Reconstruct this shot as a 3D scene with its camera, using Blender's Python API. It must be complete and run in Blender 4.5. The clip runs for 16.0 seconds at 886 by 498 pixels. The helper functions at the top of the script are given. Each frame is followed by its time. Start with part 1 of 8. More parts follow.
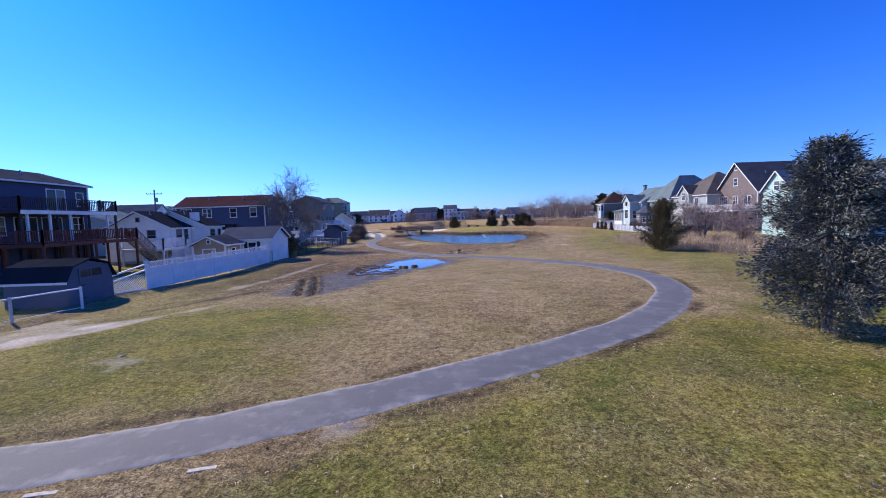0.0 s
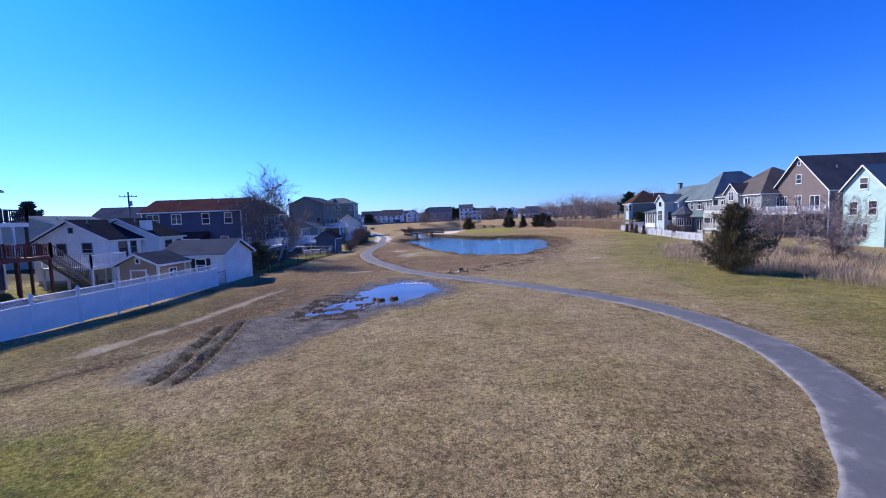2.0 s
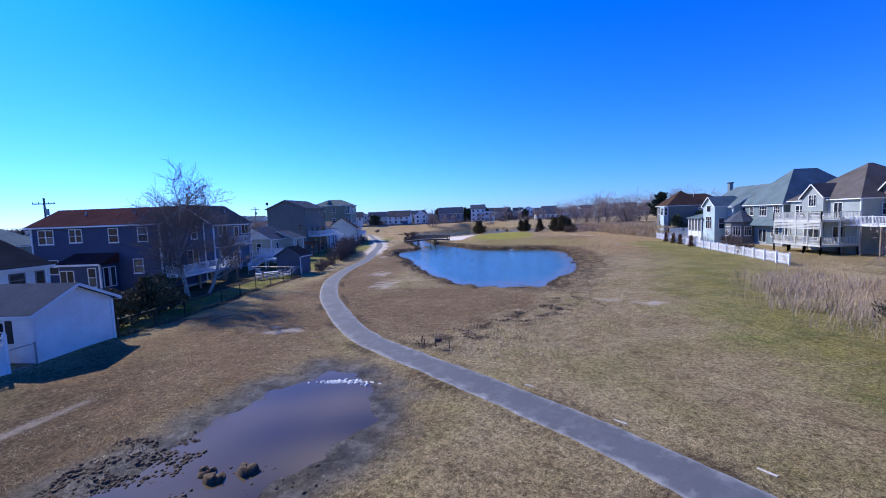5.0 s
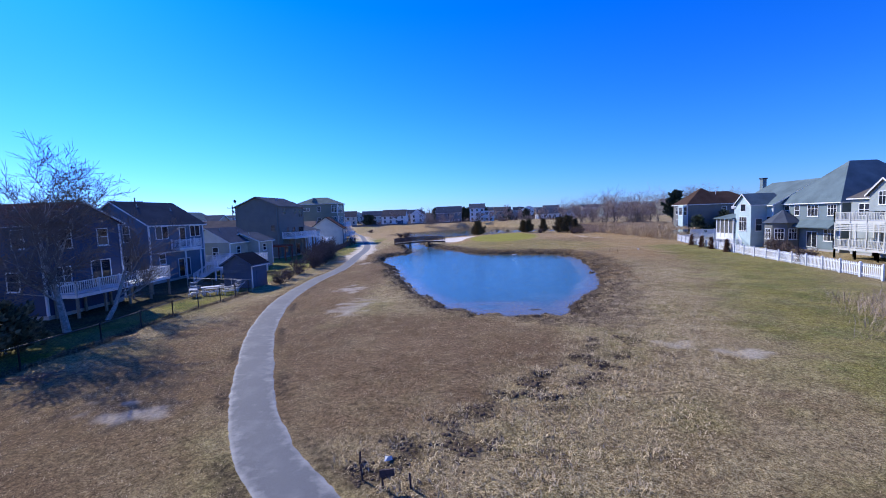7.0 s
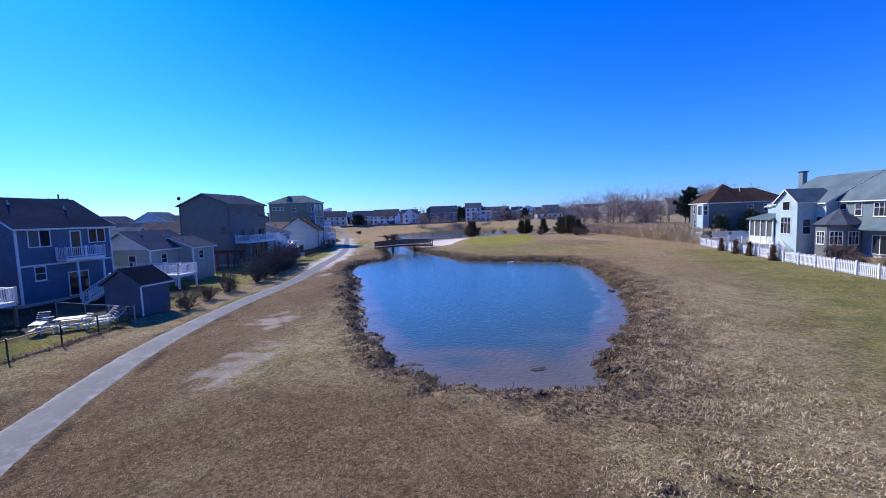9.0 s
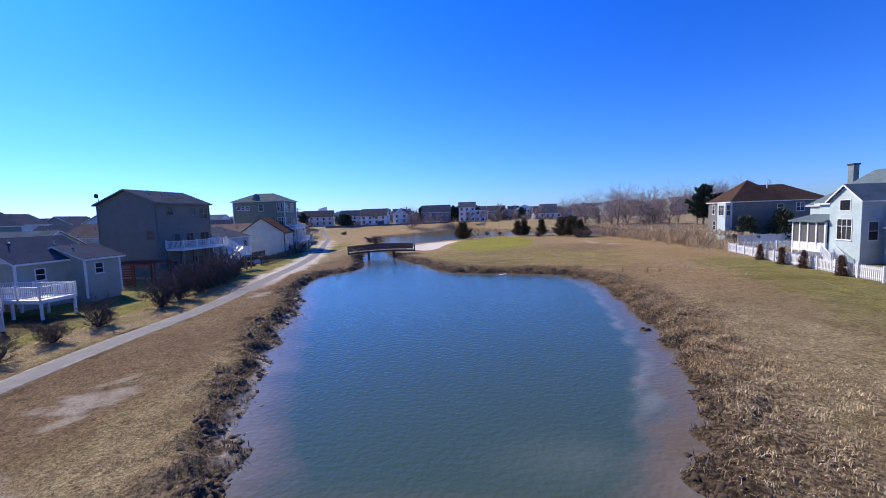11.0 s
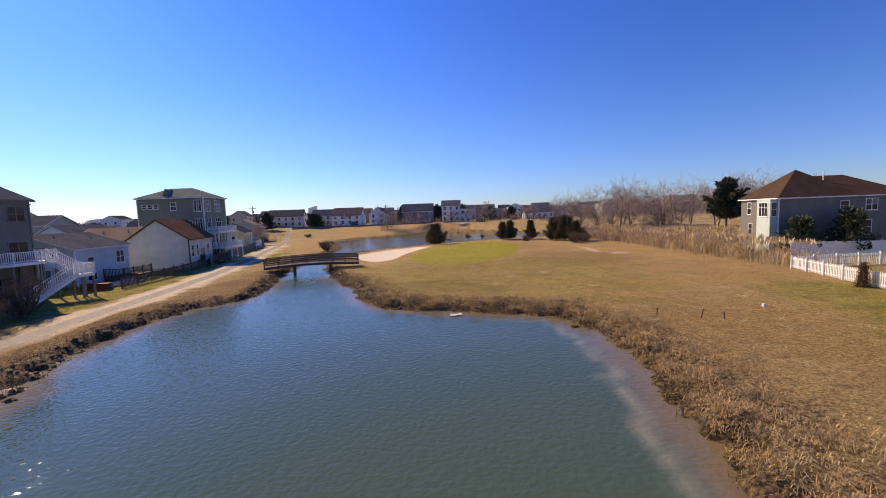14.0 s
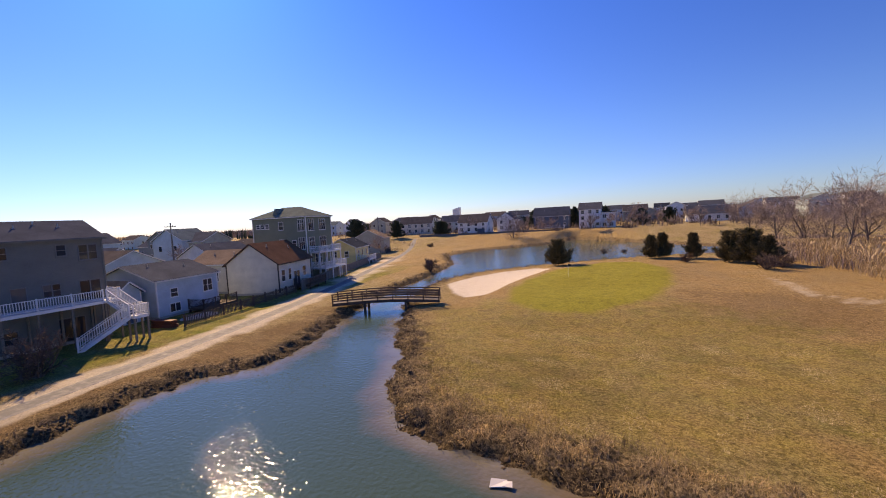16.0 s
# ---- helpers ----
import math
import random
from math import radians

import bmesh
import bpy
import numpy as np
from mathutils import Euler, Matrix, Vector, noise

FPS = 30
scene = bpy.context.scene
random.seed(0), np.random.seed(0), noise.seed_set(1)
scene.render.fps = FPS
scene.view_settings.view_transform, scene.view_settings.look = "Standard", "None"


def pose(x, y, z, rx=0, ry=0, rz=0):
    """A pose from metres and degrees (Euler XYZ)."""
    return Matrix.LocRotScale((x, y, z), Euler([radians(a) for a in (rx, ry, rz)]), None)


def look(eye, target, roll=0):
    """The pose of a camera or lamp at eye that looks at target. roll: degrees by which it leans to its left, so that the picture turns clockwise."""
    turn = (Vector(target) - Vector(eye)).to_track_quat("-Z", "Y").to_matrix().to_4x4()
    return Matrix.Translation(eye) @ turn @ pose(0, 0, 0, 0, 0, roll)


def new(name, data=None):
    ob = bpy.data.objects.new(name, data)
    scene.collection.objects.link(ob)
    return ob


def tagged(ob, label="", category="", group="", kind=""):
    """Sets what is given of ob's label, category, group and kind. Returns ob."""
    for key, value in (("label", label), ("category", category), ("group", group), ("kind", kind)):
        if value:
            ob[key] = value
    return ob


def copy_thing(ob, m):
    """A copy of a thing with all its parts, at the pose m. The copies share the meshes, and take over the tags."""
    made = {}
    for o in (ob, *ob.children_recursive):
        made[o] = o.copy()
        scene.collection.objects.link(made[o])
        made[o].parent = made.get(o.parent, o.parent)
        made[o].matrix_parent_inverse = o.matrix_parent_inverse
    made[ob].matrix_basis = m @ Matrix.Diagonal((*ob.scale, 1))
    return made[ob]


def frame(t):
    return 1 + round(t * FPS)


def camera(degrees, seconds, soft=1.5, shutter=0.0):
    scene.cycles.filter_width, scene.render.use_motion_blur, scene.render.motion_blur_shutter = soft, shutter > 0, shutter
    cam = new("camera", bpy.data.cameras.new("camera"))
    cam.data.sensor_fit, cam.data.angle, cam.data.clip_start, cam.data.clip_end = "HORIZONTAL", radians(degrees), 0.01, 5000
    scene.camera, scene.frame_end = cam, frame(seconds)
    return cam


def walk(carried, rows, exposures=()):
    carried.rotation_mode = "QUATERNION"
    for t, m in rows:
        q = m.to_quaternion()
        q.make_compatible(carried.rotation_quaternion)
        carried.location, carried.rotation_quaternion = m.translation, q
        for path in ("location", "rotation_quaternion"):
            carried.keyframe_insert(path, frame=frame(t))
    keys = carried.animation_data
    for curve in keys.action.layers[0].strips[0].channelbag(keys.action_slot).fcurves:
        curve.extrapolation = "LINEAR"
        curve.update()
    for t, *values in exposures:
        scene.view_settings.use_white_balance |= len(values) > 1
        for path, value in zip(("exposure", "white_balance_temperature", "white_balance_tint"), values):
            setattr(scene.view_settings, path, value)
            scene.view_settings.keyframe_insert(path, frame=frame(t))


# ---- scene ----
cam = camera(95.8, 16.0, soft=1.0)
METRES, EYE, TILT, LEAN, TURN = 92.0, 4.0, 0.0, 0.0, 0.0
ROWS = [
    (0.0, 0.0007, -0.0001, -0.0012, -0.01, -4.23, 1.88),
    (0.5, 0.0042, 0.0258, 0.0001, 0.41, -4.27, 1.90),
    (1.0, 0.0089, 0.0504, 0.0014, 1.15, -4.27, 1.93),
    (1.5, 0.0145, 0.0791, 0.0050, 2.35, -4.30, 1.96),
    (2.0, 0.0204, 0.1043, 0.0095, 2.57, -4.38, 2.01),
    (2.5, 0.0281, 0.1343, 0.0159, 2.64, -4.42, 2.05),
    (3.0, 0.0349, 0.1604, 0.0206, 3.82, -4.44, 2.09),
    (3.5, 0.0384, 0.1889, 0.0236, 4.65, -4.50, 2.07),
    (4.0, 0.0411, 0.2143, 0.0258, 4.71, -4.54, 2.06),
    (6.5, 0.0423, 0.3522, 0.0291, 4.63, -4.64, 1.94),
    (7.0, 0.0442, 0.3814, 0.0282, 4.60, -4.66, 1.92),
    (7.5, 0.0468, 0.4130, 0.0272, 4.62, -4.66, 1.90),
    (8.0, 0.0512, 0.4455, 0.0269, 4.57, -4.66, 1.95),
    (8.5, 0.0558, 0.4770, 0.0267, 4.50, -4.66, 1.95),
    (9.0, 0.0609, 0.5080, 0.0275, 4.46, -4.67, 1.93),
    (9.5, 0.0645, 0.5387, 0.0288, 4.41, -4.68, 1.93),
    (10.0, 0.0685, 0.5680, 0.0303, 4.37, -4.76, 1.95),
    (12.5, 0.0974, 0.7321, 0.0276, 3.21, -4.83, 1.94),
    (13.0, 0.1061, 0.7657, 0.0274, 3.04, -4.91, 1.98),
    (13.5, 0.1160, 0.8004, 0.0275, 3.07, -4.92, 2.00),
    (14.0, 0.1247, 0.8353, 0.0300, 3.14, -4.95, 1.96),
    (14.5, 0.1323, 0.8702, 0.0371, 3.06, -5.01, 1.90),
    (15.0, 0.1440, 0.9040, 0.0456, 4.57, -5.00, 1.94),
    (15.5, 0.1530, 0.9477, 0.0532, 12.80, -4.74, 2.41),
    (16.0, 0.1598, 0.9921, 0.0587, 23.37, -4.20, 3.02),
]
walk(cam, [(t, pose(0, 0, EYE, TILT, LEAN, TURN) @ pose(METRES * x, METRES * y, METRES * z, 90 + pitch, roll, yaw)) for t, x, y, z, yaw, pitch, roll in ROWS],
     exposures=[(0.0, 0.44, 6650, 14), (1.2, 0.44, 6700, 14), (2.5, 0.38, 6100, 12), (4.0, 0.37, 5900, 10), (10.2, 0.36, 6050, 9.5), (12.3, 0.36, 9600, 14), (14.5, 0.35, 12800, 17), (16.0, 0.34, 14000, 19)])

# ---- daylight ----
SUN_AZ, SUN_EL = 54.0, 35.5            # degrees to the left of +y, and above the horizon
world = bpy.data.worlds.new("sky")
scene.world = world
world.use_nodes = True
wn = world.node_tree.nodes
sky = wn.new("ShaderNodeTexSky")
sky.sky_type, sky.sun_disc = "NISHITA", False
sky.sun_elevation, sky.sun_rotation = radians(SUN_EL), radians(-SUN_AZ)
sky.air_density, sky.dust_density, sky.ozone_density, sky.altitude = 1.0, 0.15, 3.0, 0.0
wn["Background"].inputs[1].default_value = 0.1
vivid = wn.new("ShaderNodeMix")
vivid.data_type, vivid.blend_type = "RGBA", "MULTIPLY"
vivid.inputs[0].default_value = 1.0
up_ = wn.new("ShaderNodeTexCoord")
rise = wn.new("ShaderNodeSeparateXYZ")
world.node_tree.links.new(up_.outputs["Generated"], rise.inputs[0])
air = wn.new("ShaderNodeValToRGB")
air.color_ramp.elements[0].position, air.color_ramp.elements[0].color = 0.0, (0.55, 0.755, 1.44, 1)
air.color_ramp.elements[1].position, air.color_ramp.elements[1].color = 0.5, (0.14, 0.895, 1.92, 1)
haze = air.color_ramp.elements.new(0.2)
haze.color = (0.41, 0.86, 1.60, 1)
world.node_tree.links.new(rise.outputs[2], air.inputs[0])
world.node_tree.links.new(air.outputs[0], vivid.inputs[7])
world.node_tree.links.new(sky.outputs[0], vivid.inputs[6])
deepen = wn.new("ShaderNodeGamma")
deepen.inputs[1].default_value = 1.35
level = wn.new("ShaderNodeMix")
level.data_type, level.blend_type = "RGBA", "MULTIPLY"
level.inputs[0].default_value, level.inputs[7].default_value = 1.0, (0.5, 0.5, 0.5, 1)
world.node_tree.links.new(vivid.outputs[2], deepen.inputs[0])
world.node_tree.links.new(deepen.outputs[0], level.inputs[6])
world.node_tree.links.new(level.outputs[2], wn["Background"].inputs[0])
sun = new("sun", bpy.data.lights.new("sun", "SUN"))
sun.data.energy, sun.data.angle, sun.data.color = 5.0, radians(0.53), (1.0, 0.90, 0.755)
sun_way = Vector((-math.sin(radians(SUN_AZ)) * math.cos(radians(SUN_EL)), math.cos(radians(SUN_AZ)) * math.cos(radians(SUN_EL)), math.sin(radians(SUN_EL))))
sun.matrix_world = look(tuple(sun_way * 400), (0, 0, 0))


# ---- materials ----
def nodes_of(name):
    m = bpy.data.materials.new(name)
    m.use_nodes = True
    return m, m.node_tree.nodes, m.node_tree.links, m.node_tree.nodes["Principled BSDF"]


def noise_node(n, l, coord, scale, detail=5, rough=0.6):
    t = n.new("ShaderNodeTexNoise")
    t.inputs["Scale"].default_value, t.inputs["Detail"].default_value, t.inputs["Roughness"].default_value = scale, detail, rough
    l.new(coord, t.inputs["Vector"])
    return t.outputs["Fac"]


def ramp(n, l, fac, stops):
    r = n.new("ShaderNodeValToRGB")
    while len(r.color_ramp.elements) < len(stops):
        r.color_ramp.elements.new(0.5)
    for e, (p, c) in zip(r.color_ramp.elements, stops):
        e.position, e.color = p, (*c, 1) if len(c) == 3 else c
    l.new(fac, r.inputs[0])
    return r.outputs[0]


def grey(v):
    return (v, v, v)


def mixc(n, l, fac, a, b, how="MIX"):
    m = n.new("ShaderNodeMix")
    m.data_type, m.blend_type = "RGBA", how
    for sock, v in ((m.inputs[0], fac), (m.inputs[6], a), (m.inputs[7], b)):
        if isinstance(v, (int, float)):
            sock.default_value = v
        elif isinstance(v, tuple):
            sock.default_value = (*v, 1)
        else:
            l.new(v, sock)
    return m.outputs[2]


def bump(n, l, b, height, strength=0.4, dist=0.02):
    x = n.new("ShaderNodeBump")
    x.inputs["Strength"].default_value, x.inputs["Distance"].default_value = strength, dist
    l.new(height, x.inputs["Height"])
    l.new(x.outputs[0], b.inputs["Normal"])


def scaled(c, k):
    return tuple(min(1.0, v * k) for v in c)


def plain(name, colour, rough=0.7, grain=9.0, vary=0.18, metal=0.0, relief=0.25, stain=0.7):
    """A painted, wooden or stony surface with fine grain and broader stains."""
    m, n, l, b = nodes_of(name)
    co = n.new("ShaderNodeTexCoord").outputs["Object"]
    fine, broad = noise_node(n, l, co, grain, 6), noise_node(n, l, co, stain, 4)
    c = ramp(n, l, fine, [(0.3, scaled(colour, 1 - vary)), (0.7, scaled(colour, 1 + vary))])
    c = mixc(n, l, 0.5, c, ramp(n, l, broad, [(0.35, grey(0.72)), (0.65, grey(1.0))]), "MULTIPLY")
    oi = n.new("ShaderNodeObjectInfo").outputs["Random"]
    c = mixc(n, l, 0.35, c, ramp(n, l, oi, [(0.0, grey(0.75)), (1.0, grey(1.0))]), "MULTIPLY")
    l.new(c, b.inputs["Base Color"])
    b.inputs["Roughness"].default_value, b.inputs["Metallic"].default_value = rough, metal
    b.inputs["Specular IOR Level"].default_value = 0.5 if rough < 0.6 else 0.2
    bump(n, l, b, fine, relief, 0.01)
    return m


def banded(name, colour, pitch, rough=0.6, axis=2, depth=0.012, vary=0.10, streak=True):
    """Lapped siding: courses of the given height, weather streaks and board to board variation."""
    m, n, l, b = nodes_of(name)
    co = n.new("ShaderNodeTexCoord").outputs["Object"]
    sep = n.new("ShaderNodeSeparateXYZ")
    l.new(co, sep.inputs[0])
    div = n.new("ShaderNodeMath")
    div.operation, div.inputs[1].default_value = "DIVIDE", pitch
    l.new(sep.outputs[axis], div.inputs[0])
    fr = n.new("ShaderNodeMath")
    fr.operation = "FRACT"
    l.new(div.outputs[0], fr.inputs[0])
    mp = n.new("ShaderNodeMapping")
    mp.inputs["Scale"].default_value = (0.5, 0.5, 0.6)
    l.new(co, mp.inputs[0])
    broad = noise_node(n, l, mp.outputs[0], 1.4, 5)
    fine = noise_node(n, l, co, 14, 4)
    c = ramp(n, l, broad, [(0.3, scaled(colour, 1 - vary * 1.6)), (0.7, scaled(colour, 1 + vary))])
    c = mixc(n, l, 0.25, c, ramp(n, l, fine, [(0.3, grey(0.7)), (0.7, grey(1.0))]), "MULTIPLY")
    groove = ramp(n, l, fr.outputs[0], [(0.0, grey(0.55)), (0.12, grey(1.0))])
    c = mixc(n, l, 0.6, c, groove, "MULTIPLY")
    l.new(c, b.inputs["Base Color"])
    b.inputs["Roughness"].default_value = rough
    bump(n, l, b, fr.outputs[0], 0.5, depth)
    return m


def shingled(name, colour, rough=0.9):
    """Asphalt roof shingles in courses, with blotchy granules."""
    m, n, l, b = nodes_of(name)
    co = n.new("ShaderNodeTexCoord").outputs["Object"]
    vor = n.new("ShaderNodeTexVoronoi")
    mp = n.new("ShaderNodeMapping")
    mp.inputs["Scale"].default_value = (3.0, 3.0, 7.0)
    l.new(co, mp.inputs[0])
    l.new(mp.outputs[0], vor.inputs["Vector"])
    broad = noise_node(n, l, co, 0.5, 5)
    fine = noise_node(n, l, co, 30, 3)
    c = ramp(n, l, broad, [(0.3, scaled(colour, 0.78)), (0.7, scaled(colour, 1.18))])
    tone = n.new("ShaderNodeSeparateColor")
    l.new(vor.outputs["Color"], tone.inputs[0])
    c = mixc(n, l, 0.5, c, ramp(n, l, tone.outputs[0], [(0.0, grey(0.6)), (1.0, grey(1.0))]), "MULTIPLY")
    c = mixc(n, l, 0.4, c, ramp(n, l, fine, [(0.3, grey(0.55)), (0.7, grey(1.0))]), "MULTIPLY")
    l.new(c, b.inputs["Base Color"])
    b.inputs["Roughness"].default_value = rough
    b.inputs["Specular IOR Level"].default_value = 0.0
    bump(n, l, b, vor.outputs["Distance"], 0.4, 0.02)
    return m


def leafy(name, low, high, rough=0.8, sheen=0.0):
    """Foliage, straw and twigs: tone differs from island to island."""
    m, n, l, b = nodes_of(name)
    geo = n.new("ShaderNodeNewGeometry")
    co = n.new("ShaderNodeTexCoord").outputs["Object"]
    big = noise_node(n, l, co, 0.8, 3)
    c = ramp(n, l, geo.outputs["Random Per Island"], [(0.0, low), (1.0, high)])
    c = mixc(n, l, 0.5, c, ramp(n, l, big, [(0.35, grey(0.65)), (0.65, grey(1.0))]), "MULTIPLY")
    l.new(c, b.inputs["Base Color"])
    b.inputs["Roughness"].default_value = rough
    b.inputs["Specular IOR Level"].default_value = 0.1
    return m


def glazing(name):
    m, n, l, b = nodes_of(name)
    co = n.new("ShaderNodeTexCoord").outputs["Object"]
    oi = n.new("ShaderNodeObjectInfo").outputs["Random"]
    c = ramp(n, l, oi, [(0.0, (0.012, 0.015, 0.02)), (0.8, (0.035, 0.04, 0.05)), (1.0, (0.16, 0.16, 0.15))])
    l.new(c, b.inputs["Base Color"])
    b.inputs["Roughness"].default_value = 0.06
    bump(n, l, b, noise_node(n, l, co, 2.0, 2), 0.05, 0.01)
    return m


WHITE = plain("white_paint", (0.8, 0.8, 0.79), 0.45, 5, 0.05, relief=0.08)
VINYL = plain("white_vinyl", (0.78, 0.8, 0.82), 0.35, 3, 0.05, relief=0.05)
GLASS = glazing("window_glass")
NAVY = banded("navy_siding", (0.034, 0.054, 0.118), 0.15)
STEEL_BLUE = banded("steel_blue_siding", (0.085, 0.128, 0.195), 0.13)
PALE_BLUE = banded("pale_blue_siding", (0.42, 0.55, 0.64), 0.13)
WHITE_SIDING = banded("white_siding", (0.78, 0.79, 0.78), 0.13)
BEIGE = banded("beige_siding", (0.40, 0.40, 0.33), 0.13)
TAUPE = banded("taupe_siding", (0.15, 0.152, 0.14), 0.13)
GREY_SIDING = banded("grey_siding", (0.155, 0.205, 0.22), 0.13)
LIGHT_GREY = banded("light_grey_siding", (0.44, 0.55, 0.545), 0.13)
OLIVE = banded("olive_siding", (0.16, 0.19, 0.14), 0.16)
MINT = banded("mint_siding", (0.40, 0.60, 0.55), 0.13)
BROWN_SHAKE = banded("brown_shake", (0.15, 0.118, 0.108), 0.14)
PUTTY = banded("putty_siding", (0.31, 0.345, 0.33), 0.13)
YELLOW = banded("yellow_siding", (0.70, 0.60, 0.30), 0.13)
TAN = banded("tan_siding", (0.36, 0.25, 0.17), 0.15)
CREAM = banded("cream_siding", (0.70, 0.64, 0.55), 0.13)
SLATE_BLUE = banded("slate_blue_boards", (0.075, 0.105, 0.16), 0.2)
ROOF_GREY = shingled("grey_shingles", (0.058, 0.07, 0.088))
ROOF_DARK = shingled("dark_shingles", (0.028, 0.033, 0.042))
ROOF_MID = shingled("mid_grey_shingles", (0.10, 0.115, 0.14))
ROOF_TAUPE = shingled("taupe_shingles", (0.135, 0.122, 0.115))
ROOF_PALE = shingled("pale_grey_shingles", (0.15, 0.20, 0.215))
ROOF_RED = shingled("red_brown_shingles", (0.095, 0.05, 0.047))
ROOF_BROWN = shingled("brown_shingles", (0.085, 0.056, 0.045))
ROOF_GREEN = shingled("green_grey_shingles", (0.20, 0.24, 0.21))
ROOF_RUST = shingled("rust_brown_shingles", (0.17, 0.098, 0.068))
ROOF_TAN = shingled("tan_shingles", (0.33, 0.25, 0.18))
DECK_RED = plain("red_stained_wood", (0.17, 0.055, 0.04), 0.7, 12, 0.3)
DECK_DARK = plain("dark_stained_wood", (0.07, 0.05, 0.05), 0.7, 12, 0.3)
WOOD = plain("weathered_wood", (0.27, 0.22, 0.17), 0.85, 14, 0.3)
WOOD_GREY = plain("grey_weathered_wood", (0.20, 0.18, 0.165), 0.9, 14, 0.3)
WOOD_DARK = plain("dark_bridge_wood", (0.12, 0.085, 0.07), 0.85, 14, 0.35)
CONCRETE = plain("concrete", (0.42, 0.41, 0.39), 0.9, 10, 0.15)
BRICK_RED = plain("red_brick", (0.26, 0.12, 0.09), 0.9, 16, 0.3)
STEEL = plain("galvanised_steel", (0.35, 0.36, 0.37), 0.45, 10, 0.1, metal=0.8)
DARK_METAL = plain("dark_metal", (0.05, 0.05, 0.055), 0.5, 10, 0.1, metal=0.6)
STONE = plain("shore_stone", (0.085, 0.06, 0.041), 0.95, 8, 0.45, relief=0.7)
BARK = plain("grey_bark", (0.17, 0.145, 0.13), 0.95, 10, 0.35, relief=0.6)
BARK_PALE = plain("pale_bark", (0.34, 0.32, 0.30), 0.95, 8, 0.4, relief=0.5)
TWIG = leafy("twigs", (0.22, 0.17, 0.15), (0.46, 0.375, 0.335))
TWIG_RED = leafy("hedge_twigs", (0.09, 0.065, 0.055), (0.21, 0.155, 0.13))
SPRUCE = leafy("blue_spruce_needles", (0.034, 0.044, 0.038), (0.24, 0.26, 0.24))
CEDAR = leafy("cedar_foliage", (0.06, 0.055, 0.03), (0.25, 0.205, 0.11))
DRY_CEDAR = leafy("browned_arborvitae", (0.07, 0.035, 0.022), (0.20, 0.10, 0.06))
PINE = leafy("pine_needles", (0.03, 0.045, 0.03), (0.13, 0.15, 0.10))
REED = leafy("dry_reed", (0.38, 0.28, 0.16), (0.72, 0.57, 0.37))
STRAW = leafy("dry_grass", (0.46, 0.34, 0.17), (0.88, 0.72, 0.44))
GOLD = leafy("golden_grass", (0.35, 0.22, 0.09), (0.66, 0.46, 0.24))
LITTER = leafy("bank_litter", (0.13, 0.09, 0.05), (0.58, 0.44, 0.26))
STRAW_DARK = leafy("dark_dead_grass", (0.10, 0.072, 0.045), (0.38, 0.28, 0.17))
TURF = leafy("turf_blades", (0.16, 0.18, 0.03), (0.40, 0.40, 0.11))
LEAF_PALE = leafy("fallen_leaves", (0.30, 0.24, 0.13), (0.62, 0.54, 0.40))
DARK_TRIM = plain("grey_window_frames", (0.16, 0.16, 0.165), 0.5, 5, 0.06)
PLASTIC = plain("white_plastic", (0.62, 0.62, 0.61), 0.35, 4, 0.05)


# ---- building helpers ----
class Shape:
    """Vertices and faces of one mesh, gathered piece by piece."""

    def __init__(self):
        self.v, self.f = [], []

    def add(self, verts, faces):
        k = len(self.v)
        self.v.extend(verts)
        self.f.extend([tuple(i + k for i in f) for f in faces])
        return self

    def box(self, x0, x1, y0, y1, z0, z1):
        return self.add([(x, y, z) for z in (z0, z1) for x, y in ((x0, y0), (x1, y0), (x1, y1), (x0, y1))],
                        [(0, 3, 2, 1), (4, 5, 6, 7), (0, 1, 5, 4), (1, 2, 6, 5), (2, 3, 7, 6), (3, 0, 4, 7)])

    def beam(self, p, q, w, h):
        """A bar of the given width and height from p to q."""
        p, q = Vector(p), Vector(q)
        d = (q - p).normalized()
        up = Vector((0, 0, 1)) if abs(d.z) < 0.95 else Vector((0, 1, 0))
        s = d.cross(up).normalized() * (w / 2)
        u = s.cross(d).normalized() * (h / 2)
        vs = [tuple(c + a * s + b * u) for c in (p, q) for a, b in ((-1, -1), (1, -1), (1, 1), (-1, 1))]
        return self.add(vs, [(0, 3, 2, 1), (4, 5, 6, 7), (0, 1, 5, 4), (1, 2, 6, 5), (2, 3, 7, 6), (3, 0, 4, 7)])

    def tube(self, p, q, r0, r1, sides=6, caps=True):
        p, q = Vector(p), Vector(q)
        d = (q - p).normalized()
        a = d.orthogonal().normalized()
        b = d.cross(a)
        vs = []
        for c, r in ((p, r0), (q, r1)):
            for i in range(sides):
                t = math.tau * i / sides
                vs.append(tuple(c + a * (r * math.cos(t)) + b * (r * math.sin(t))))
        fs = [(i, (i + 1) % sides, sides + (i + 1) % sides, sides + i) for i in range(sides)]
        if caps:
            fs += [tuple(range(sides - 1, -1, -1)), tuple(range(sides, 2 * sides))]
        return self.add(vs, fs)

    def mesh(self, name, mat, smooth=False):
        me = bpy.data.meshes.new(name)
        me.from_pydata(self.v, [], self.f)
        me.materials.append(mat)
        if smooth:
            me.shade_smooth()
        me.update()
        return me


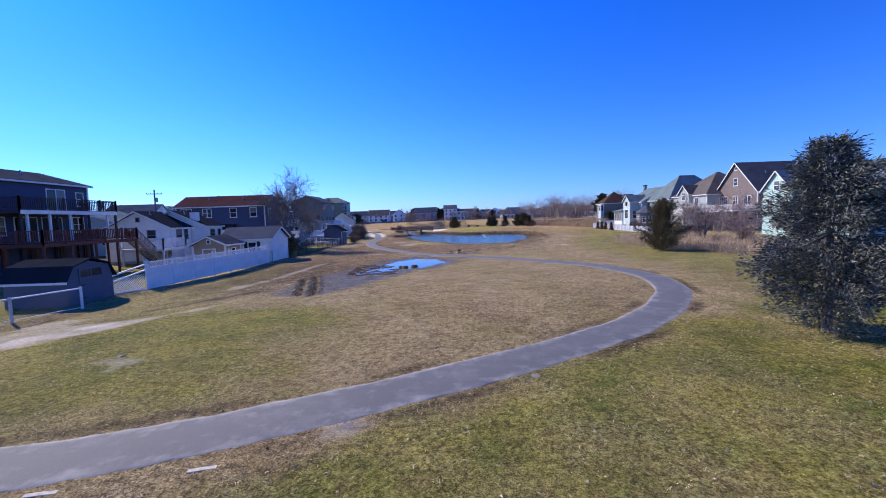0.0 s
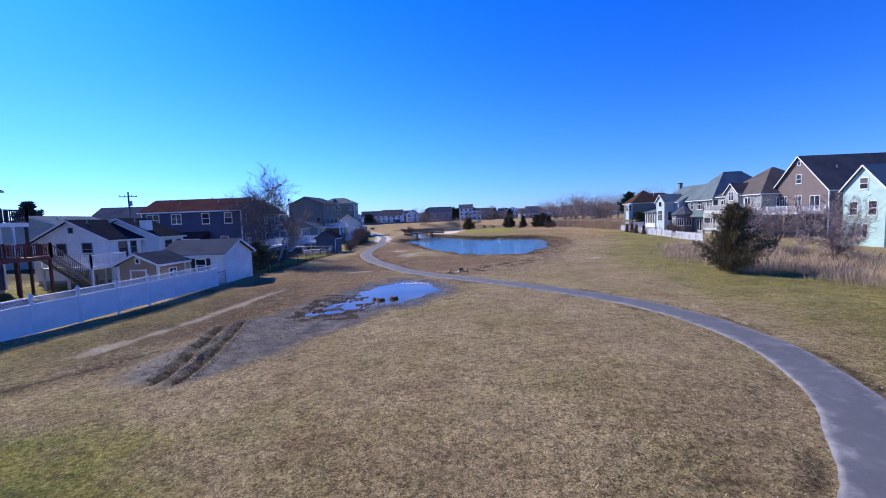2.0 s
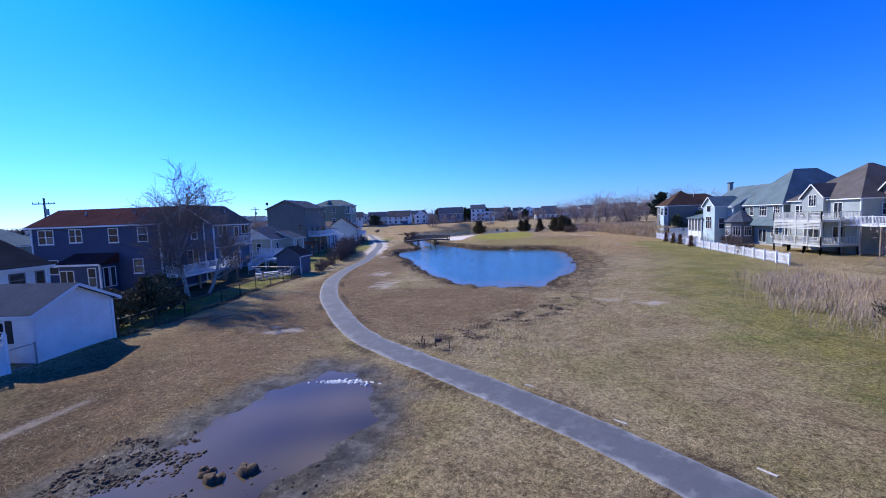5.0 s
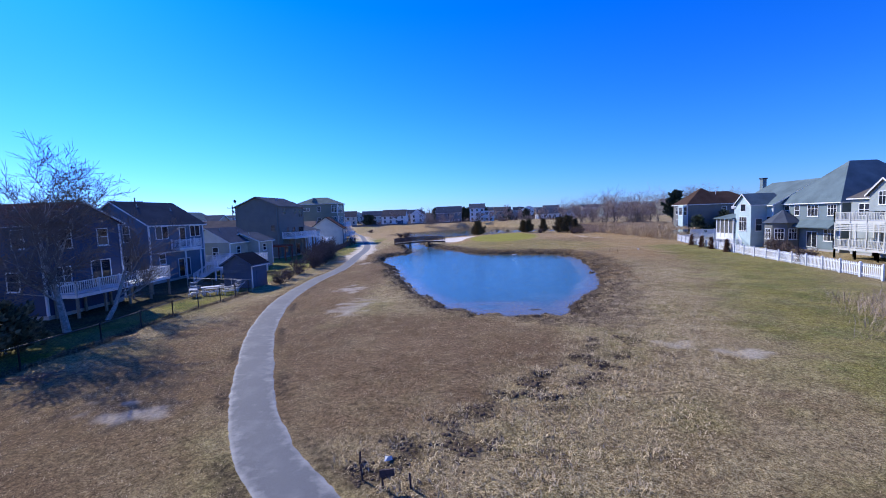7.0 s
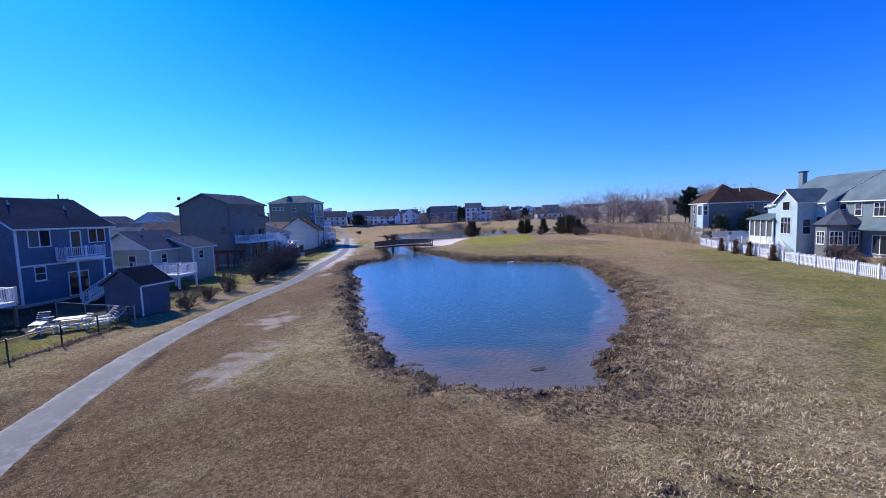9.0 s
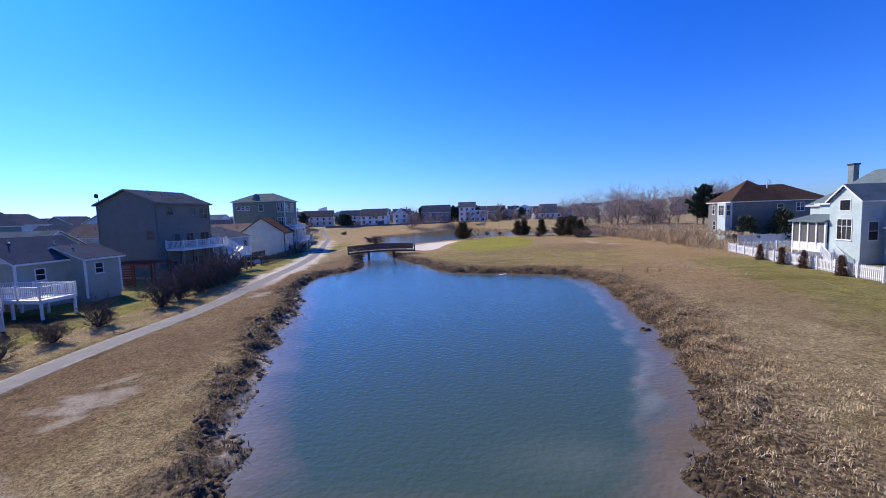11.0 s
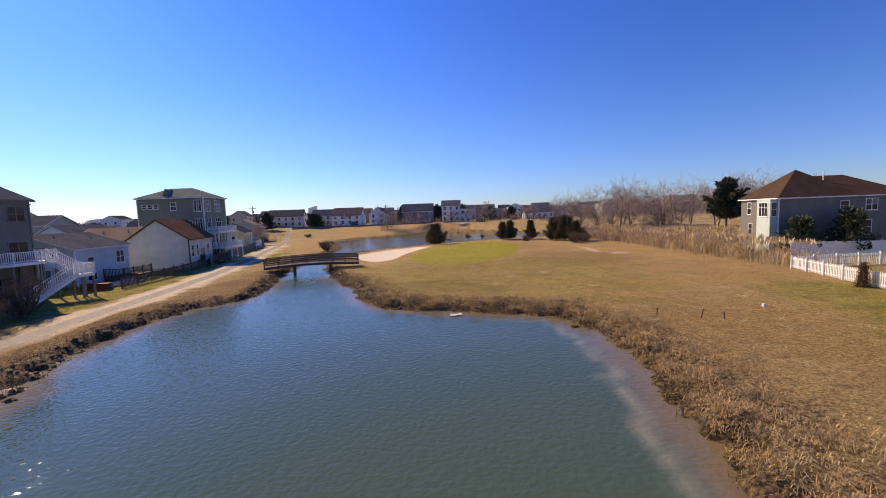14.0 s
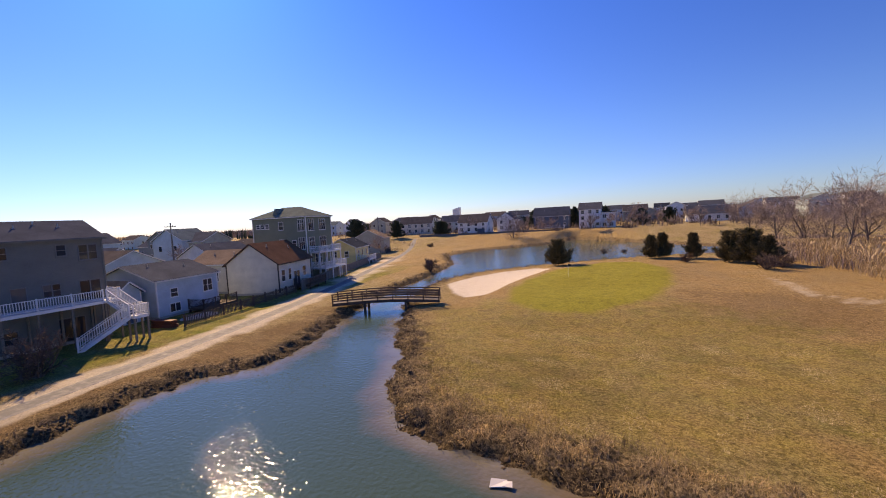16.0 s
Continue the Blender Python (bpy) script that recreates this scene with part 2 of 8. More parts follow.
def part(name, shape, mat, parent, label="", m=None, smooth=False):
    """One mesh object under a thing or a part. shape: a Shape or finished mesh data."""
    ob = new(name, shape.mesh(name, mat, smooth) if isinstance(shape, Shape) else shape)
    ob.parent = parent
    if m is not None:
        ob.matrix_basis = m
    return tagged(ob, label) if label else ob


def thing(name, m, label, category, group="", kind=""):
    ob = new(name)
    ob.matrix_basis = m
    ob.empty_display_size = 0.2
    return tagged(ob, label, category, group, kind)


def solo(name, shape, mat, label, category="", group="", kind="", m=None, smooth=False):
    ob = new(name, shape.mesh(name, mat, smooth) if isinstance(shape, Shape) else shape)
    if m is not None:
        ob.matrix_basis = m
    return tagged(ob, label, category, group, kind)


# ---- the ground, in one sheet to the horizon ----
WEST_SHORE = [(2.2, 64.7), (0.2, 68.5), (-1.6, 72.2), (-3.2, 77.0), (-4.3, 80.0), (-5.4, 83.0), (-6.0, 86.0), (-7.6, 91.0), (-10.3, 96.5), (-10.8, 99.5),
        (-11.9, 105.0), (-11.5, 108.5), (-8.6, 111.5), (-8.9, 116.5), (-10.8, 122.0), (-13.0, 130.0), (-15.2, 141.0), (-15.2, 152.0), (-18.0, 172.0),
        (-28.0, 192.0), (-22.0, 208.0), (-5.0, 222.0), (1.0, 243.0)]
EAST_SHORE = [(6.0, 240.0), (14.0, 232.0), (27.0, 216.0), (38.0, 204.0), (40.0, 192.0),
        (30.0, 186.5), (18.7, 181.0), (2.0, 169.5), (-8.5, 158.0), (-11.5, 150.0), (-11.2, 141.0), (-8.0, 131.0), (-4.6, 123.5), (-1.5, 118.0),
        (0.5, 115.0), (1.8, 111.0), (4.5, 107.6), (7.5, 106.4), (11.0, 105.7), (14.0, 105.1), (17.8, 103.8), (19.2, 99.5), (19.2, 94.0), (18.3, 86.0),
        (17.7, 81.5), (16.8, 78.0), (15.0, 72.5), (12.8, 68.4), (10.8, 65.2), (10.5, 62.6), (6.8, 62.1), (4.1, 63.0)]
POND = WEST_SHORE + EAST_SHORE
PUDDLE = [(-3.1, 41.3), (-1.4, 41.0), (-0.2, 39.5), (0.2, 36.8), (-0.6, 34.4), (-1.5, 32.8), (-3.4, 31.8), (-4.2, 30.6), (-5.7, 30.3), (-6.6, 30.9),
          (-6.7, 32.7), (-6.0, 34.4), (-5.8, 37.2), (-4.8, 39.4)]
PATH = [(-39.98, 3.08), (-23.97, 3.78), (-14.94, 4.58), (-7.8, 6.29), (-6.07, 6.75), (-4.24, 7.41), (-2.21, 8.37), (0.41, 9.73), (3.83, 11.8),
        (6.57, 13.73), (9.13, 16.34), (11.38, 19.72), (12.51, 23.33), (12.52, 26.54), (12.0, 28.93), (10.76, 31.82), (7.72, 35.78), (3.92, 39.71),
        (-0.4, 43.83), (-2.48, 46.04), (-4.39, 48.85), (-6.59, 52.95), (-9.29, 58.56), (-12.2, 67.3), (-13.7, 77.5), (-14.0, 85.0), (-14.5, 90.0),
        (-15.9, 98.5), (-17.2, 105.0), (-18.2, 111.5), (-19.8, 120.0), (-22.2, 130.0), (-26.0, 143.0), (-31.5, 160.0), (-42.0, 192.0), (-60.0, 235.0),
        ]
TRAIL = [(-19.0, 11.6), (-15.4, 13.6), (-14.6, 14.6), (-13.7, 16.3), (-12.3, 17.5), (-11.5, 18.5), (-10.3, 20.8), (-9.6, 23.3), (-9.4, 25.4)]
MUD = [(-5.8, 22.9), (-4.9, 24.0), (-4.7, 25.2), (-4.0, 27.0), (-2.6, 29.6), (-3.0, 32.0), (-5.0, 35.0), (-7.3, 34.2), (-8.2, 32.1), (-9.3, 29.3), (-9.8, 27.0), (-9.6, 24.2), (-9.0, 21.6), (-7.0, 21.0)]
RUTS = [[(-7.9, 21.5), (-8.36, 23.28), (-8.62, 24.1), (-8.95, 25.1), (-9.4, 26.6), (-9.9, 28.1)], [(-7.2, 21.5), (-7.5, 22.85), (-7.8, 24.05), (-8.27, 25.7), (-8.85, 27.5), (-9.4, 29.1)]]
DITCH = [(-13.9, 18.6), (-12.2, 20.9), (-10.9, 23.0), (-10.2, 24.6)]
CHURN = [(0.4, 43.9), (2.6, 45.6), (5.0, 48.4), (8.2, 52.0), (10.5, 55.0)]
STREAK = [(-12.9, 24.0), (-12.5, 27.3), (-12.25, 29.7), (-12.15, 31.4), (-11.95, 34.0), (-11.45, 35.9), (-11.2, 38.0)]
BUNKER = [(-8.2, 144.5), (-4.6, 138.3), (-2.2, 135.6), (0.2, 137.0), (1.0, 143.0), (2.6, 152.0), (4.4, 160.5), (1.5, 162.0), (-3.3, 157.5), (-6.5, 151.5)]
GREEN = [(2.6, 137.5), (2.6, 146.0), (5.5, 158.0), (12.0, 168.0), (18.0, 168.5), (22.0, 160.0), (21.0, 146.0), (17.5, 135.0), (12.5, 128.6), (7.0, 129.2), (4.0, 132.5)]
YARD_LINE = [(-18.1, 46.8), (-17.8, 52.0), (-17.6, 56.0), (-18.0, 62.0), (-17.7, 67.0), (-17.9, 71.6)]
ROUGH = [(2.5, 43.6), (6.5, 47.5), (10.5, 52.0), (13.0, 57.0), (15.5, 65.0), (19.0, 75.0), (21.5, 86.0)]
FAIRWAY = [(25, -8), (22.5, 8), (21.5, 28), (22, 45), (24.5, 58), (30, 70), (35, 82), (38, 96), (40, 108)]


def seg_dist(px, py, pts, closed):
    """Distance of the points (arrays) from a polyline."""
    best = np.full(px.shape, 1e9)
    ring = list(pts) + ([pts[0]] if closed else [])
    for (ax, ay), (bx, by) in zip(ring, ring[1:]):
        dx, dy = bx - ax, by - ay
        t = np.clip(((px - ax) * dx + (py - ay) * dy) / (dx * dx + dy * dy), 0, 1)
        best = np.minimum(best, np.hypot(px - ax - t * dx, py - ay - t * dy))
    return best


def shore_dist(px, py, pts):
    """Signed distance from a closed outline, negative inside."""
    inside = np.zeros(px.shape, bool)
    for (ax, ay), (bx, by) in zip(pts, pts[1:] + pts[:1]):
        if ay != by:
            inside ^= ((ay > py) != (by > py)) & (px < (bx - ax) * (py - ay) / (by - ay) + ax)
    return np.where(inside, -1, 1) * seg_dist(px, py, pts, True)


WAVES = [(random.uniform(0, math.tau), random.uniform(0, math.tau), random.uniform(0.7, 1.4)) for _ in range(24)]


def wobble(px, py, size, seed=0):
    """Smooth pseudo-random field of about -1 to 1, with features of the given size in metres."""
    out = 0
    for k in range(6):
        a, b, c = WAVES[(seed * 5 + k) % 24]
        out = out + np.sin((px * math.cos(a) + py * math.sin(a)) * c * 4.0 / size + b + 1.3 * np.sin((px * math.sin(a) - py * math.cos(a)) * 2.3 / size + a))
    return out / 3.2


def smooth(x, a, b):
    t = np.clip((x - a) / (b - a), 0, 1)
    return t * t * (3 - 2 * t)


WATER_Z = -0.45


def pond_shore(px, py):
    return shore_dist(px, py, POND) + 0.28 * wobble(px, py, 2.4, 1) + 0.14 * wobble(px, py, 0.9, 2)


def puddle_shore(px, py):
    return shore_dist(px, py, PUDDLE) + 0.35 * wobble(px, py, 2.0, 3) + 0.2 * wobble(px, py, 0.8, 4)


def mudflat(px, py, d):
    """Bared mud at the shallow near end of the pond and along its near west side."""
    south = smooth(py + 0.6 * wobble(px, py, 4, 1), 68.4, 66.2) * smooth(-d, -0.2, 0.5)
    west = smooth(d, -1.5, -0.8) * smooth(-d, -0.2, 0.3) * smooth(py, 80, 72) * (px < 3)
    return np.maximum(south, 0.9 * west)


def churned(px, py):
    """Dug-over, lumpy earth where the rough begins."""
    return 1 - smooth(seg_dist(px, py, CHURN, False) + 1.1 * wobble(px, py, 3, 2), 0.5, 1.9)


def height(px, py):
    """Level of the ground."""
    d, q = pond_shore(px, py), puddle_shore(px, py)
    z = 0.05 * wobble(px, py, 14, 0) + 0.015 * wobble(px, py, 3, 2)
    lane = seg_dist(px, py, PATH, False)
    z = z * smooth(lane, 0.9, 3.0)
    z = z + 0.35 * smooth(-shore_dist(px, py, GREEN), -6, 2) - 0.12 * smooth(-shore_dist(px, py, BUNKER), -0.4, 1.6)
    z = z + 0.22 * np.exp(-(((px - 3) / 8) ** 2 + ((py - 24) / 10) ** 2)) * smooth(lane, 0.8, 3.0)
    z = z + 3.1 * smooth(py, 206, 250) * smooth(d, 0.3, 7.0)
    bank = smooth(d, -0.3, 1.5)
    near_end = smooth(py, 66, 61)
    z = z * bank + (1 - bank) * (-0.52 + 0.05 * near_end) - 0.5 * smooth(-d, 0.5, 6.0)
    z = z + 0.15 * wobble(px, py, 1.1, 3) * smooth(d, -0.2, 0.3) * (1 - smooth(d, 2.0, 3.6))
    mud = (1 - smooth(q, 0.2, 3.0)) * smooth(lane, 1.0, 1.8)
    flat = mudflat(px, py, d)
    z = z * (1 - flat) + flat * (WATER_Z - 0.03 + 0.026 * wobble(px, py, 1.7, 2) + 0.018 * wobble(px, py, 0.8, 4))
    z = z + 0.07 * wobble(px, py, 0.9, 3) * churned(px, py) * smooth(lane, 1.1, 1.9)
    for line_ in RUTS:
        r = seg_dist(px, py, line_, False) + 0.05 * wobble(px, py, 0.9, 2)
        z = z - 0.16 * np.exp(-(r / 0.15) ** 2) + 0.04 * np.exp(-((r - 0.34) / 0.14) ** 2) * (0.7 + 0.5 * wobble(px, py, 0.7, 1))
    z = z - 0.10 * mud - 0.12 * smooth(-q, -0.2, 0.9) + 0.025 * mud * wobble(px, py, 0.7, 2) * smooth(q, -0.6, 0.6)
    return z


def zones(px, py):
    """Weights of the ground covers: green turf, brown dormant turf, mud, sand, putting green, bank litter."""
    d, q = pond_shore(px, py), puddle_shore(px, py)
    w = wobble(px, py, 5, 1) * 0.5 + wobble(px, py, 1.8, 3) * 0.3
    fair = 1 - smooth(seg_dist(px, py, FAIRWAY, False) + 2.2 * w, 1.8, 8.5)
    near = smooth(8.6 + 0.74 * np.minimum(px, 22) - py + 1.5 * w, -0.8, 2.2) * (0.7 + 0.3 * w) * smooth(px, -14, 0)
    yard = smooth(-px, 17.5 + 0.06 * np.maximum(0, py - 60), 18.1 + 0.06 * np.maximum(0, py - 60)) * (1 - smooth(py, 150, 175)) * smooth(py, 42, 48)
    yard = np.maximum(yard, 0.95 * smooth(-px, 18.9, 19.4) * smooth(py, 10, 16) * (1 - smooth(py, 42, 46)))
    strip = 1 - smooth(np.hypot((px + 15) / 3.0, (py - 24) / 14) + 0.3 * w, 0.6, 1.3)
    left = (1 - smooth(np.hypot((px + 10.5) / 7, (py - 13.5) / 7.5) + 0.35 * w, 0.5, 1.2)) * 0.8
    north = 0.4 * (1 - smooth(np.hypot((px - 13) / 20, (py - 120) / 18) + 0.3 * w, 0.6, 1.2))
    green = np.clip(np.maximum.reduce([fair * 0.62, near, yard * (0.75 + 0.4 * w), strip * 0.4, left, north]), 0, 1)
    b1 = 1 - smooth(np.hypot((px - 0) / 10.5, (py - 54) / 8.5) + 0.25 * w, 0.75, 1.1)
    lane_side = (1 - smooth(np.abs(px + 9.5 + (py - 60) * 0.045 + 1.2 * w), 2.5, 6.0)) * smooth(py, 40, 50) * (1 - smooth(py, 128, 140))
    b2 = 1 - smooth(np.hypot((px + 11) / 7, (py - 43) / 11) + 0.3 * w, 0.6, 1.2)
    b3 = 0.3 * (1 - smooth(np.hypot((px - 27) / 12, (py - 96) / 18) + 0.4 * w, 0.4, 1.1))
    b4 = 0.6 * (1 - smooth(np.hypot((px - 28) / 10, (py - 134) / 12) + 0.4 * w, 0.4, 1.1))
    b5 = 1.2 * (1 - smooth(np.hypot((px + 12.0) / 6.0, (py - 35) / 11) + 0.4 * w, 0.5, 1.2))
    b6 = 0.7 * (1 - smooth(np.hypot((px - 9) / 8, (py - 114) / 5) + 0.5 * w, 0.4, 1.1))
    brown = np.clip(np.maximum.reduce([b1, lane_side, b2, b3, b4, b5, b6]), 0, 1) * (1 - 0.5 * strip)
    lane = seg_dist(px, py, PATH, False)
    mud_q = (1 - smooth(q + 0.8 * w + 0.02 * np.maximum(0, -(px + 4) * 8), 0.3, 2.4)) * smooth(lane, 1.0, 1.8)
    run = 1 - smooth(shore_dist(px, py, MUD) + 0.7 * w, -0.4, 0.7)
    mud = np.clip(np.maximum(mud_q, run * 0.9), 0, 1)
    sand = np.maximum(1 - smooth(seg_dist(px, py, TRAIL, False) + 0.6 * w - 0.35 * smooth(-px, 11, 15), 0.02, 0.45), 0) * np.clip(0.75 + 0.5 * wobble(px, py, 1.2, 2), 0.1, 1) * (1 - 0.85 * smooth(py, 17.8, 20.5))
    sand = np.maximum(sand, 0.72 * (1 - smooth(np.abs(lane - 1.0) + 0.8 * w, 0.45, 1.25 + 0.5 * smooth(py, 104, 118))) * smooth(py, 90, 106) * (1 - smooth(py, 175, 195)))
    sand = np.maximum(sand, 1 - smooth(shore_dist(px, py, BUNKER) + 0.12 * w, -0.25, 0.15))
    for cx, cy, rx, ry in ((-5.2, 64.2, 1.6, 2.2), (-7.9, 72.0, 1.3, 1.6), (-8.2, 48.0, 2.0, 0.8), (-9.7, 11.6, 0.9, 0.5), (-1.8, 7.3, 0.6, 0.3), (13.5, 55.0, 1.0, 0.5), (16.2, 53.6, 1.4, 0.7), (32.4, 147.0, 1.0, 7.0),
                           (35.0, 139.5, 1.8, 2.0), (-12.6, 93.5, 0.9, 1.4), (-16, 15.5, 1.6, 2.0)):
        sand = np.maximum(sand, 0.40 * (1 - smooth(np.hypot((px - cx) / rx, (py - cy) / ry) + 0.6 * w + 0.5 * wobble(px, py, 0.9, 2), 0.35, 1.25)))
    sand = np.maximum(sand, 0.32 * (1 - smooth(seg_dist(px, py, STREAK, False) + 0.7 * w, 0.05, 0.5)))
    scum = (1 - smooth(np.abs(d - 0.22), 0.12, 0.34)) * smooth(-px, -1, 2) * smooth(py, 64, 68) * (1 - smooth(py, 96, 102)) * (0.7 + 0.5 * w)
    sand = np.maximum(sand, np.clip(scum, 0, 1))
    putt = 0.9 * (1 - smooth(shore_dist(px, py, GREEN) + 0.5 * w, -1.0, 0.6))
    wide = 2.4 + 2.6 * (1 - smooth(np.hypot((px - 14) / 8, (py - 62) / 16), 0.4, 1.0)) + 2.0 * (1 - smooth(np.abs(py - 90), 8, 22)) * (px > 10)
    bank = (1 - smooth(d / wide + 0.35 * w, 0.55, 1.15)) * smooth(lane, 1.0, 1.6)
    gold = (1 - 0.75 * fair) * smooth(py, 84, 98) * smooth(px, -8, 0) * (1 - smooth(px, 39.5 + 0.14 * (py - 85), 41 + 0.14 * (py - 85))) * (1 - smooth(py, 168, 185)) * (0.85 + 0.3 * w)
    gold = np.maximum(gold, 0.8 * smooth(py, 135, 160) * (1 - smooth(np.abs(px + 12), 20, 40)))
    rough = (1 - smooth(seg_dist(px, py, ROUGH, False) + 1.6 * w, 1.2, 4.2)) * smooth(lane, 1.0, 1.8)
    bank = np.maximum(bank, 0.12 * rough)
    brown = brown * (1 - rough)
    brown = brown * (0.92 + 0.35 * w)
    mud = np.maximum(mud, 0.9 * mudflat(px, py, d))
    soil = np.clip(churned(px, py) * (0.25 + 0.9 * wobble(px, py, 1.3, 1)), 0, 0.8) * smooth(lane, 1.0, 1.4)
    track = np.zeros(px.shape)
    for line_ in RUTS:
        track = np.maximum(track, np.exp(-((seg_dist(px, py, line_, False) + 0.06 * wobble(px, py, 0.9, 2)) / 0.19) ** 3))
    between = 1 - smooth(np.hypot((px + 9.15) / 0.75, (py - 27.3) / 1.7) + 0.4 * wobble(px, py, 0.8, 3), 0.5, 1.0)
    track = np.maximum(track, 0.35 * between)
    soil = np.maximum(soil, 1.3 * track)
    mud = mud * (1 - np.clip(1.2 * track, 0, 1))
    rim = (1 - smooth(np.abs(lane - 1.08) + 0.1 * w, 0.08, 0.3)) * np.clip(0.35 + 0.9 * wobble(px, py, 3.5, 2), 0, 1) * (1 - smooth(py, 80, 92))
    ditch = (1 - smooth(seg_dist(px, py, DITCH, False) + 0.15 * w, 0.05, 0.3)) * 0.9
    damp = 0.72 * (1 - smooth(np.hypot((px + 12.6) / 5.2, (py - 31) / 12) + 0.4 * w, 0.5, 1.15))
    # House and deck shade on the yard, painted in as dark soil.
    under = smooth(-px + 0.6 * w, 21.2, 22.4) * smooth(py, 44, 50) * (1 - smooth(py, 84, 88))
    peat = 0.85 * smooth(d, -0.3, 0.1) * (1 - smooth(d + 0.6 * wobble(px, py, 1.6, 2), 0.4, 1.6)) * smooth(py, 60, 64) * (1 - smooth(py, 150, 160))
    # Dark weeds along the fence line, with the fence's shade put into the colour.
    weeds_and_shade = 0.85 * (1 - smooth(seg_dist(px, py, YARD_LINE, False) + 0.25 * w, 0.15, 0.55))
    soil = np.clip(np.maximum.reduce([soil, 0.85 * under, weeds_and_shade, peat, 0.85 * rim, ditch, damp * (0.75 + 0.4 * w)]), 0, 1) * (1 - 0.7 * sand)
    return green, np.clip(brown, 0, 1), mud, sand, putt, bank, np.clip(gold, 0, 1), soil


def lines(parts_):
    """Grid lines: stretches of (from, to, step)."""
    out = [parts_[0][0]]
    for a, b, s in parts_:
        out += list(np.linspace(a, b, max(1, round((b - a) / s)) + 1)[1:])
    return np.array(out)


gx = lines([(-4000, -1000, 600), (-1000, -200, 160), (-200, -60, 20), (-60, -26, 3), (-26, -20, 0.8), (-20, -10.6, 0.34), (-10.6, -6.6, 0.13), (-6.6, 24, 0.34), (24, 50, 0.8), (50, 80, 4), (80, 240, 20), (240, 1000, 150), (1000, 4000, 600)])
gy = lines([(-3000, -400, 500), (-400, -60, 60), (-60, -10, 5), (-10, 2, 1.0), (2, 21.4, 0.34), (21.4, 30, 0.13), (30, 130, 0.34), (130, 190, 0.7), (190, 260, 2.0), (260, 500, 20), (500, 1200, 140), (1200, 4600, 850)])
GXX, GYY = np.meshgrid(gx, gy)
fx, fy = GXX.ravel(), GYY.ravel()
nx, ny = len(gx), len(gy)
gz = height(fx, fy)
idx = np.arange(nx * ny).reshape(ny, nx)
quads = np.stack([idx[:-1, :-1], idx[:-1, 1:], idx[1:, 1:], idx[1:, :-1]], -1).reshape(-1, 4)
gm = bpy.data.meshes.new("ground")
gm.vertices.add(nx * ny)
gm.vertices.foreach_set("co", np.stack([fx, fy, gz], -1).ravel())
gm.loops.add(quads.size)
gm.loops.foreach_set("vertex_index", quads.ravel())
gm.polygons.add(len(quads))
gm.polygons.foreach_set("loop_start", np.arange(0, quads.size, 4))
gm.update(calc_edges=True)
gm.shade_smooth()
for label_, field in zip(("green", "brown", "mud", "sand", "putt", "bank", "gold", "soil"), zones(fx, fy)):
    gm.attributes.new(label_, "FLOAT", "POINT").data.foreach_set("value", np.ascontiguousarray(field, dtype=np.float32))


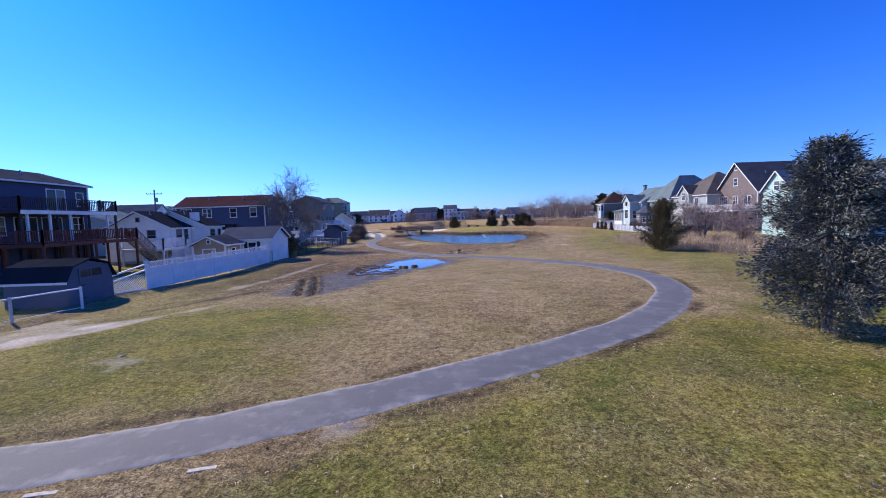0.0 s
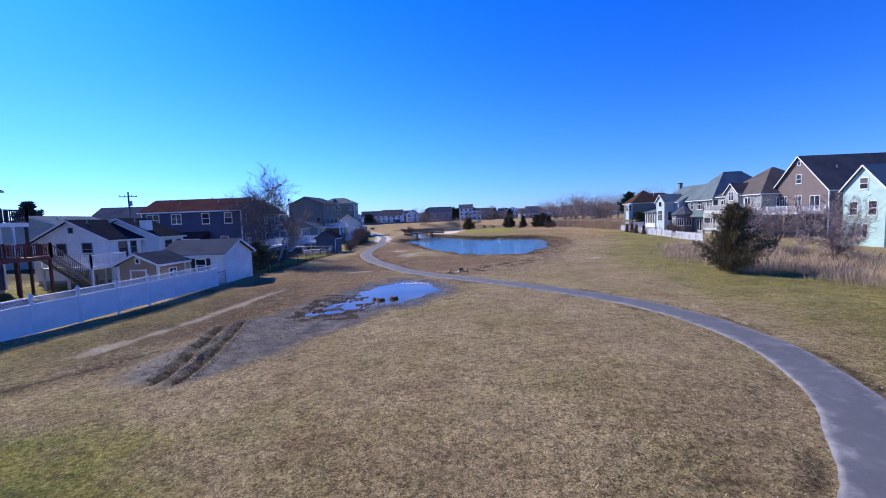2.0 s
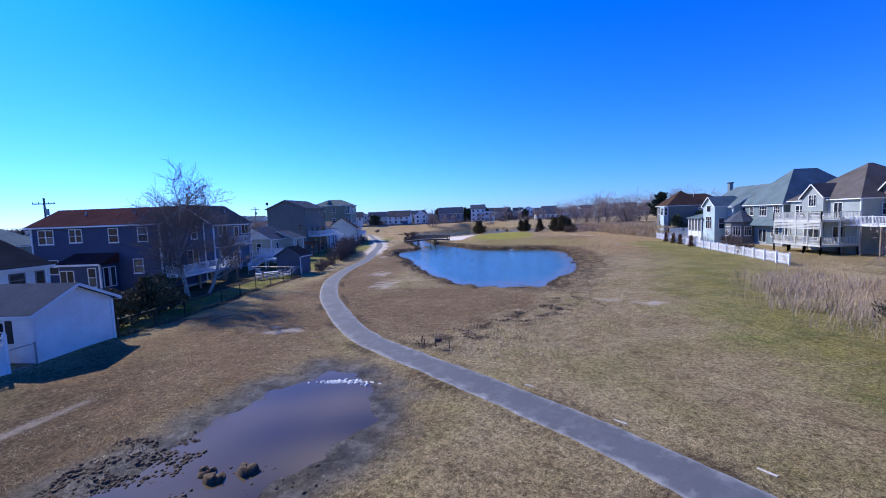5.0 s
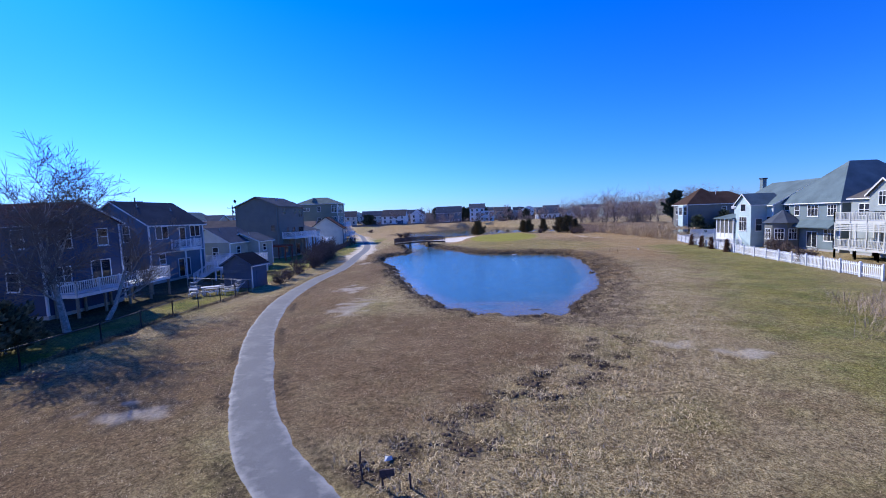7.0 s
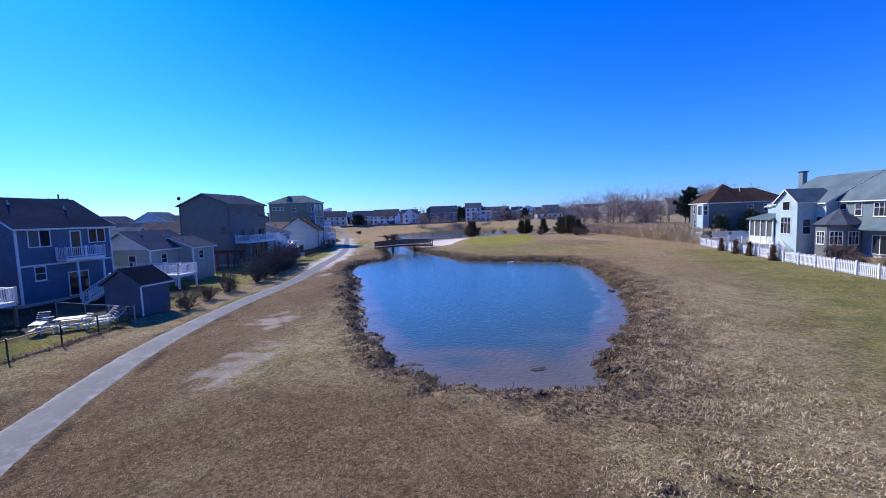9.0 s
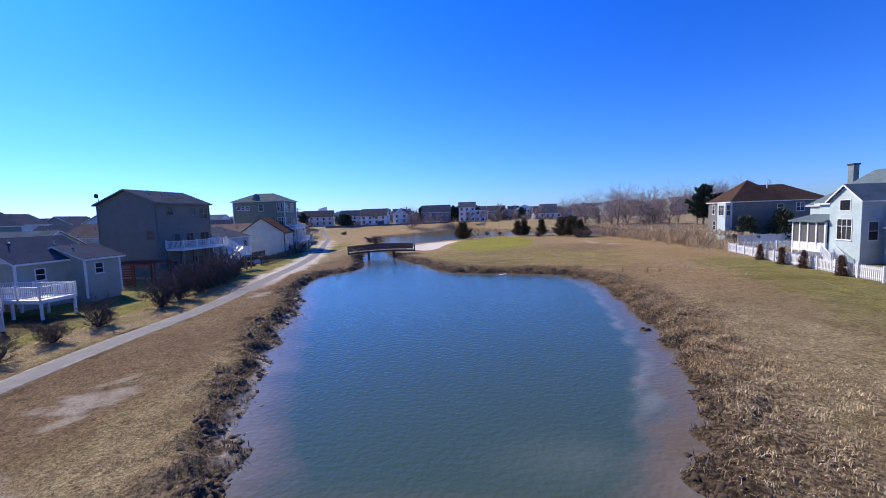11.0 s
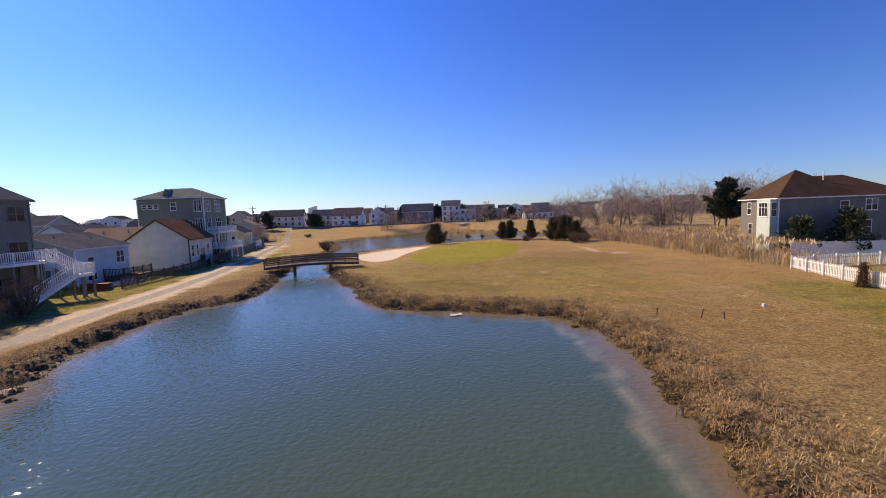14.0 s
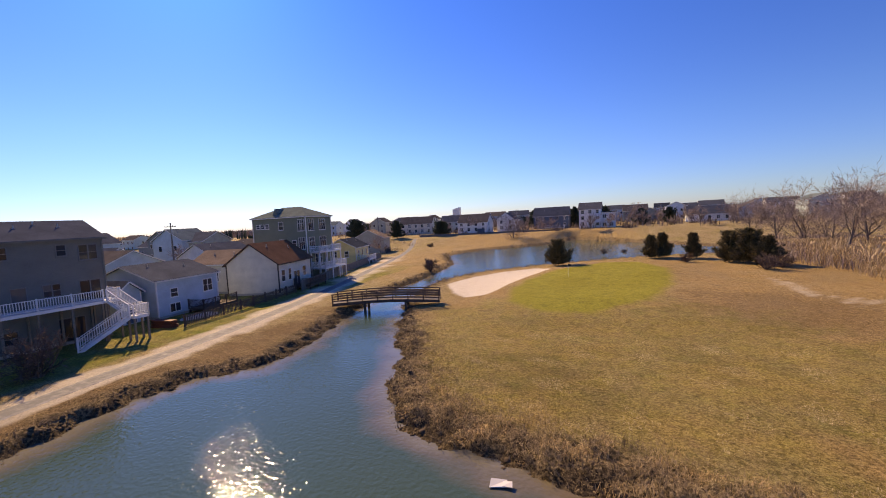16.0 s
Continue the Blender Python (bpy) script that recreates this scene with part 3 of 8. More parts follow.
def turf_material():
    """Winter turf: straw, olive and rusty covers blended by where each grows, with tufts, thatch and litter."""
    m, n, l, b = nodes_of("winter_turf")
    co = n.new("ShaderNodeTexCoord").outputs["Object"]

    def cover(key):
        a = n.new("ShaderNodeAttribute")
        a.attribute_name = key
        return a.outputs["Fac"]

    blade, tuft = noise_node(n, l, co, 26, 6, 0.75), noise_node(n, l, co, 6.5, 6, 0.72)
    patch, broad = noise_node(n, l, co, 0.7, 6, 0.6), noise_node(n, l, co, 0.14, 4, 0.5)
    straw = ramp(n, l, blade, [(0.36, (0.20, 0.125, 0.045)), (0.49, (0.64, 0.485, 0.225)), (0.58, (0.97, 0.83, 0.51))])
    olive = ramp(n, l, blade, [(0.32, (0.15, 0.15, 0.02)), (0.49, (0.42, 0.395, 0.06)), (0.64, (0.68, 0.61, 0.15))])
    rust = ramp(n, l, blade, [(0.33, (0.12, 0.072, 0.03)), (0.49, (0.33, 0.212, 0.105)), (0.64, (0.62, 0.45, 0.25))])
    silted = noise_node(n, l, co, 1.3, 7, 0.72)
    mud = ramp(n, l, silted, [(0.36, (0.042, 0.035, 0.028)), (0.5, (0.098, 0.086, 0.07)), (0.62, (0.21, 0.192, 0.162))])
    sand = ramp(n, l, tuft, [(0.30, (0.50, 0.44, 0.35)), (0.60, (0.78, 0.72, 0.62))])
    putt = ramp(n, l, blade, [(0.30, (0.28, 0.275, 0.03)), (0.70, (0.48, 0.455, 0.075))])
    bank = ramp(n, l, tuft, [(0.32, (0.06, 0.042, 0.026)), (0.50, (0.24, 0.175, 0.10)), (0.66, (0.52, 0.40, 0.24))])
    sere = ramp(n, l, blade, [(0.35, (0.14, 0.11, 0.03)), (0.49, (0.45, 0.37, 0.13)), (0.60, (0.75, 0.64, 0.30))])
    wide_, drift_ = noise_node(n, l, co, 0.21, 4, 0.6), noise_node(n, l, co, 0.38, 5, 0.65)
    c = mixc(n, l, ramp(n, l, wide_, [(0.44, grey(0.0)), (0.60, grey(0.75))]), straw, sere)
    c = mixc(n, l, ramp(n, l, drift_, [(0.50, grey(0.0)), (0.66, grey(0.6))]), c, rust)
    jitter = n.new("ShaderNodeMath")
    jitter.operation, jitter.inputs[1].default_value = "SUBTRACT", 0.5
    l.new(patch, jitter.inputs[0])

    def soft(key, k=0.9):
        x = n.new("ShaderNodeMath")
        x.operation, x.use_clamp = "MULTIPLY_ADD", True
        l.new(jitter.outputs[0], x.inputs[0])
        x.inputs[1].default_value = k
        l.new(cover(key), x.inputs[2])
        keep = n.new("ShaderNodeMath")
        keep.operation, keep.use_clamp = "MULTIPLY", True
        l.new(x.outputs[0], keep.inputs[0])
        up = n.new("ShaderNodeMath")
        up.operation, up.use_clamp = "MULTIPLY", True
        l.new(cover(key), up.inputs[0])
        up.inputs[1].default_value = 4.0
        l.new(up.outputs[0], keep.inputs[1])
        return keep.outputs[0]

    gold = ramp(n, l, blade, [(0.36, (0.40, 0.245, 0.09)), (0.50, (0.66, 0.44, 0.19)), (0.60, (0.86, 0.62, 0.33))])
    c = mixc(n, l, soft("gold", 0.5), c, gold)
    worn = noise_node(n, l, co, 0.17, 4, 0.55)
    fawn = ramp(n, l, blade, [(0.36, (0.34, 0.235, 0.11)), (0.50, (0.58, 0.43, 0.225)), (0.62, (0.80, 0.64, 0.40))])
    c = mixc(n, l, ramp(n, l, worn, [(0.46, grey(0.0)), (0.60, grey(0.6))]), c, fawn)
    c = mixc(n, l, soft("brown"), c, rust)
    lush = ramp(n, l, blade, [(0.32, (0.07, 0.10, 0.014)), (0.50, (0.21, 0.265, 0.035)), (0.66, (0.45, 0.47, 0.09))])
    meadow = noise_node(n, l, co, 0.45, 5, 0.6)
    olive = mixc(n, l, ramp(n, l, meadow, [(0.42, grey(0.0)), (0.60, grey(1.0))]), olive, lush)
    c = mixc(n, l, soft("green"), c, olive)
    clump = noise_node(n, l, co, 2.4, 5, 0.65)
    c = mixc(n, l, ramp(n, l, clump, [(0.50, grey(0.0)), (0.64, grey(0.42))]), c, rust)
    warp = n.new("ShaderNodeVectorMath")
    warp.operation = "MULTIPLY_ADD"
    swirl = n.new("ShaderNodeTexNoise")
    swirl.inputs["Scale"].default_value = 5.0
    l.new(co, swirl.inputs["Vector"])
    l.new(swirl.outputs["Color"], warp.inputs[0])
    warp.inputs[1].default_value = (0.22, 0.22, 0.22)
    l.new(co, warp.inputs[2])
    knots = n.new("ShaderNodeTexVoronoi")
    knots.inputs["Scale"].default_value = 8.0
    l.new(warp.outputs[0], knots.inputs["Vector"])
    c = mixc(n, l, 0.7, c, ramp(n, l, knots.outputs["Distance"], [(0.25, grey(1.0)), (0.62, grey(0.55))]), "MULTIPLY")
    c = mixc(n, l, soft("bank"), c, bank)
    # Besides bare soil, this colours the yard and fence-line shade painted in zones.
    earth = ramp(n, l, tuft, [(0.34, (0.022, 0.016, 0.011)), (0.52, (0.075, 0.054, 0.036)), (0.68, (0.22, 0.165, 0.10))])
    c = mixc(n, l, soft("soil", 0.8), c, earth)
    c = mixc(n, l, cover("putt"), c, putt)
    c = mixc(n, l, 0.8, c, ramp(n, l, tuft, [(0.41, grey(0.42)), (0.53, grey(0.96)), (0.62, grey(1.0))]), "MULTIPLY")
    c = mixc(n, l, 0.55, c, ramp(n, l, patch, [(0.32, grey(0.78)), (0.62, grey(1.0))]), "MULTIPLY")
    c = mixc(n, l, 0.5, c, ramp(n, l, broad, [(0.35, (0.78, 0.76, 0.70)), (0.62, grey(1.0))]), "MULTIPLY")
    mottle = noise_node(n, l, co, 1.5, 8, 0.72)
    c = mixc(n, l, 1.0, c, ramp(n, l, mottle, [(0.38, grey(0.72)), (0.50, grey(0.97)), (0.64, grey(1.0))]), "MULTIPLY")
    c = mixc(n, l, soft("mud", 0.7), c, mixc(n, l, 0.6, mud, ramp(n, l, tuft, [(0.40, grey(0.5)), (0.56, grey(1.0))]), "MULTIPLY"))
    c = mixc(n, l, soft("sand", 0.7), c, sand)
    l.new(c, b.inputs["Base Color"])
    wet = n.new("ShaderNodeMapRange")
    wet.inputs[3].default_value, wet.inputs[4].default_value = 0.95, 0.42
    l.new(cover("mud"), wet.inputs[0])
    l.new(wet.outputs[0], b.inputs["Roughness"])
    b.inputs["Specular IOR Level"].default_value = 0.1
    both = n.new("ShaderNodeMath")
    both.operation = "ADD"
    l.new(blade, both.inputs[0])
    l.new(tuft, both.inputs[1])
    bump(n, l, b, both.outputs[0], 1.0, 0.08)
    return m


gm.materials.append(turf_material())
tagged(new("ground", gm), "dormant winter golf course turf, straw and olive", "ground", kind="structure")


def water_material(name, deep, shallow, ripple=0.026):
    """Still turbid water: silt shows towards the margin, small ripples on top."""
    m, n, l, b = nodes_of(name)
    co = n.new("ShaderNodeTexCoord").outputs["Object"]
    a = n.new("ShaderNodeAttribute")
    a.attribute_name = "depth"
    drift = noise_node(n, l, co, 0.5, 5)
    add = n.new("ShaderNodeMath")
    add.operation, add.inputs[1].default_value = "MULTIPLY_ADD", 0.35
    l.new(drift, add.inputs[0])
    l.new(a.outputs["Fac"], add.inputs[2])
    c = ramp(n, l, add.outputs[0], [(0.16, shallow), (0.42, scaled(shallow, 0.7)), (0.75, deep)])
    silt = n.new("ShaderNodeAttribute")
    silt.attribute_name = "silt"
    flat_ = n.new("ShaderNodeAttribute")
    flat_.attribute_name = "flat"
    c = mixc(n, l, flat_.outputs["Fac"], c, (0.135, 0.103, 0.052))
    c = mixc(n, l, silt.outputs["Fac"], c, (0.36, 0.35, 0.29))
    l.new(c, b.inputs["Base Color"])
    b.inputs["Roughness"].default_value = 0.03
    b.inputs["IOR"].default_value = 1.33
    mp = n.new("ShaderNodeMapping")
    mp.inputs["Scale"].default_value = (1.0, 1.15, 1.0)
    l.new(co, mp.inputs[0])
    bump(n, l, b, noise_node(n, l, mp.outputs[0], 4.2, 1, 0.5), 1.0, ripple)
    return m


def water_sheet(name, shore, x0, x1, y0, y1, step, z, mat, label, reach):
    """A level sheet that follows the outline, a little past it under the bank."""
    xs, ys = np.arange(x0, x1 + step, step), np.arange(y0, y1 + step, step)
    xx, yy = np.meshgrid(xs, ys)
    d = shore(xx.ravel(), yy.ravel())
    keep = (d < 1.6).reshape(xx.shape)
    ids = np.arange(xx.size).reshape(xx.shape)
    cell = keep[:-1, :-1] & keep[:-1, 1:] & keep[1:, 1:] & keep[1:, :-1]
    q = np.stack([ids[:-1, :-1], ids[:-1, 1:], ids[1:, 1:], ids[1:, :-1]], -1)[cell]
    used, inv = np.unique(q, return_inverse=True)
    me = bpy.data.meshes.new(name)
    me.from_pydata(np.stack([xx.ravel()[used], yy.ravel()[used], np.full(len(used), z)], -1).tolist(), [], inv.reshape(-1, 4).tolist())
    me.attributes.new("depth", "FLOAT", "POINT").data.foreach_set("value", np.clip(-d[used] / reach, 0, 1).astype(np.float32))
    ux, uy, ud = xx.ravel()[used], yy.ravel()[used], d[used]
    bar = np.exp(-((ud + 1.55 + 0.2 * wobble(ux, uy, 6, 2)) / 0.26) ** 2) * smooth(ux, 11.5, 14) * (1 - smooth(uy, 100, 107)) * (0.30 + 0.08 * wobble(ux, uy, 4, 1))
    bar = np.maximum(bar, np.exp(-((uy - 69.2 + 0.5 * wobble(ux, uy, 5, 2)) / 0.7) ** 2) * smooth(-ud, 1.0, 2.5) * smooth(ux, 6, 11) * 0.10)
    shoal = np.maximum(smooth(ud, -1.2, -0.5), smooth(uy, 68.8, 66.4)) * np.maximum(smooth(ux, 9, 13) * (1 - smooth(uy, 112, 118)), smooth(uy, 68.8, 66.4)) * (0.7 + 0.3 * wobble(ux, uy, 3, 3))
    me.attributes.new("flat", "FLOAT", "POINT").data.foreach_set("value", np.clip(shoal, 0, 1).astype(np.float32))
    me.attributes.new("silt", "FLOAT", "POINT").data.foreach_set("value", np.clip(bar, 0, 1).astype(np.float32))
    me.materials.append(mat)
    return tagged(new(name, me), label, "water", kind="structure")


water_sheet("pond_water", pond_shore, -32, 44, 58, 248, 0.5, WATER_Z, water_material("pond_water", (0.045, 0.079, 0.057), (0.165, 0.155, 0.12)), "still turbid blue-green pond water with silty margins", 3.2)
water_sheet("puddle_water", puddle_shore, -8, 2, 27, 43, 0.4, -0.115, water_material("puddle_water", (0.008, 0.009, 0.014), (0.02, 0.018, 0.018), 0.002), "shallow rain puddle over grey mud", 0.7)


def asphalt():
    m, n, l, b = nodes_of("worn_asphalt")
    co = n.new("ShaderNodeTexCoord").outputs["Object"]
    a = n.new("ShaderNodeAttribute")
    a.attribute_name = "edge"
    fine, mid, broad = noise_node(n, l, co, 60, 3), noise_node(n, l, co, 2.2, 6), noise_node(n, l, co, 0.35, 4)
    c = ramp(n, l, fine, [(0.3, (0.068, 0.072, 0.080)), (0.7, (0.122, 0.128, 0.140))])
    c = mixc(n, l, 0.5, c, ramp(n, l, broad, [(0.35, grey(0.75)), (0.65, grey(1.0))]), "MULTIPLY")
    rub = n.new("ShaderNodeMath")
    rub.operation, rub.use_clamp = "MULTIPLY_ADD", True
    l.new(mid, rub.inputs[0])
    rub.inputs[1].default_value = 2.0
    shift = n.new("ShaderNodeMath")
    shift.operation, shift.inputs[1].default_value = "SUBTRACT", 1.2
    l.new(a.outputs["Fac"], shift.inputs[0])
    l.new(shift.outputs[0], rub.inputs[2])
    c = mixc(n, l, ramp(n, l, noise_node(n, l, co, 0.8, 7, 0.7), [(0.50, grey(0.0)), (0.66, grey(0.4))]), c, (0.18, 0.183, 0.19))
    c = mixc(n, l, rub.outputs[0], c, (0.30, 0.30, 0.29))
    l.new(c, b.inputs["Base Color"])
    b.inputs["Roughness"].default_value = 0.85
    bump(n, l, b, fine, 0.4, 0.006)
    return m


def smooth_line(pts, step):
    """Catmull-Rom points along a polyline, about step metres apart."""
    p = [Vector((*a, 0)) for a in pts]
    p = [p[0] * 2 - p[1]] + p + [p[-1] * 2 - p[-2]]
    out = []
    for i in range(1, len(p) - 2):
        n_ = max(1, round((p[i + 1] - p[i]).length / step))
        for k in range(n_):
            t = k / n_
            out.append(0.5 * (2 * p[i] + (p[i + 1] - p[i - 1]) * t + (2 * p[i - 1] - 5 * p[i] + 4 * p[i + 1] - p[i + 2]) * t * t
                              + (3 * p[i] - p[i - 1] - 3 * p[i + 1] + p[i + 2]) * t ** 3))
    return out + [p[-2]]


def ribbon(name, pts, half, lift, mat, label, ragged=0.07):
    line_ = smooth_line(pts, 0.3)
    cols = [-1.0, -0.93, -0.8, -0.4, 0.0, 0.4, 0.8, 0.93, 1.0]
    vs, es = [], []
    for i, p in enumerate(line_):
        d = (line_[min(i + 1, len(line_) - 1)] - line_[max(i - 1, 0)]).normalized()
        s = Vector((d.y, -d.x, 0))
        for c in cols:
            reach = half * c + (ragged * (random.random() - 0.5) * (abs(c) > 0.9)) + 0.035 * float(wobble(p.x, p.y, 2.2, 1 if c > 0 else 3)) * (abs(c) > 0.7)
            q = p + s * reach
            vs.append((q.x, q.y, lift + 0.02 * (1 - c * c) - (0.03 if abs(c) == 1 else 0)))
            es.append(max(0.0 if abs(c) < 0.5 else (0.35 if abs(c) < 0.9 else 0.75), float((0.30 if abs(c) < 0.5 else 0.6) * smooth(np.float64(p.y), 88, 112))))
    k = len(cols)
    fs = [(i * k + j, (i + 1) * k + j, (i + 1) * k + j + 1, i * k + j + 1) for i in range(len(line_) - 1) for j in range(k - 1)]
    vs = np.array(vs)
    vs[:, 2] += np.maximum(0, height(vs[:, 0], vs[:, 1]) * smooth(vs[:, 1], 190, 200))
    me = bpy.data.meshes.new(name)
    me.from_pydata(vs.tolist(), [], [f[::-1] for f in fs])
    me.attributes.new("edge", "FLOAT", "POINT").data.foreach_set("value", np.array(es, dtype=np.float32))
    me.materials.append(mat)
    me.update()
    me.shade_smooth()
    return tagged(new(name, me), label, "path", kind="structure")


ribbon("cart_path", PATH, 0.83, 0.012, asphalt(), "worn grey asphalt cart path with pale crumbling edges")


# ---- house parts ----
FRAMES, PANES, SILLS, BARS = {}, {}, {}, {}
TURN_OF = {"S": 0, "E": 90, "N": 180, "W": -90}


def lattice(xs, zs, y0, y1):
    """One solid frame with an opening in every second field of the grid."""
    nx_, nz_ = len(xs), len(zs)
    at_ = lambda i, j, k: (i * nz_ + j) * 2 + k
    solid = lambda i, j: 0 <= i < nx_ - 1 and 0 <= j < nz_ - 1 and not (i % 2 and j % 2)
    fs = []
    for i in range(nx_ - 1):
        for j in range(nz_ - 1):
            if not solid(i, j):
                continue
            fs += [(at_(i, j, 0), at_(i + 1, j, 0), at_(i + 1, j + 1, 0), at_(i, j + 1, 0)), (at_(i, j, 1), at_(i, j + 1, 1), at_(i + 1, j + 1, 1), at_(i + 1, j, 1))]
            for di, dj, p, q in ((0, -1, (i, j), (i + 1, j)), (0, 1, (i + 1, j + 1), (i, j + 1)), (-1, 0, (i, j + 1), (i, j)), (1, 0, (i + 1, j), (i + 1, j + 1))):
                if not solid(i + di, j + dj):
                    fs.append((at_(*q, 0), at_(*p, 0), at_(*p, 1), at_(*q, 1)))
    return Shape().add([(x, y, z) for x in xs for z in zs for y in (y0, y1)], fs)


def window(parent, m, w, h, style="hung", trim=None):
    """A cased window: frame with its bars, a pane for each light, and a sill. m: its lower middle, seen from outside along +y."""
    key = (round(w, 2), round(h, 2), style, id(trim))
    if key not in FRAMES:
        c = 0.075
        xs, zs = [-w / 2, w / 2], [0, h]
        if style == "hung":
            zs = [0, h * 0.5 - 0.03, h * 0.5 + 0.03, h]
        elif style == "pair":
            xs, zs = [-w / 2, -0.05, 0.05, w / 2], [0, h * 0.5 - 0.025, h * 0.5 + 0.025, h]
        elif style == "slider":
            xs = [-w / 2, -0.04, 0.04, w / 2]
        elif style == "grid":
            xs, zs = [-w / 2, -w / 6 - 0.025, -w / 6 + 0.025, w / 6 - 0.025, w / 6 + 0.025, w / 2], [0, h * 0.66 - 0.025, h * 0.66 + 0.025, h]
        cells = [(xs[i], xs[i + 1], zs[j], zs[j + 1]) for i in range(0, len(xs), 2) for j in range(0, len(zs), 2)]
        FRAMES[key] = lattice([xs[0] - c] + xs + [xs[-1] + c], [zs[0] - c] + zs + [zs[-1] + c], -0.05, 0.03).mesh("window", trim or WHITE)
        PANES[key] = [Shape().box(a, b, -0.02, 0.01, p, q).mesh("pane", GLASS) for a, b, p, q in cells]
        SILLS[key] = Shape().box(-w / 2 - c - 0.04, w / 2 + c + 0.04, -0.1, 0.02, -c - 0.05, -c).mesh("sill", trim or WHITE)
    ob = part("window", FRAMES[key], None, parent, m=m)
    for pane in PANES[key]:
        part("pane", pane, None, ob)
    if style not in ("slider", "plain"):
        part("sill", SILLS[key], None, ob)
    return ob


def face_at(w, d, face, u, z):
    x, y = {"S": (u, 0), "N": (u, d), "E": (w, u), "W": (0, u)}[face]
    return pose(x, y, z, 0, 0, TURN_OF[face])


def door(parent, m, w=0.95, h=2.05, mat=None):
    ob = part("door", Shape().box(-w / 2, w / 2, -0.03, 0.02, 0, h), mat or WHITE, parent, m=m)
    part("door_frame", Shape().box(-w / 2 - 0.1, -w / 2, -0.05, 0.02, 0, h + 0.1).box(w / 2, w / 2 + 0.1, -0.05, 0.02, 0, h + 0.1).box(-w / 2, w / 2, -0.05, 0.02, h, h + 0.1), WHITE, ob)
    part("handle", Shape().tube((w * 0.38, -0.08, 1.0), (w * 0.38, -0.03, 1.0), 0.03, 0.03), DARK_METAL, ob)
    return ob


def gable_body(w, d, z0, eave, ridge, axis, ext=0.0):
    """Walls with their gables as one closed block."""
    s = Shape()
    if axis == "hip":
        return s.box(0, w, 0, d, z0, eave)
    base = [(0, 0, z0), (w, 0, z0), (w, d, z0), (0, d, z0), (0, 0, eave), (w, 0, eave), (w, d, eave), (0, d, eave)]
    if axis == "y":
        base += [(w / 2, 0, ridge), (w / 2, d, ridge)]
        fs = [(0, 3, 2, 1), (0, 1, 5, 8, 4), (2, 3, 7, 9, 6), (1, 2, 6, 5), (3, 0, 4, 7), (5, 6, 9, 8), (7, 4, 8, 9)]
    else:
        base += [(0, d / 2, ridge), (w, d / 2, ridge)]
        fs = [(0, 3, 2, 1), (0, 1, 5, 4), (2, 3, 7, 6), (1, 2, 6, 9, 5), (3, 0, 4, 8, 7), (4, 5, 9, 8), (6, 7, 8, 9)]
    return s.add(base, fs)


def slab(s, a, b, c, e, t=0.16):
    """A roof plane of thickness t over the corners a, b (eave) and c, e (ridge)."""
    lo = [tuple(p) for p in (a, b, c, e)]
    hi = [(p[0], p[1], p[2] + t) for p in lo]
    s.add(lo + hi, [(3, 2, 1, 0), (4, 5, 6, 7), (0, 1, 5, 4), (1, 2, 6, 5), (2, 3, 7, 6), (3, 0, 4, 7)])


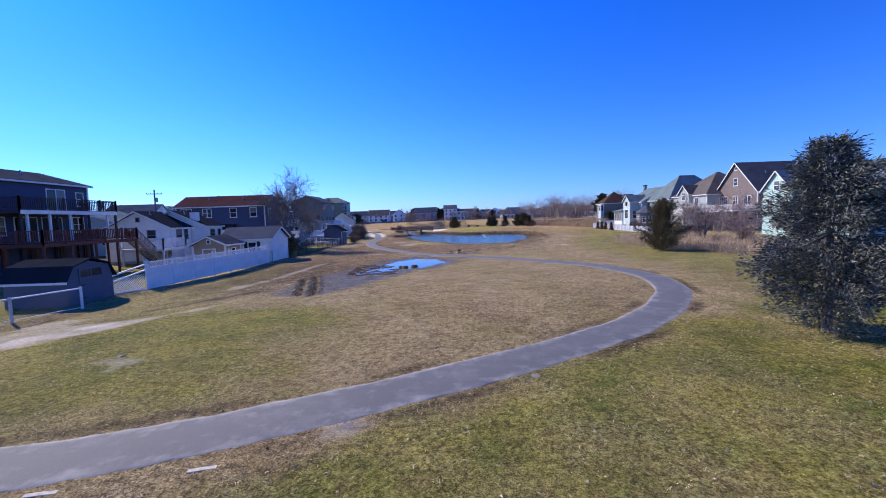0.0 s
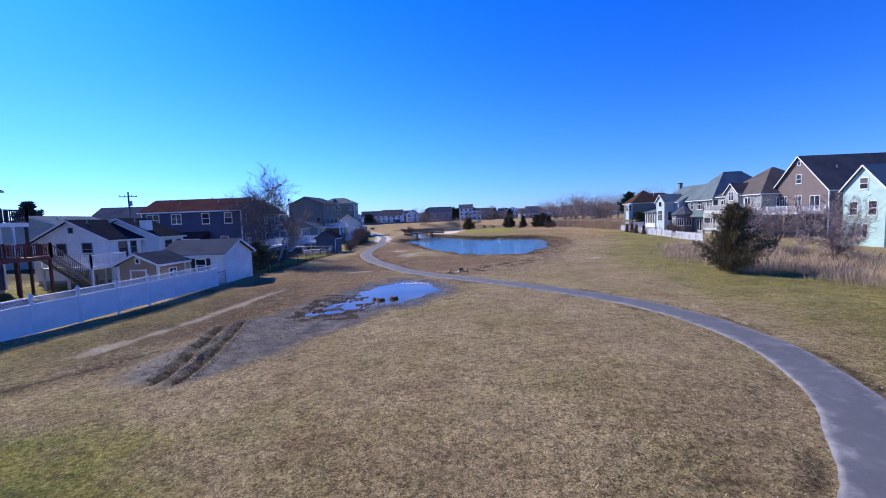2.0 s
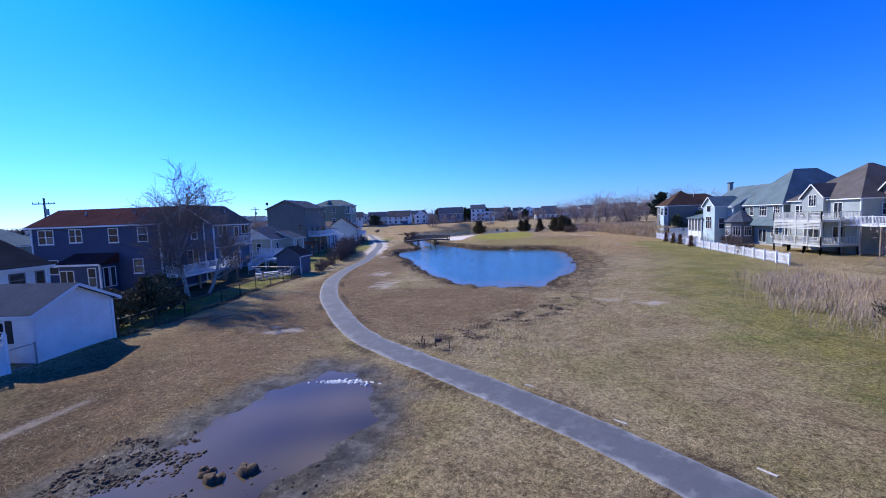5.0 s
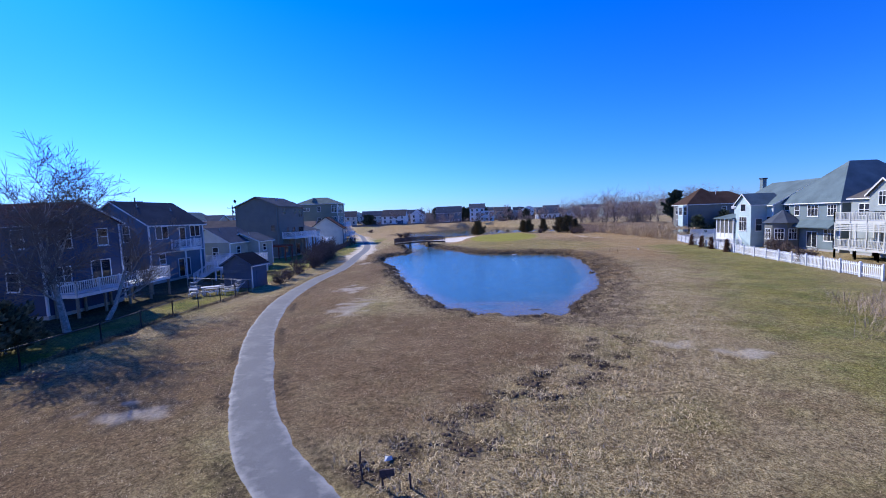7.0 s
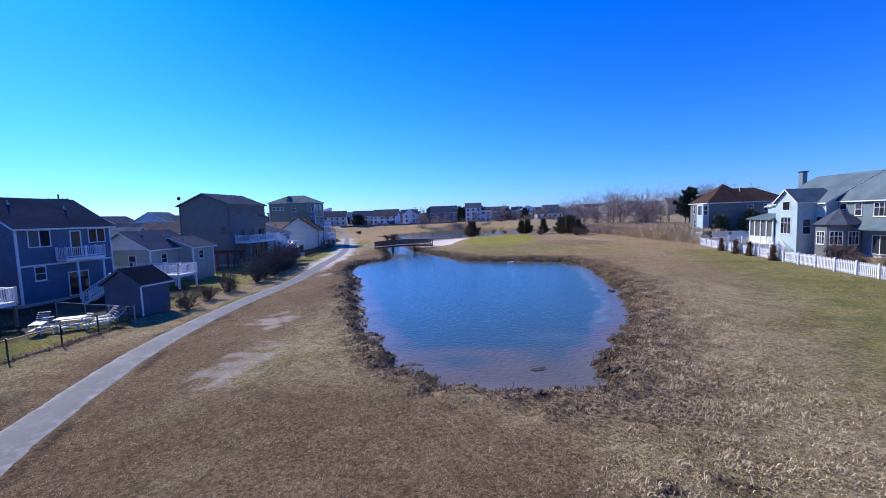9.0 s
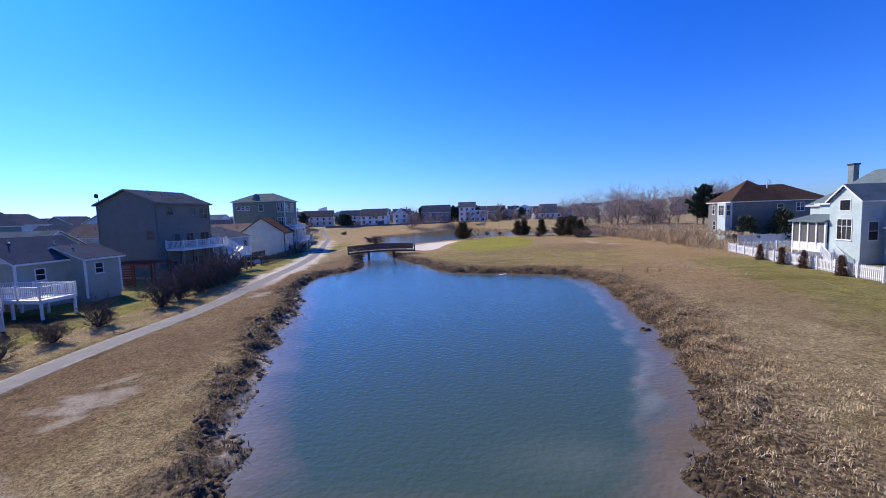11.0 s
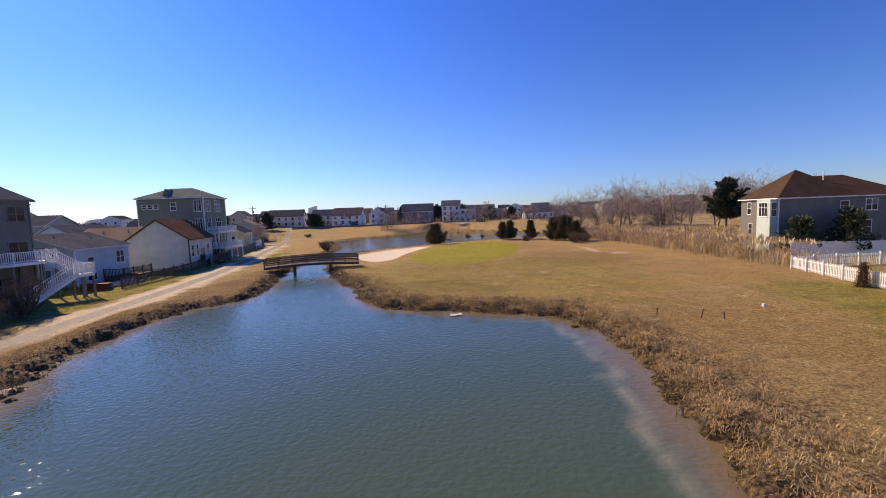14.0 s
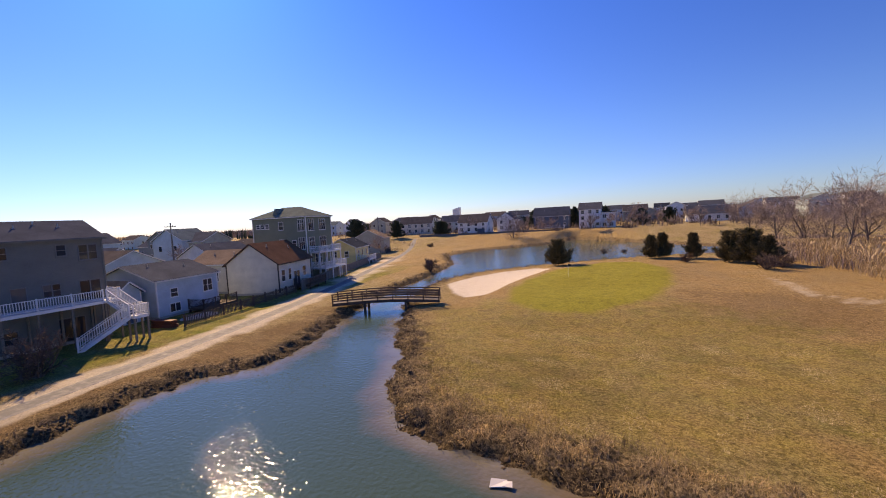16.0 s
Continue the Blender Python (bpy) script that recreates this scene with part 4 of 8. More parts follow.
def roof_on(parent, w, d, eave, ridge, axis, mat, over=0.35, x0=0, y0=0, trim=None, name="roof", hipin=None):
    """Roof planes with overhang, and white fascia and rake boards."""
    trim = trim or WHITE
    s, o = Shape(), over
    x1, y1 = x0 + w, y0 + d
    if axis == "hip":
        k = hipin if hipin is not None else min(w, d) / 2
        drop = (ridge - eave) / (min(w, d) / 2) * o
        cs = [(x0 - o, y0 - o, eave - drop), (x1 + o, y0 - o, eave - drop), (x1 + o, y1 + o, eave - drop), (x0 - o, y1 + o, eave - drop)]
        if w >= d:
            r = [(x0 + k, (y0 + y1) / 2, ridge), (x1 - k, (y0 + y1) / 2, ridge)]
            top = [(0, 1, 5, 4), (1, 2, 5), (2, 3, 4, 5), (3, 0, 4)]
        else:
            r = [((x0 + x1) / 2, y0 + k, ridge), ((x0 + x1) / 2, y1 - k, ridge)]
            top = [(0, 1, 4), (1, 2, 5, 4), (2, 3, 5), (3, 0, 4, 5)]
        lift = [(p[0], p[1], p[2] + 0.16) for p in cs]
        r = [(p[0], p[1], p[2] + 0.16) for p in r]
        s.add(lift + r, top)
        s.add(cs + lift, [(3, 2, 1, 0), (0, 1, 5, 4), (1, 2, 6, 5), (2, 3, 7, 6), (3, 0, 4, 7)])
        ob = part(name, s, mat, parent)
        for i in range(4):
            a, b = Vector(cs[i]), Vector(cs[(i + 1) % 4])
            part("fascia", Shape().beam(a + Vector((0, 0, 0.04)), b + Vector((0, 0, 0.04)), 0.05, 0.14), trim, ob)
        return ob
    if axis == "y":
        mid, half = (x0 + x1) / 2, w / 2
        drop = (ridge - eave) / half * o
        slab(s, (x1 + o, y0 - o, eave - drop), (x1 + o, y1 + o, eave - drop), (mid, y1 + o, ridge), (mid, y0 - o, ridge))
        slab(s, (x0 - o, y1 + o, eave - drop), (x0 - o, y0 - o, eave - drop), (mid, y0 - o, ridge), (mid, y1 + o, ridge))
        runs = [((x1 + o, y0 - o, eave - drop), (x1 + o, y1 + o, eave - drop)), ((x0 - o, y0 - o, eave - drop), (x0 - o, y1 + o, eave - drop))]
        rakes = [((x, y, eave - drop), (mid, y, ridge)) for x in (x0 - o, x1 + o) for y in (y0 - o, y1 + o)]
    else:
        mid, half = (y0 + y1) / 2, d / 2
        drop = (ridge - eave) / half * o
        slab(s, (x0 - o, y0 - o, eave - drop), (x1 + o, y0 - o, eave - drop), (x1 + o, mid, ridge), (x0 - o, mid, ridge))
        slab(s, (x1 + o, y1 + o, eave - drop), (x0 - o, y1 + o, eave - drop), (x0 - o, mid, ridge), (x1 + o, mid, ridge))
        runs = [((x0 - o, y0 - o, eave - drop), (x1 + o, y0 - o, eave - drop)), ((x0 - o, y1 + o, eave - drop), (x1 + o, y1 + o, eave - drop))]
        rakes = [((x, y, eave - drop), (x, mid, ridge)) for y in (y0 - o, y1 + o) for x in (x0 - o, x1 + o)]
    ob = part(name, s, mat, parent)
    for a, b in runs:
        part("fascia", Shape().beam(Vector(a) + Vector((0, 0, 0.05)), Vector(b) + Vector((0, 0, 0.05)), 0.08, 0.15), trim, ob)
    for a, b in rakes:
        part("rake_board", Shape().beam(Vector(a) + Vector((0, 0, 0.06)), Vector(b) + Vector((0, 0, 0.06)), 0.05, 0.15), trim, ob)
    return ob


def house(at, rot, w, d, eave, ridge, axis, wall, roof, label, wins=(), z0=0.0, over=0.35, trim=None, base=None, vents=2, category="house", name="house", group="houses by the golf course", boards=True, wtrim=None):
    """A house with its lower-left corner at a place of the plan. wins: (face, along, sill height, width, height, style)."""
    ob = thing(name, pose(at[0], at[1], 0, 0, 0, rot), label, category, group)
    ob["size"] = (w, d)
    part("wall", gable_body(w, d, z0 + 0.3 if base else z0, eave, ridge, axis), wall, ob)
    if base:
        part("foundation", Shape().box(0.06, w - 0.06, 0.06, d - 0.06, -0.3, z0 + 0.3), base, ob)
    r = roof_on(ob, w, d, eave, ridge, axis, roof, over, trim=trim)
    if boards:
        for x, y in ((0, 0), (w, 0), (w, d)):
            part("corner_board", Shape().box(x - 0.07, x + 0.07, y - 0.07, y + 0.07, z0 + (0.3 if base else 0), eave - 0.1), trim or WHITE, ob)
    for f, u, z, ww, hh, style in wins:
        window(ob, face_at(w, d, f, u, z), ww, hh, style, wtrim)
    for i in range(vents):
        if axis == "y":
            x, y = w * (0.62 + 0.08 * (i % 2)), d * (0.25 + 0.5 * i / max(1, vents - 1 or 1))
            z = ridge - (ridge - eave) * abs(x - w / 2) / (w / 2)
        elif axis == "x":
            x, y = w * (0.3 + 0.4 * i / max(1, vents - 1 or 1)), d * 0.3
            z = ridge - (ridge - eave) * abs(y - d / 2) / (d / 2)
        else:
            continue
        part("vent_pipe", Shape().tube((x, y, z), (x, y, z + 0.5), 0.06, 0.06).box(x - 0.12, x + 0.12, y - 0.12, y + 0.12, z + 0.05, z + 0.2), STEEL, r)
    return ob


def railing(deck_, a, b, zf, mat, high=0.95, gap=0.17, post_mat=None, cap=0.09):
    """Posts, top and bottom rail and balusters between two points at the floor level zf."""
    a, b = Vector((*a, zf)), Vector((*b, zf))
    n = max(1, round((b - a).length / 1.9))
    for i in range(n + 1):
        p = a.lerp(b, i / n)
        part("rail_post", Shape().box(p.x - 0.055, p.x + 0.055, p.y - 0.055, p.y + 0.055, zf - 0.15, zf + high + 0.1), post_mat or mat, deck_)
    part("top_rail", Shape().beam(a + Vector((0, 0, high)), b + Vector((0, 0, high)), cap, 0.06), mat, deck_)
    part("bottom_rail", Shape().beam(a + Vector((0, 0, 0.12)), b + Vector((0, 0, 0.12)), 0.05, 0.06), mat, deck_)
    k = max(2, round((b - a).length / gap))
    key = (id(mat), high)
    if key not in BARS:
        BARS[key] = Shape().box(-0.022, 0.022, -0.022, 0.022, 0.12, high).mesh("baluster", mat)
    for i in range(1, k):
        p = a.lerp(b, i / k)
        part("baluster", BARS[key], None, deck_, m=Matrix.Translation(p))


def deck(parent, x0, x1, y0, y1, zf, sides, mat, rail_mat=None, legs=True, gap=0.17, high=0.95, skirt=None):
    """A raised deck on posts with railings on the given sides."""
    rail_mat = rail_mat or mat
    ob = part("deck", Shape().box(x0, x1, y0, y1, zf - 0.045, zf), mat, parent)
    for a, b, c, e in ((x0, x1, y0, y0 + 0.05), (x0, x1, y1 - 0.05, y1), (x1 - 0.05, x1, y0 + 0.06, y1 - 0.06), (x0, x0 + 0.05, y0 + 0.06, y1 - 0.06)):
        part("joist", Shape().box(a, b, c, e, zf - 0.27, zf - 0.047), mat, ob)
    if legs:
        ny_ = max(1, round((y1 - y0) / 2.6))
        nx_ = max(1, round((x1 - x0) / 2.8))
        for i in range(ny_ + 1):
            for j in range(nx_ + 1):
                px, py = x0 + 0.08 + (x1 - x0 - 0.16) * j / nx_, y0 + 0.08 + (y1 - y0 - 0.16) * i / ny_
                part("post", Shape().box(px - 0.075, px + 0.075, py - 0.075, py + 0.075, -0.2, zf - 0.2), skirt or mat, ob)
    for sd in sides:
        a, b = {"S": ((x0, y0), (x1, y0)), "N": ((x0, y1), (x1, y1)), "E": ((x1, y0), (x1, y1)), "W": ((x0, y0), (x0, y1))}[sd]
        railing(ob, a, b, zf, rail_mat, high, gap)
    return ob


def stairs(parent, a, b, width, mat, rail=True):
    """A flight from a (top) to b (bottom), with stringers, treads and hand rails."""
    a, b = Vector(a), Vector(b)
    run = Vector((b.x - a.x, b.y - a.y, 0))
    s = Vector((run.y, -run.x, 0)).normalized() * (width / 2)
    n = max(2, round((a.z - b.z) / 0.18))
    ob = part("stairs", Shape().beam(a + s - Vector((0, 0, 0.12)), b + s - Vector((0, 0, 0.12)), 0.05, 0.26).beam(a - s - Vector((0, 0, 0.12)), b - s - Vector((0, 0, 0.12)), 0.05, 0.26), mat, parent)
    for i in range(1, n):
        p = a.lerp(b, i / n)
        part("tread", Shape().beam(p + s * 0.97, p - s * 0.97, 0.27, 0.04), mat, ob)
    if rail:
        for g in (s, -s):
            part("hand_rail", Shape().beam(a + g + Vector((0, 0, 0.95)), b + g + Vector((0, 0, 0.95)), 0.08, 0.06), mat, ob)
            part("low_rail", Shape().beam(a + g + Vector((0, 0, 0.2)), b + g + Vector((0, 0, 0.2)), 0.05, 0.05), mat, ob)
            k = max(2, round(run.length / 0.16))
            for i in range(k + 1):
                p = a.lerp(b, i / k) + g
                if i in (0, k):
                    part("newel", Shape().box(p.x - 0.06, p.x + 0.06, p.y - 0.06, p.y + 0.06, p.z - 0.1, p.z + 1.05), mat, ob)
                else:
                    part("baluster", Shape().box(p.x - 0.02, p.x + 0.02, p.y - 0.02, p.y + 0.02, p.z + 0.2, p.z + 0.95), mat, ob)
    return ob


# ---- houses on the west side ----
h = house((-45.3, 26.9), 0, 9.8, 13.5, 8.3, 9.7, "y", NAVY, ROOF_GREY, "navy two-storey house with double wooden decks", base=CONCRETE, wins=[
    ("E", 1.2, 6.5, 0.9, 1.3, "hung"), ("E", 4.6, 6.5, 0.9, 1.3, "hung"), ("E", 10.2, 5.75, 1.7, 2.0, "slider"), ("E", 12.6, 6.4, 0.7, 1.2, "hung"),
    ("E", 1.2, 3.4, 0.9, 1.3, "hung"), ("E", 5.0, 3.8, 1.2, 1.4, "pair"), ("E", 7.3, 3.1, 1.8, 2.1, "slider"), ("E", 9.6, 3.1, 1.8, 2.1, "slider"), ("E", 12.2, 3.9, 1.1, 1.3, "pair")])
deck(h, 9.85, 13.3, 3.6, 12.6, 5.7, "SEN", DECK_DARK)
part("fascia_band", Shape().box(13.32, 13.37, 3.6, 12.6, 5.36, 5.67), WHITE, h)
for y_ in (4.2, 6.0, 7.8, 9.6, 11.6):
    part("porch_post", Shape().box(13.1, 13.25, y_ - 0.07, y_ + 0.07, 3.1, 5.4), WHITE, h)
deck(h, 9.85, 15.6, 2.8, 12.0, 3.05, "SEN", DECK_RED)
stairs(h, (15.0, 12.05, 3.05), (15.0, 15.8, 0.0), 1.0, WOOD)

h = house((-38.0, 45.1), 0, 7.3, 3.6, 4.0, 5.8, "y", WHITE_SIDING, ROOF_DARK, "white one-storey house with dark gabled roof", base=CONCRETE, vents=1, wtrim=DARK_TRIM, wins=[
    ("S", 5.2, 2.6, 0.85, 1.1, "hung"), ("S", 2.7, 2.6, 0.85, 1.1, "hung"), ("E", 1.5, 2.65, 0.85, 1.05, "hung"), ("E", 2.75, 2.65, 0.6, 1.05, "hung"), ("S", 3.75, 4.75, 0.35, 0.4, "plain")])
part("corner_board", Shape().box(7.28, 7.36, -0.06, 0.04, 0.0, 3.9), WHITE, h)
deck(h, 4.6, 9.0, -3.7, -0.05, 1.85, "SEN", VINYL)
h = house((-37.0, 48.95), 0, 8.1, 3.4, 4.05, 5.9, "y", WHITE_SIDING, ROOF_DARK, "white one-storey house with charcoal shingle roof", base=CONCRETE, vents=1, over=0.3, wtrim=DARK_TRIM, wins=[
    ("E", 1.3, 2.7, 0.9, 0.9, "hung"), ("E", 2.8, 2.7, 0.5, 0.9, "plain")])
ch = part("chimney", Shape().box(6.3, 7.0, -0.1, 0.7, 4.2, 5.75), WHITE, h, "white-painted chimney")
part("chimney_cap", Shape().box(6.25, 7.05, -0.15, 0.75, 5.75, 5.87), ROOF_GREY, ch)

g = house((-23.5, 42.3), 0, 5.3, 4.3, 2.55, 3.6, "x", WHITE_SIDING, ROOF_MID, "white garden garage with grey shingle roof", vents=0, name="garage", category="garage", group="outbuildings", wins=[("S", 3.3, 1.15, 0.8, 0.95, "hung")])
for u_ in (2.63, 3.97):
    part("shutter", Shape().box(u_ - 0.17, u_ + 0.17, -0.05, 0.0, 1.05, 2.2), DARK_METAL, g)
h = house((-24.25, 38.7), 0, 3.1, 2.9, 2.2, 2.9, "y", TAN, ROOF_GREY, "small tan garden shed with grey roof", vents=0, name="garden_shed", category="shed", group="outbuildings", wins=[("E", 1.5, 1.1, 0.7, 0.6, "hung"), ("S", 1.55, 2.3, 0.25, 0.3, "plain")])
door(h, face_at(3.1, 2.9, "S", 1.55, 0.05), 1.1, 1.65, TAN)

h = house((-40.3, 60.9), 2, 13.2, 6.7, 7.0, 8.6, "x", NAVY, ROOF_RED, "navy two-storey house with red-brown shingle roof", base=CONCRETE, wins=[
    ("S", 1.5, 5.3, 1.5, 1.3, "pair"), ("S", 4.6, 5.4, 1.2, 1.2, "pair"), ("S", 8.5, 5.3, 0.9, 1.3, "hung"), ("S", 11.5, 5.3, 0.9, 1.3, "hung"), ("E", 1.8, 5.2, 0.9, 1.3, "hung"),
    ("E", 5.0, 5.2, 0.9, 1.3, "hung"), ("E", 1.4, 2.4, 1.1, 1.3, "pair"), ("E", 4.6, 1.8, 1.7, 2.1, "slider"), ("S", 2.0, 2.3, 0.9, 1.3, "hung"), ("S", 10.8, 2.2, 0.9, 1.3, "hung")])
part("porch_wall", Shape().box(4.5, 8.6, -1.95, -0.02, -0.1, 3.24), NAVY, h)
part("porch_roof", Shape().add([(4.3, -2.2, 3.35), (8.85, -2.2, 3.35), (8.85, 0, 4.25), (4.3, 0, 4.25), (4.3, -2.2, 3.25), (8.85, -2.2, 3.25), (8.85, 0, 3.25), (4.3, 0, 3.25)],
     [(0, 1, 2, 3), (7, 6, 5, 4), (0, 4, 5, 1), (1, 5, 6, 2), (3, 7, 4, 0)]), ROOF_RED, h)
part("porch_fascia", Shape().box(4.3, 8.85, -2.26, -2.2, 3.18, 3.36), WHITE, h)
part("corner_board", Shape().box(8.5, 8.66, -2.0, -1.86, -0.1, 3.24), WHITE, h)
window(h, pose(5.3, -1.95, 1.5), 1.3, 1.2, "slider")
window(h, pose(7.8, -1.95, 1.2), 0.7, 1.7, "hung")
for y_ in (-1.35, -0.6):
    window(h, pose(8.6, y_, 1.1, 0, 0, 90), 0.5, 1.8, "plain")
deck(h, 13.25, 15.1, 0.4, 9.8, 1.75, "SEN", VINYL, skirt=WOOD)

h = house((-41.1, 77.6), -4.5, 8.9, 8.0, 6.74, 9.4, "y", STEEL_BLUE, ROOF_GREY, "steel-blue two-storey house with grey shingle roof", base=CONCRETE, wins=[
    ("E", 1.7, 5.1, 1.6, 1.35, "slider"), ("E", 6.65, 5.2, 1.5, 1.25, "slider"), ("E", 1.5, 2.2, 0.75, 1.1, "hung"), ("E", 4.6, 0.4, 1.7, 2.1, "slider"),
    ("S", 6.0, 4.9, 0.8, 1.7, "hung"), ("S", 4.1, 5.5, 0.55, 1.0, "plain"), ("S", 5.8, 1.6, 0.8, 1.6, "hung"), ("S", 2.0, 4.9, 0.8, 1.3, "hung")])
door(h, face_at(8.9, 8.0, "E", 4.65, 3.92), 0.8, 2.35, GLASS)
deck(h, 8.95, 9.95, 2.9, 6.4, 3.9, "SEN", VINYL, legs=False)
for y_ in (3.9, 6.3):
    part("balcony_post", Shape().box(9.75, 9.88, y_ - 0.07, y_ + 0.07, -0.1, 3.65), WHITE, h)
part("belt_board", Shape().box(8.9, 8.98, 0.1, 7.9, 3.40, 3.55), WHITE, h)
h = thing("raised_deck", pose(-28.6, 78.6, 0, 0, 0, 18), "white-railed timber garden deck with a short stair", "deck")
stairs(h, (2.2, 0.5, 1.5), (0.0, 0.5, 0.0), 1.0, VINYL)
deck(h, 2.25, 5.4, -0.2, 1.9, 1.5, "SEN", VINYL)

h = house((-36.6, 88.0), -3, 6.8, 6.4, 4.0, 5.9, "y", BEIGE, ROOF_MID, "beige one-storey house with dark shingle roof", base=CONCRETE, wins=[
    ("S", 4.6, 2.0, 0.8, 1.3, "hung"), ("E", 1.8, 2.4, 0.7, 0.9, "hung")])
deck(h, 4.7, 12.3, -2.6, -0.05, 1.5, "SEN", VINYL)
part("gable_panel", Shape().add([(0.15, -0.03, 3.98), (6.65, -0.03, 3.98), (3.4, -0.03, 5.78), (0.15, 0.02, 3.98), (6.65, 0.02, 3.98), (3.4, 0.02, 5.78)], [(0, 1, 2), (5, 4, 3), (0, 3, 4, 1), (1, 4, 5, 2), (2, 5, 3, 0)]), WHITE, h)

house((-33.4, 91.9), -3, 5.6, 3.4, 3.9, 5.0, "y", BEIGE, ROOF_MID, "beige rear wing with low grey roof", base=CONCRETE, vents=1, name="house_annex", category="annex", group="outbuildings", wins=[("E", 1.3, 2.5, 0.7, 0.9, "hung")])
g = house((-22.0, 74.1), -8, 3.4, 2.3, 2.35, 3.35, "y", SLATE_BLUE, ROOF_DARK, "dark slate-blue garden shed with thin white corner trim", vents=0, over=0.22, trim=SLATE_BLUE, boards=False, name="garden_shed", category="shed", group="outbuildings")
part("corner_board", Shape().box(3.36, 3.44, -0.04, 0.04, 0.0, 2.2), WHITE, g)
part("gutter", Shape().box(3.60, 3.68, -0.2, 2.5, 2.16, 2.26), WHITE, g)
part("door", Shape().box(-0.5, 0.5, -0.03, 0.02, 0.05, 1.75), SLATE_BLUE, g, m=face_at(3.4, 2.3, "E", 1.15, 0.0))

h = house((-39.5, 105.2), -4.5, 8.4, 8.8, 9.45, 11.1, "y", TAUPE, ROOF_MID, "large taupe three-level house with white back deck", base=CONCRETE, trim=TAUPE, wtrim=DARK_TRIM, vents=4, wins=[
    ("E", 2.0, 8.0, 0.75, 0.95, "hung"), ("E", 5.8, 8.0, 0.6, 0.9, "hung"), ("E", 7.7, 7.5, 1.3, 1.3, "pair"), ("E", 4.9, 4.5, 1.1, 1.0, "pair"), ("E", 7.6, 3.5, 1.5, 2.0, "slider"),
    ("E", 2.8, 3.5, 0.9, 2.0, "plain"), ("S", 7.2, 5.0, 0.75, 1.0, "hung"), ("E", 2.0, 1.0, 0.9, 1.0, "hung"), ("E", 6.0, 0.3, 1.8, 2.0, "slider")])
deck(h, 8.45, 10.9, 0.9, 7.5, 3.7, "SE", VINYL, skirt=WOOD)
deck(h, 8.45, 10.9, 7.55, 8.8, 3.7, "N", VINYL, skirt=WOOD)
stairs(h, (10.95, 8.2, 3.7), (12.9, 8.9, 2.3), 1.1, VINYL)
deck(h, 12.9, 14.1, 8.3, 9.5, 2.3, "EN", VINYL, skirt=WOOD)
stairs(h, (13.4, 8.25, 2.3), (12.2, 4.9, 0.0), 1.1, VINYL)
part("downspout", Shape().box(8.1, 8.2, -0.12, -0.04, 0.0, 9.2), GREY_SIDING, h)

h = house((-41.6, 117.6), 5, 10.0, 7.8, 4.3, 5.9, "y", PALE_BLUE, ROOF_MID, "pale blue one-storey house with grey roof", base=CONCRETE, wins=[
    ("E", 2.0, 2.3, 0.8, 0.9, "hung"), ("E", 6.4, 2.2, 1.2, 1.4, "pair"), ("E", 2.0, 0.6, 1.2, 0.9, "slider")])
deck(h, 10.05, 12.4, 3.6, 8.4, 0.6, "SE", WOOD_DARK)
h = house((-37.0, 115.0), 5, 4.0, 2.4, 3.5, 4.5, "x", PALE_BLUE, ROOF_MID, "small pale blue entry wing with grey roof", vents=0, group="outbuildings", name="house_annex", category="annex", wins=[("S", 1.0, 1.4, 0.6, 0.9, "hung")])
door(h, face_at(4.0, 2.4, "E", 1.2, 0.1), 1.1, 2.1, SLATE_BLUE)

h = house((-36.9, 131.3), 15, 8.0, 9.6, 4.5, 7.3, "y", CREAM, ROOF_RUST, "cream cottage with orange-brown shingle roof", base=CONCRETE, trim=plain("dark_trim", (0.09, 0.06, 0.05)), wins=[
    ("E", 1.2, 1.8, 0.9, 1.6, "hung"), ("E", 3.0, 1.8, 0.7, 1.6, "hung"), ("E", 5.0, 0.7, 1.7, 2.1, "slider"), ("E", 7.4, 1.8, 0.9, 1.5, "hung")])
deck(h, 8.05, 10.6, 4.0, 9.4, 0.7, "SE", WOOD_DARK)
house((-44.8, 131.5), 15, 8.2, 7.5, 4.5, 6.3, "x", CREAM, ROOF_TAN, "cream cottage wing with tan shingle roof", base=CONCRETE, wins=[("S", 4.0, 2.0, 0.9, 1.2, "hung")])

h = house((-45.8, 144.3), 5, 11.4, 7.4, 11.3, 13.0, "hip", OLIVE, ROOF_GREEN, "olive three-storey house with white bay windows", base=CONCRETE, wins=[
    ("S", 1.2, 9.4, 0.7, 0.7, "hung"), ("S", 2.2, 9.4, 0.7, 0.7, "hung"), ("S", 3.2, 9.4, 0.7, 0.7, "hung"), ("S", 6.2, 9.1, 0.9, 1.3, "hung"), ("S", 6.2, 6.0, 0.9, 1.3, "hung"),
    ("S", 10.4, 8.8, 1.2, 1.9, "grid"), ("S", 10.4, 5.6, 1.2, 1.9, "grid"), ("S", 8.8, 6.2, 0.8, 0.9, "hung"), ("E", 1.4, 8.8, 1.4, 1.9, "grid"), ("E", 1.4, 5.6, 1.4, 1.9, "grid"),
    ("E", 4.6, 8.8, 1.8, 1.9, "grid"), ("E", 4.6, 5.6, 1.8, 1.9, "grid"), ("E", 3.0, 2.6, 1.8, 1.9, "grid")])
part("dormer", Shape().add([(4.0, 0.6, 11.6), (5.2, 0.6, 11.6), (4.6, 0.6, 12.9), (4.0, 3.0, 11.6), (5.2, 3.0, 11.6), (4.6, 3.0, 12.9)], [(0, 1, 2), (5, 4, 3), (1, 4, 5, 2), (3, 0, 2, 5), (0, 3, 4, 1)]), ROOF_GREEN, h)
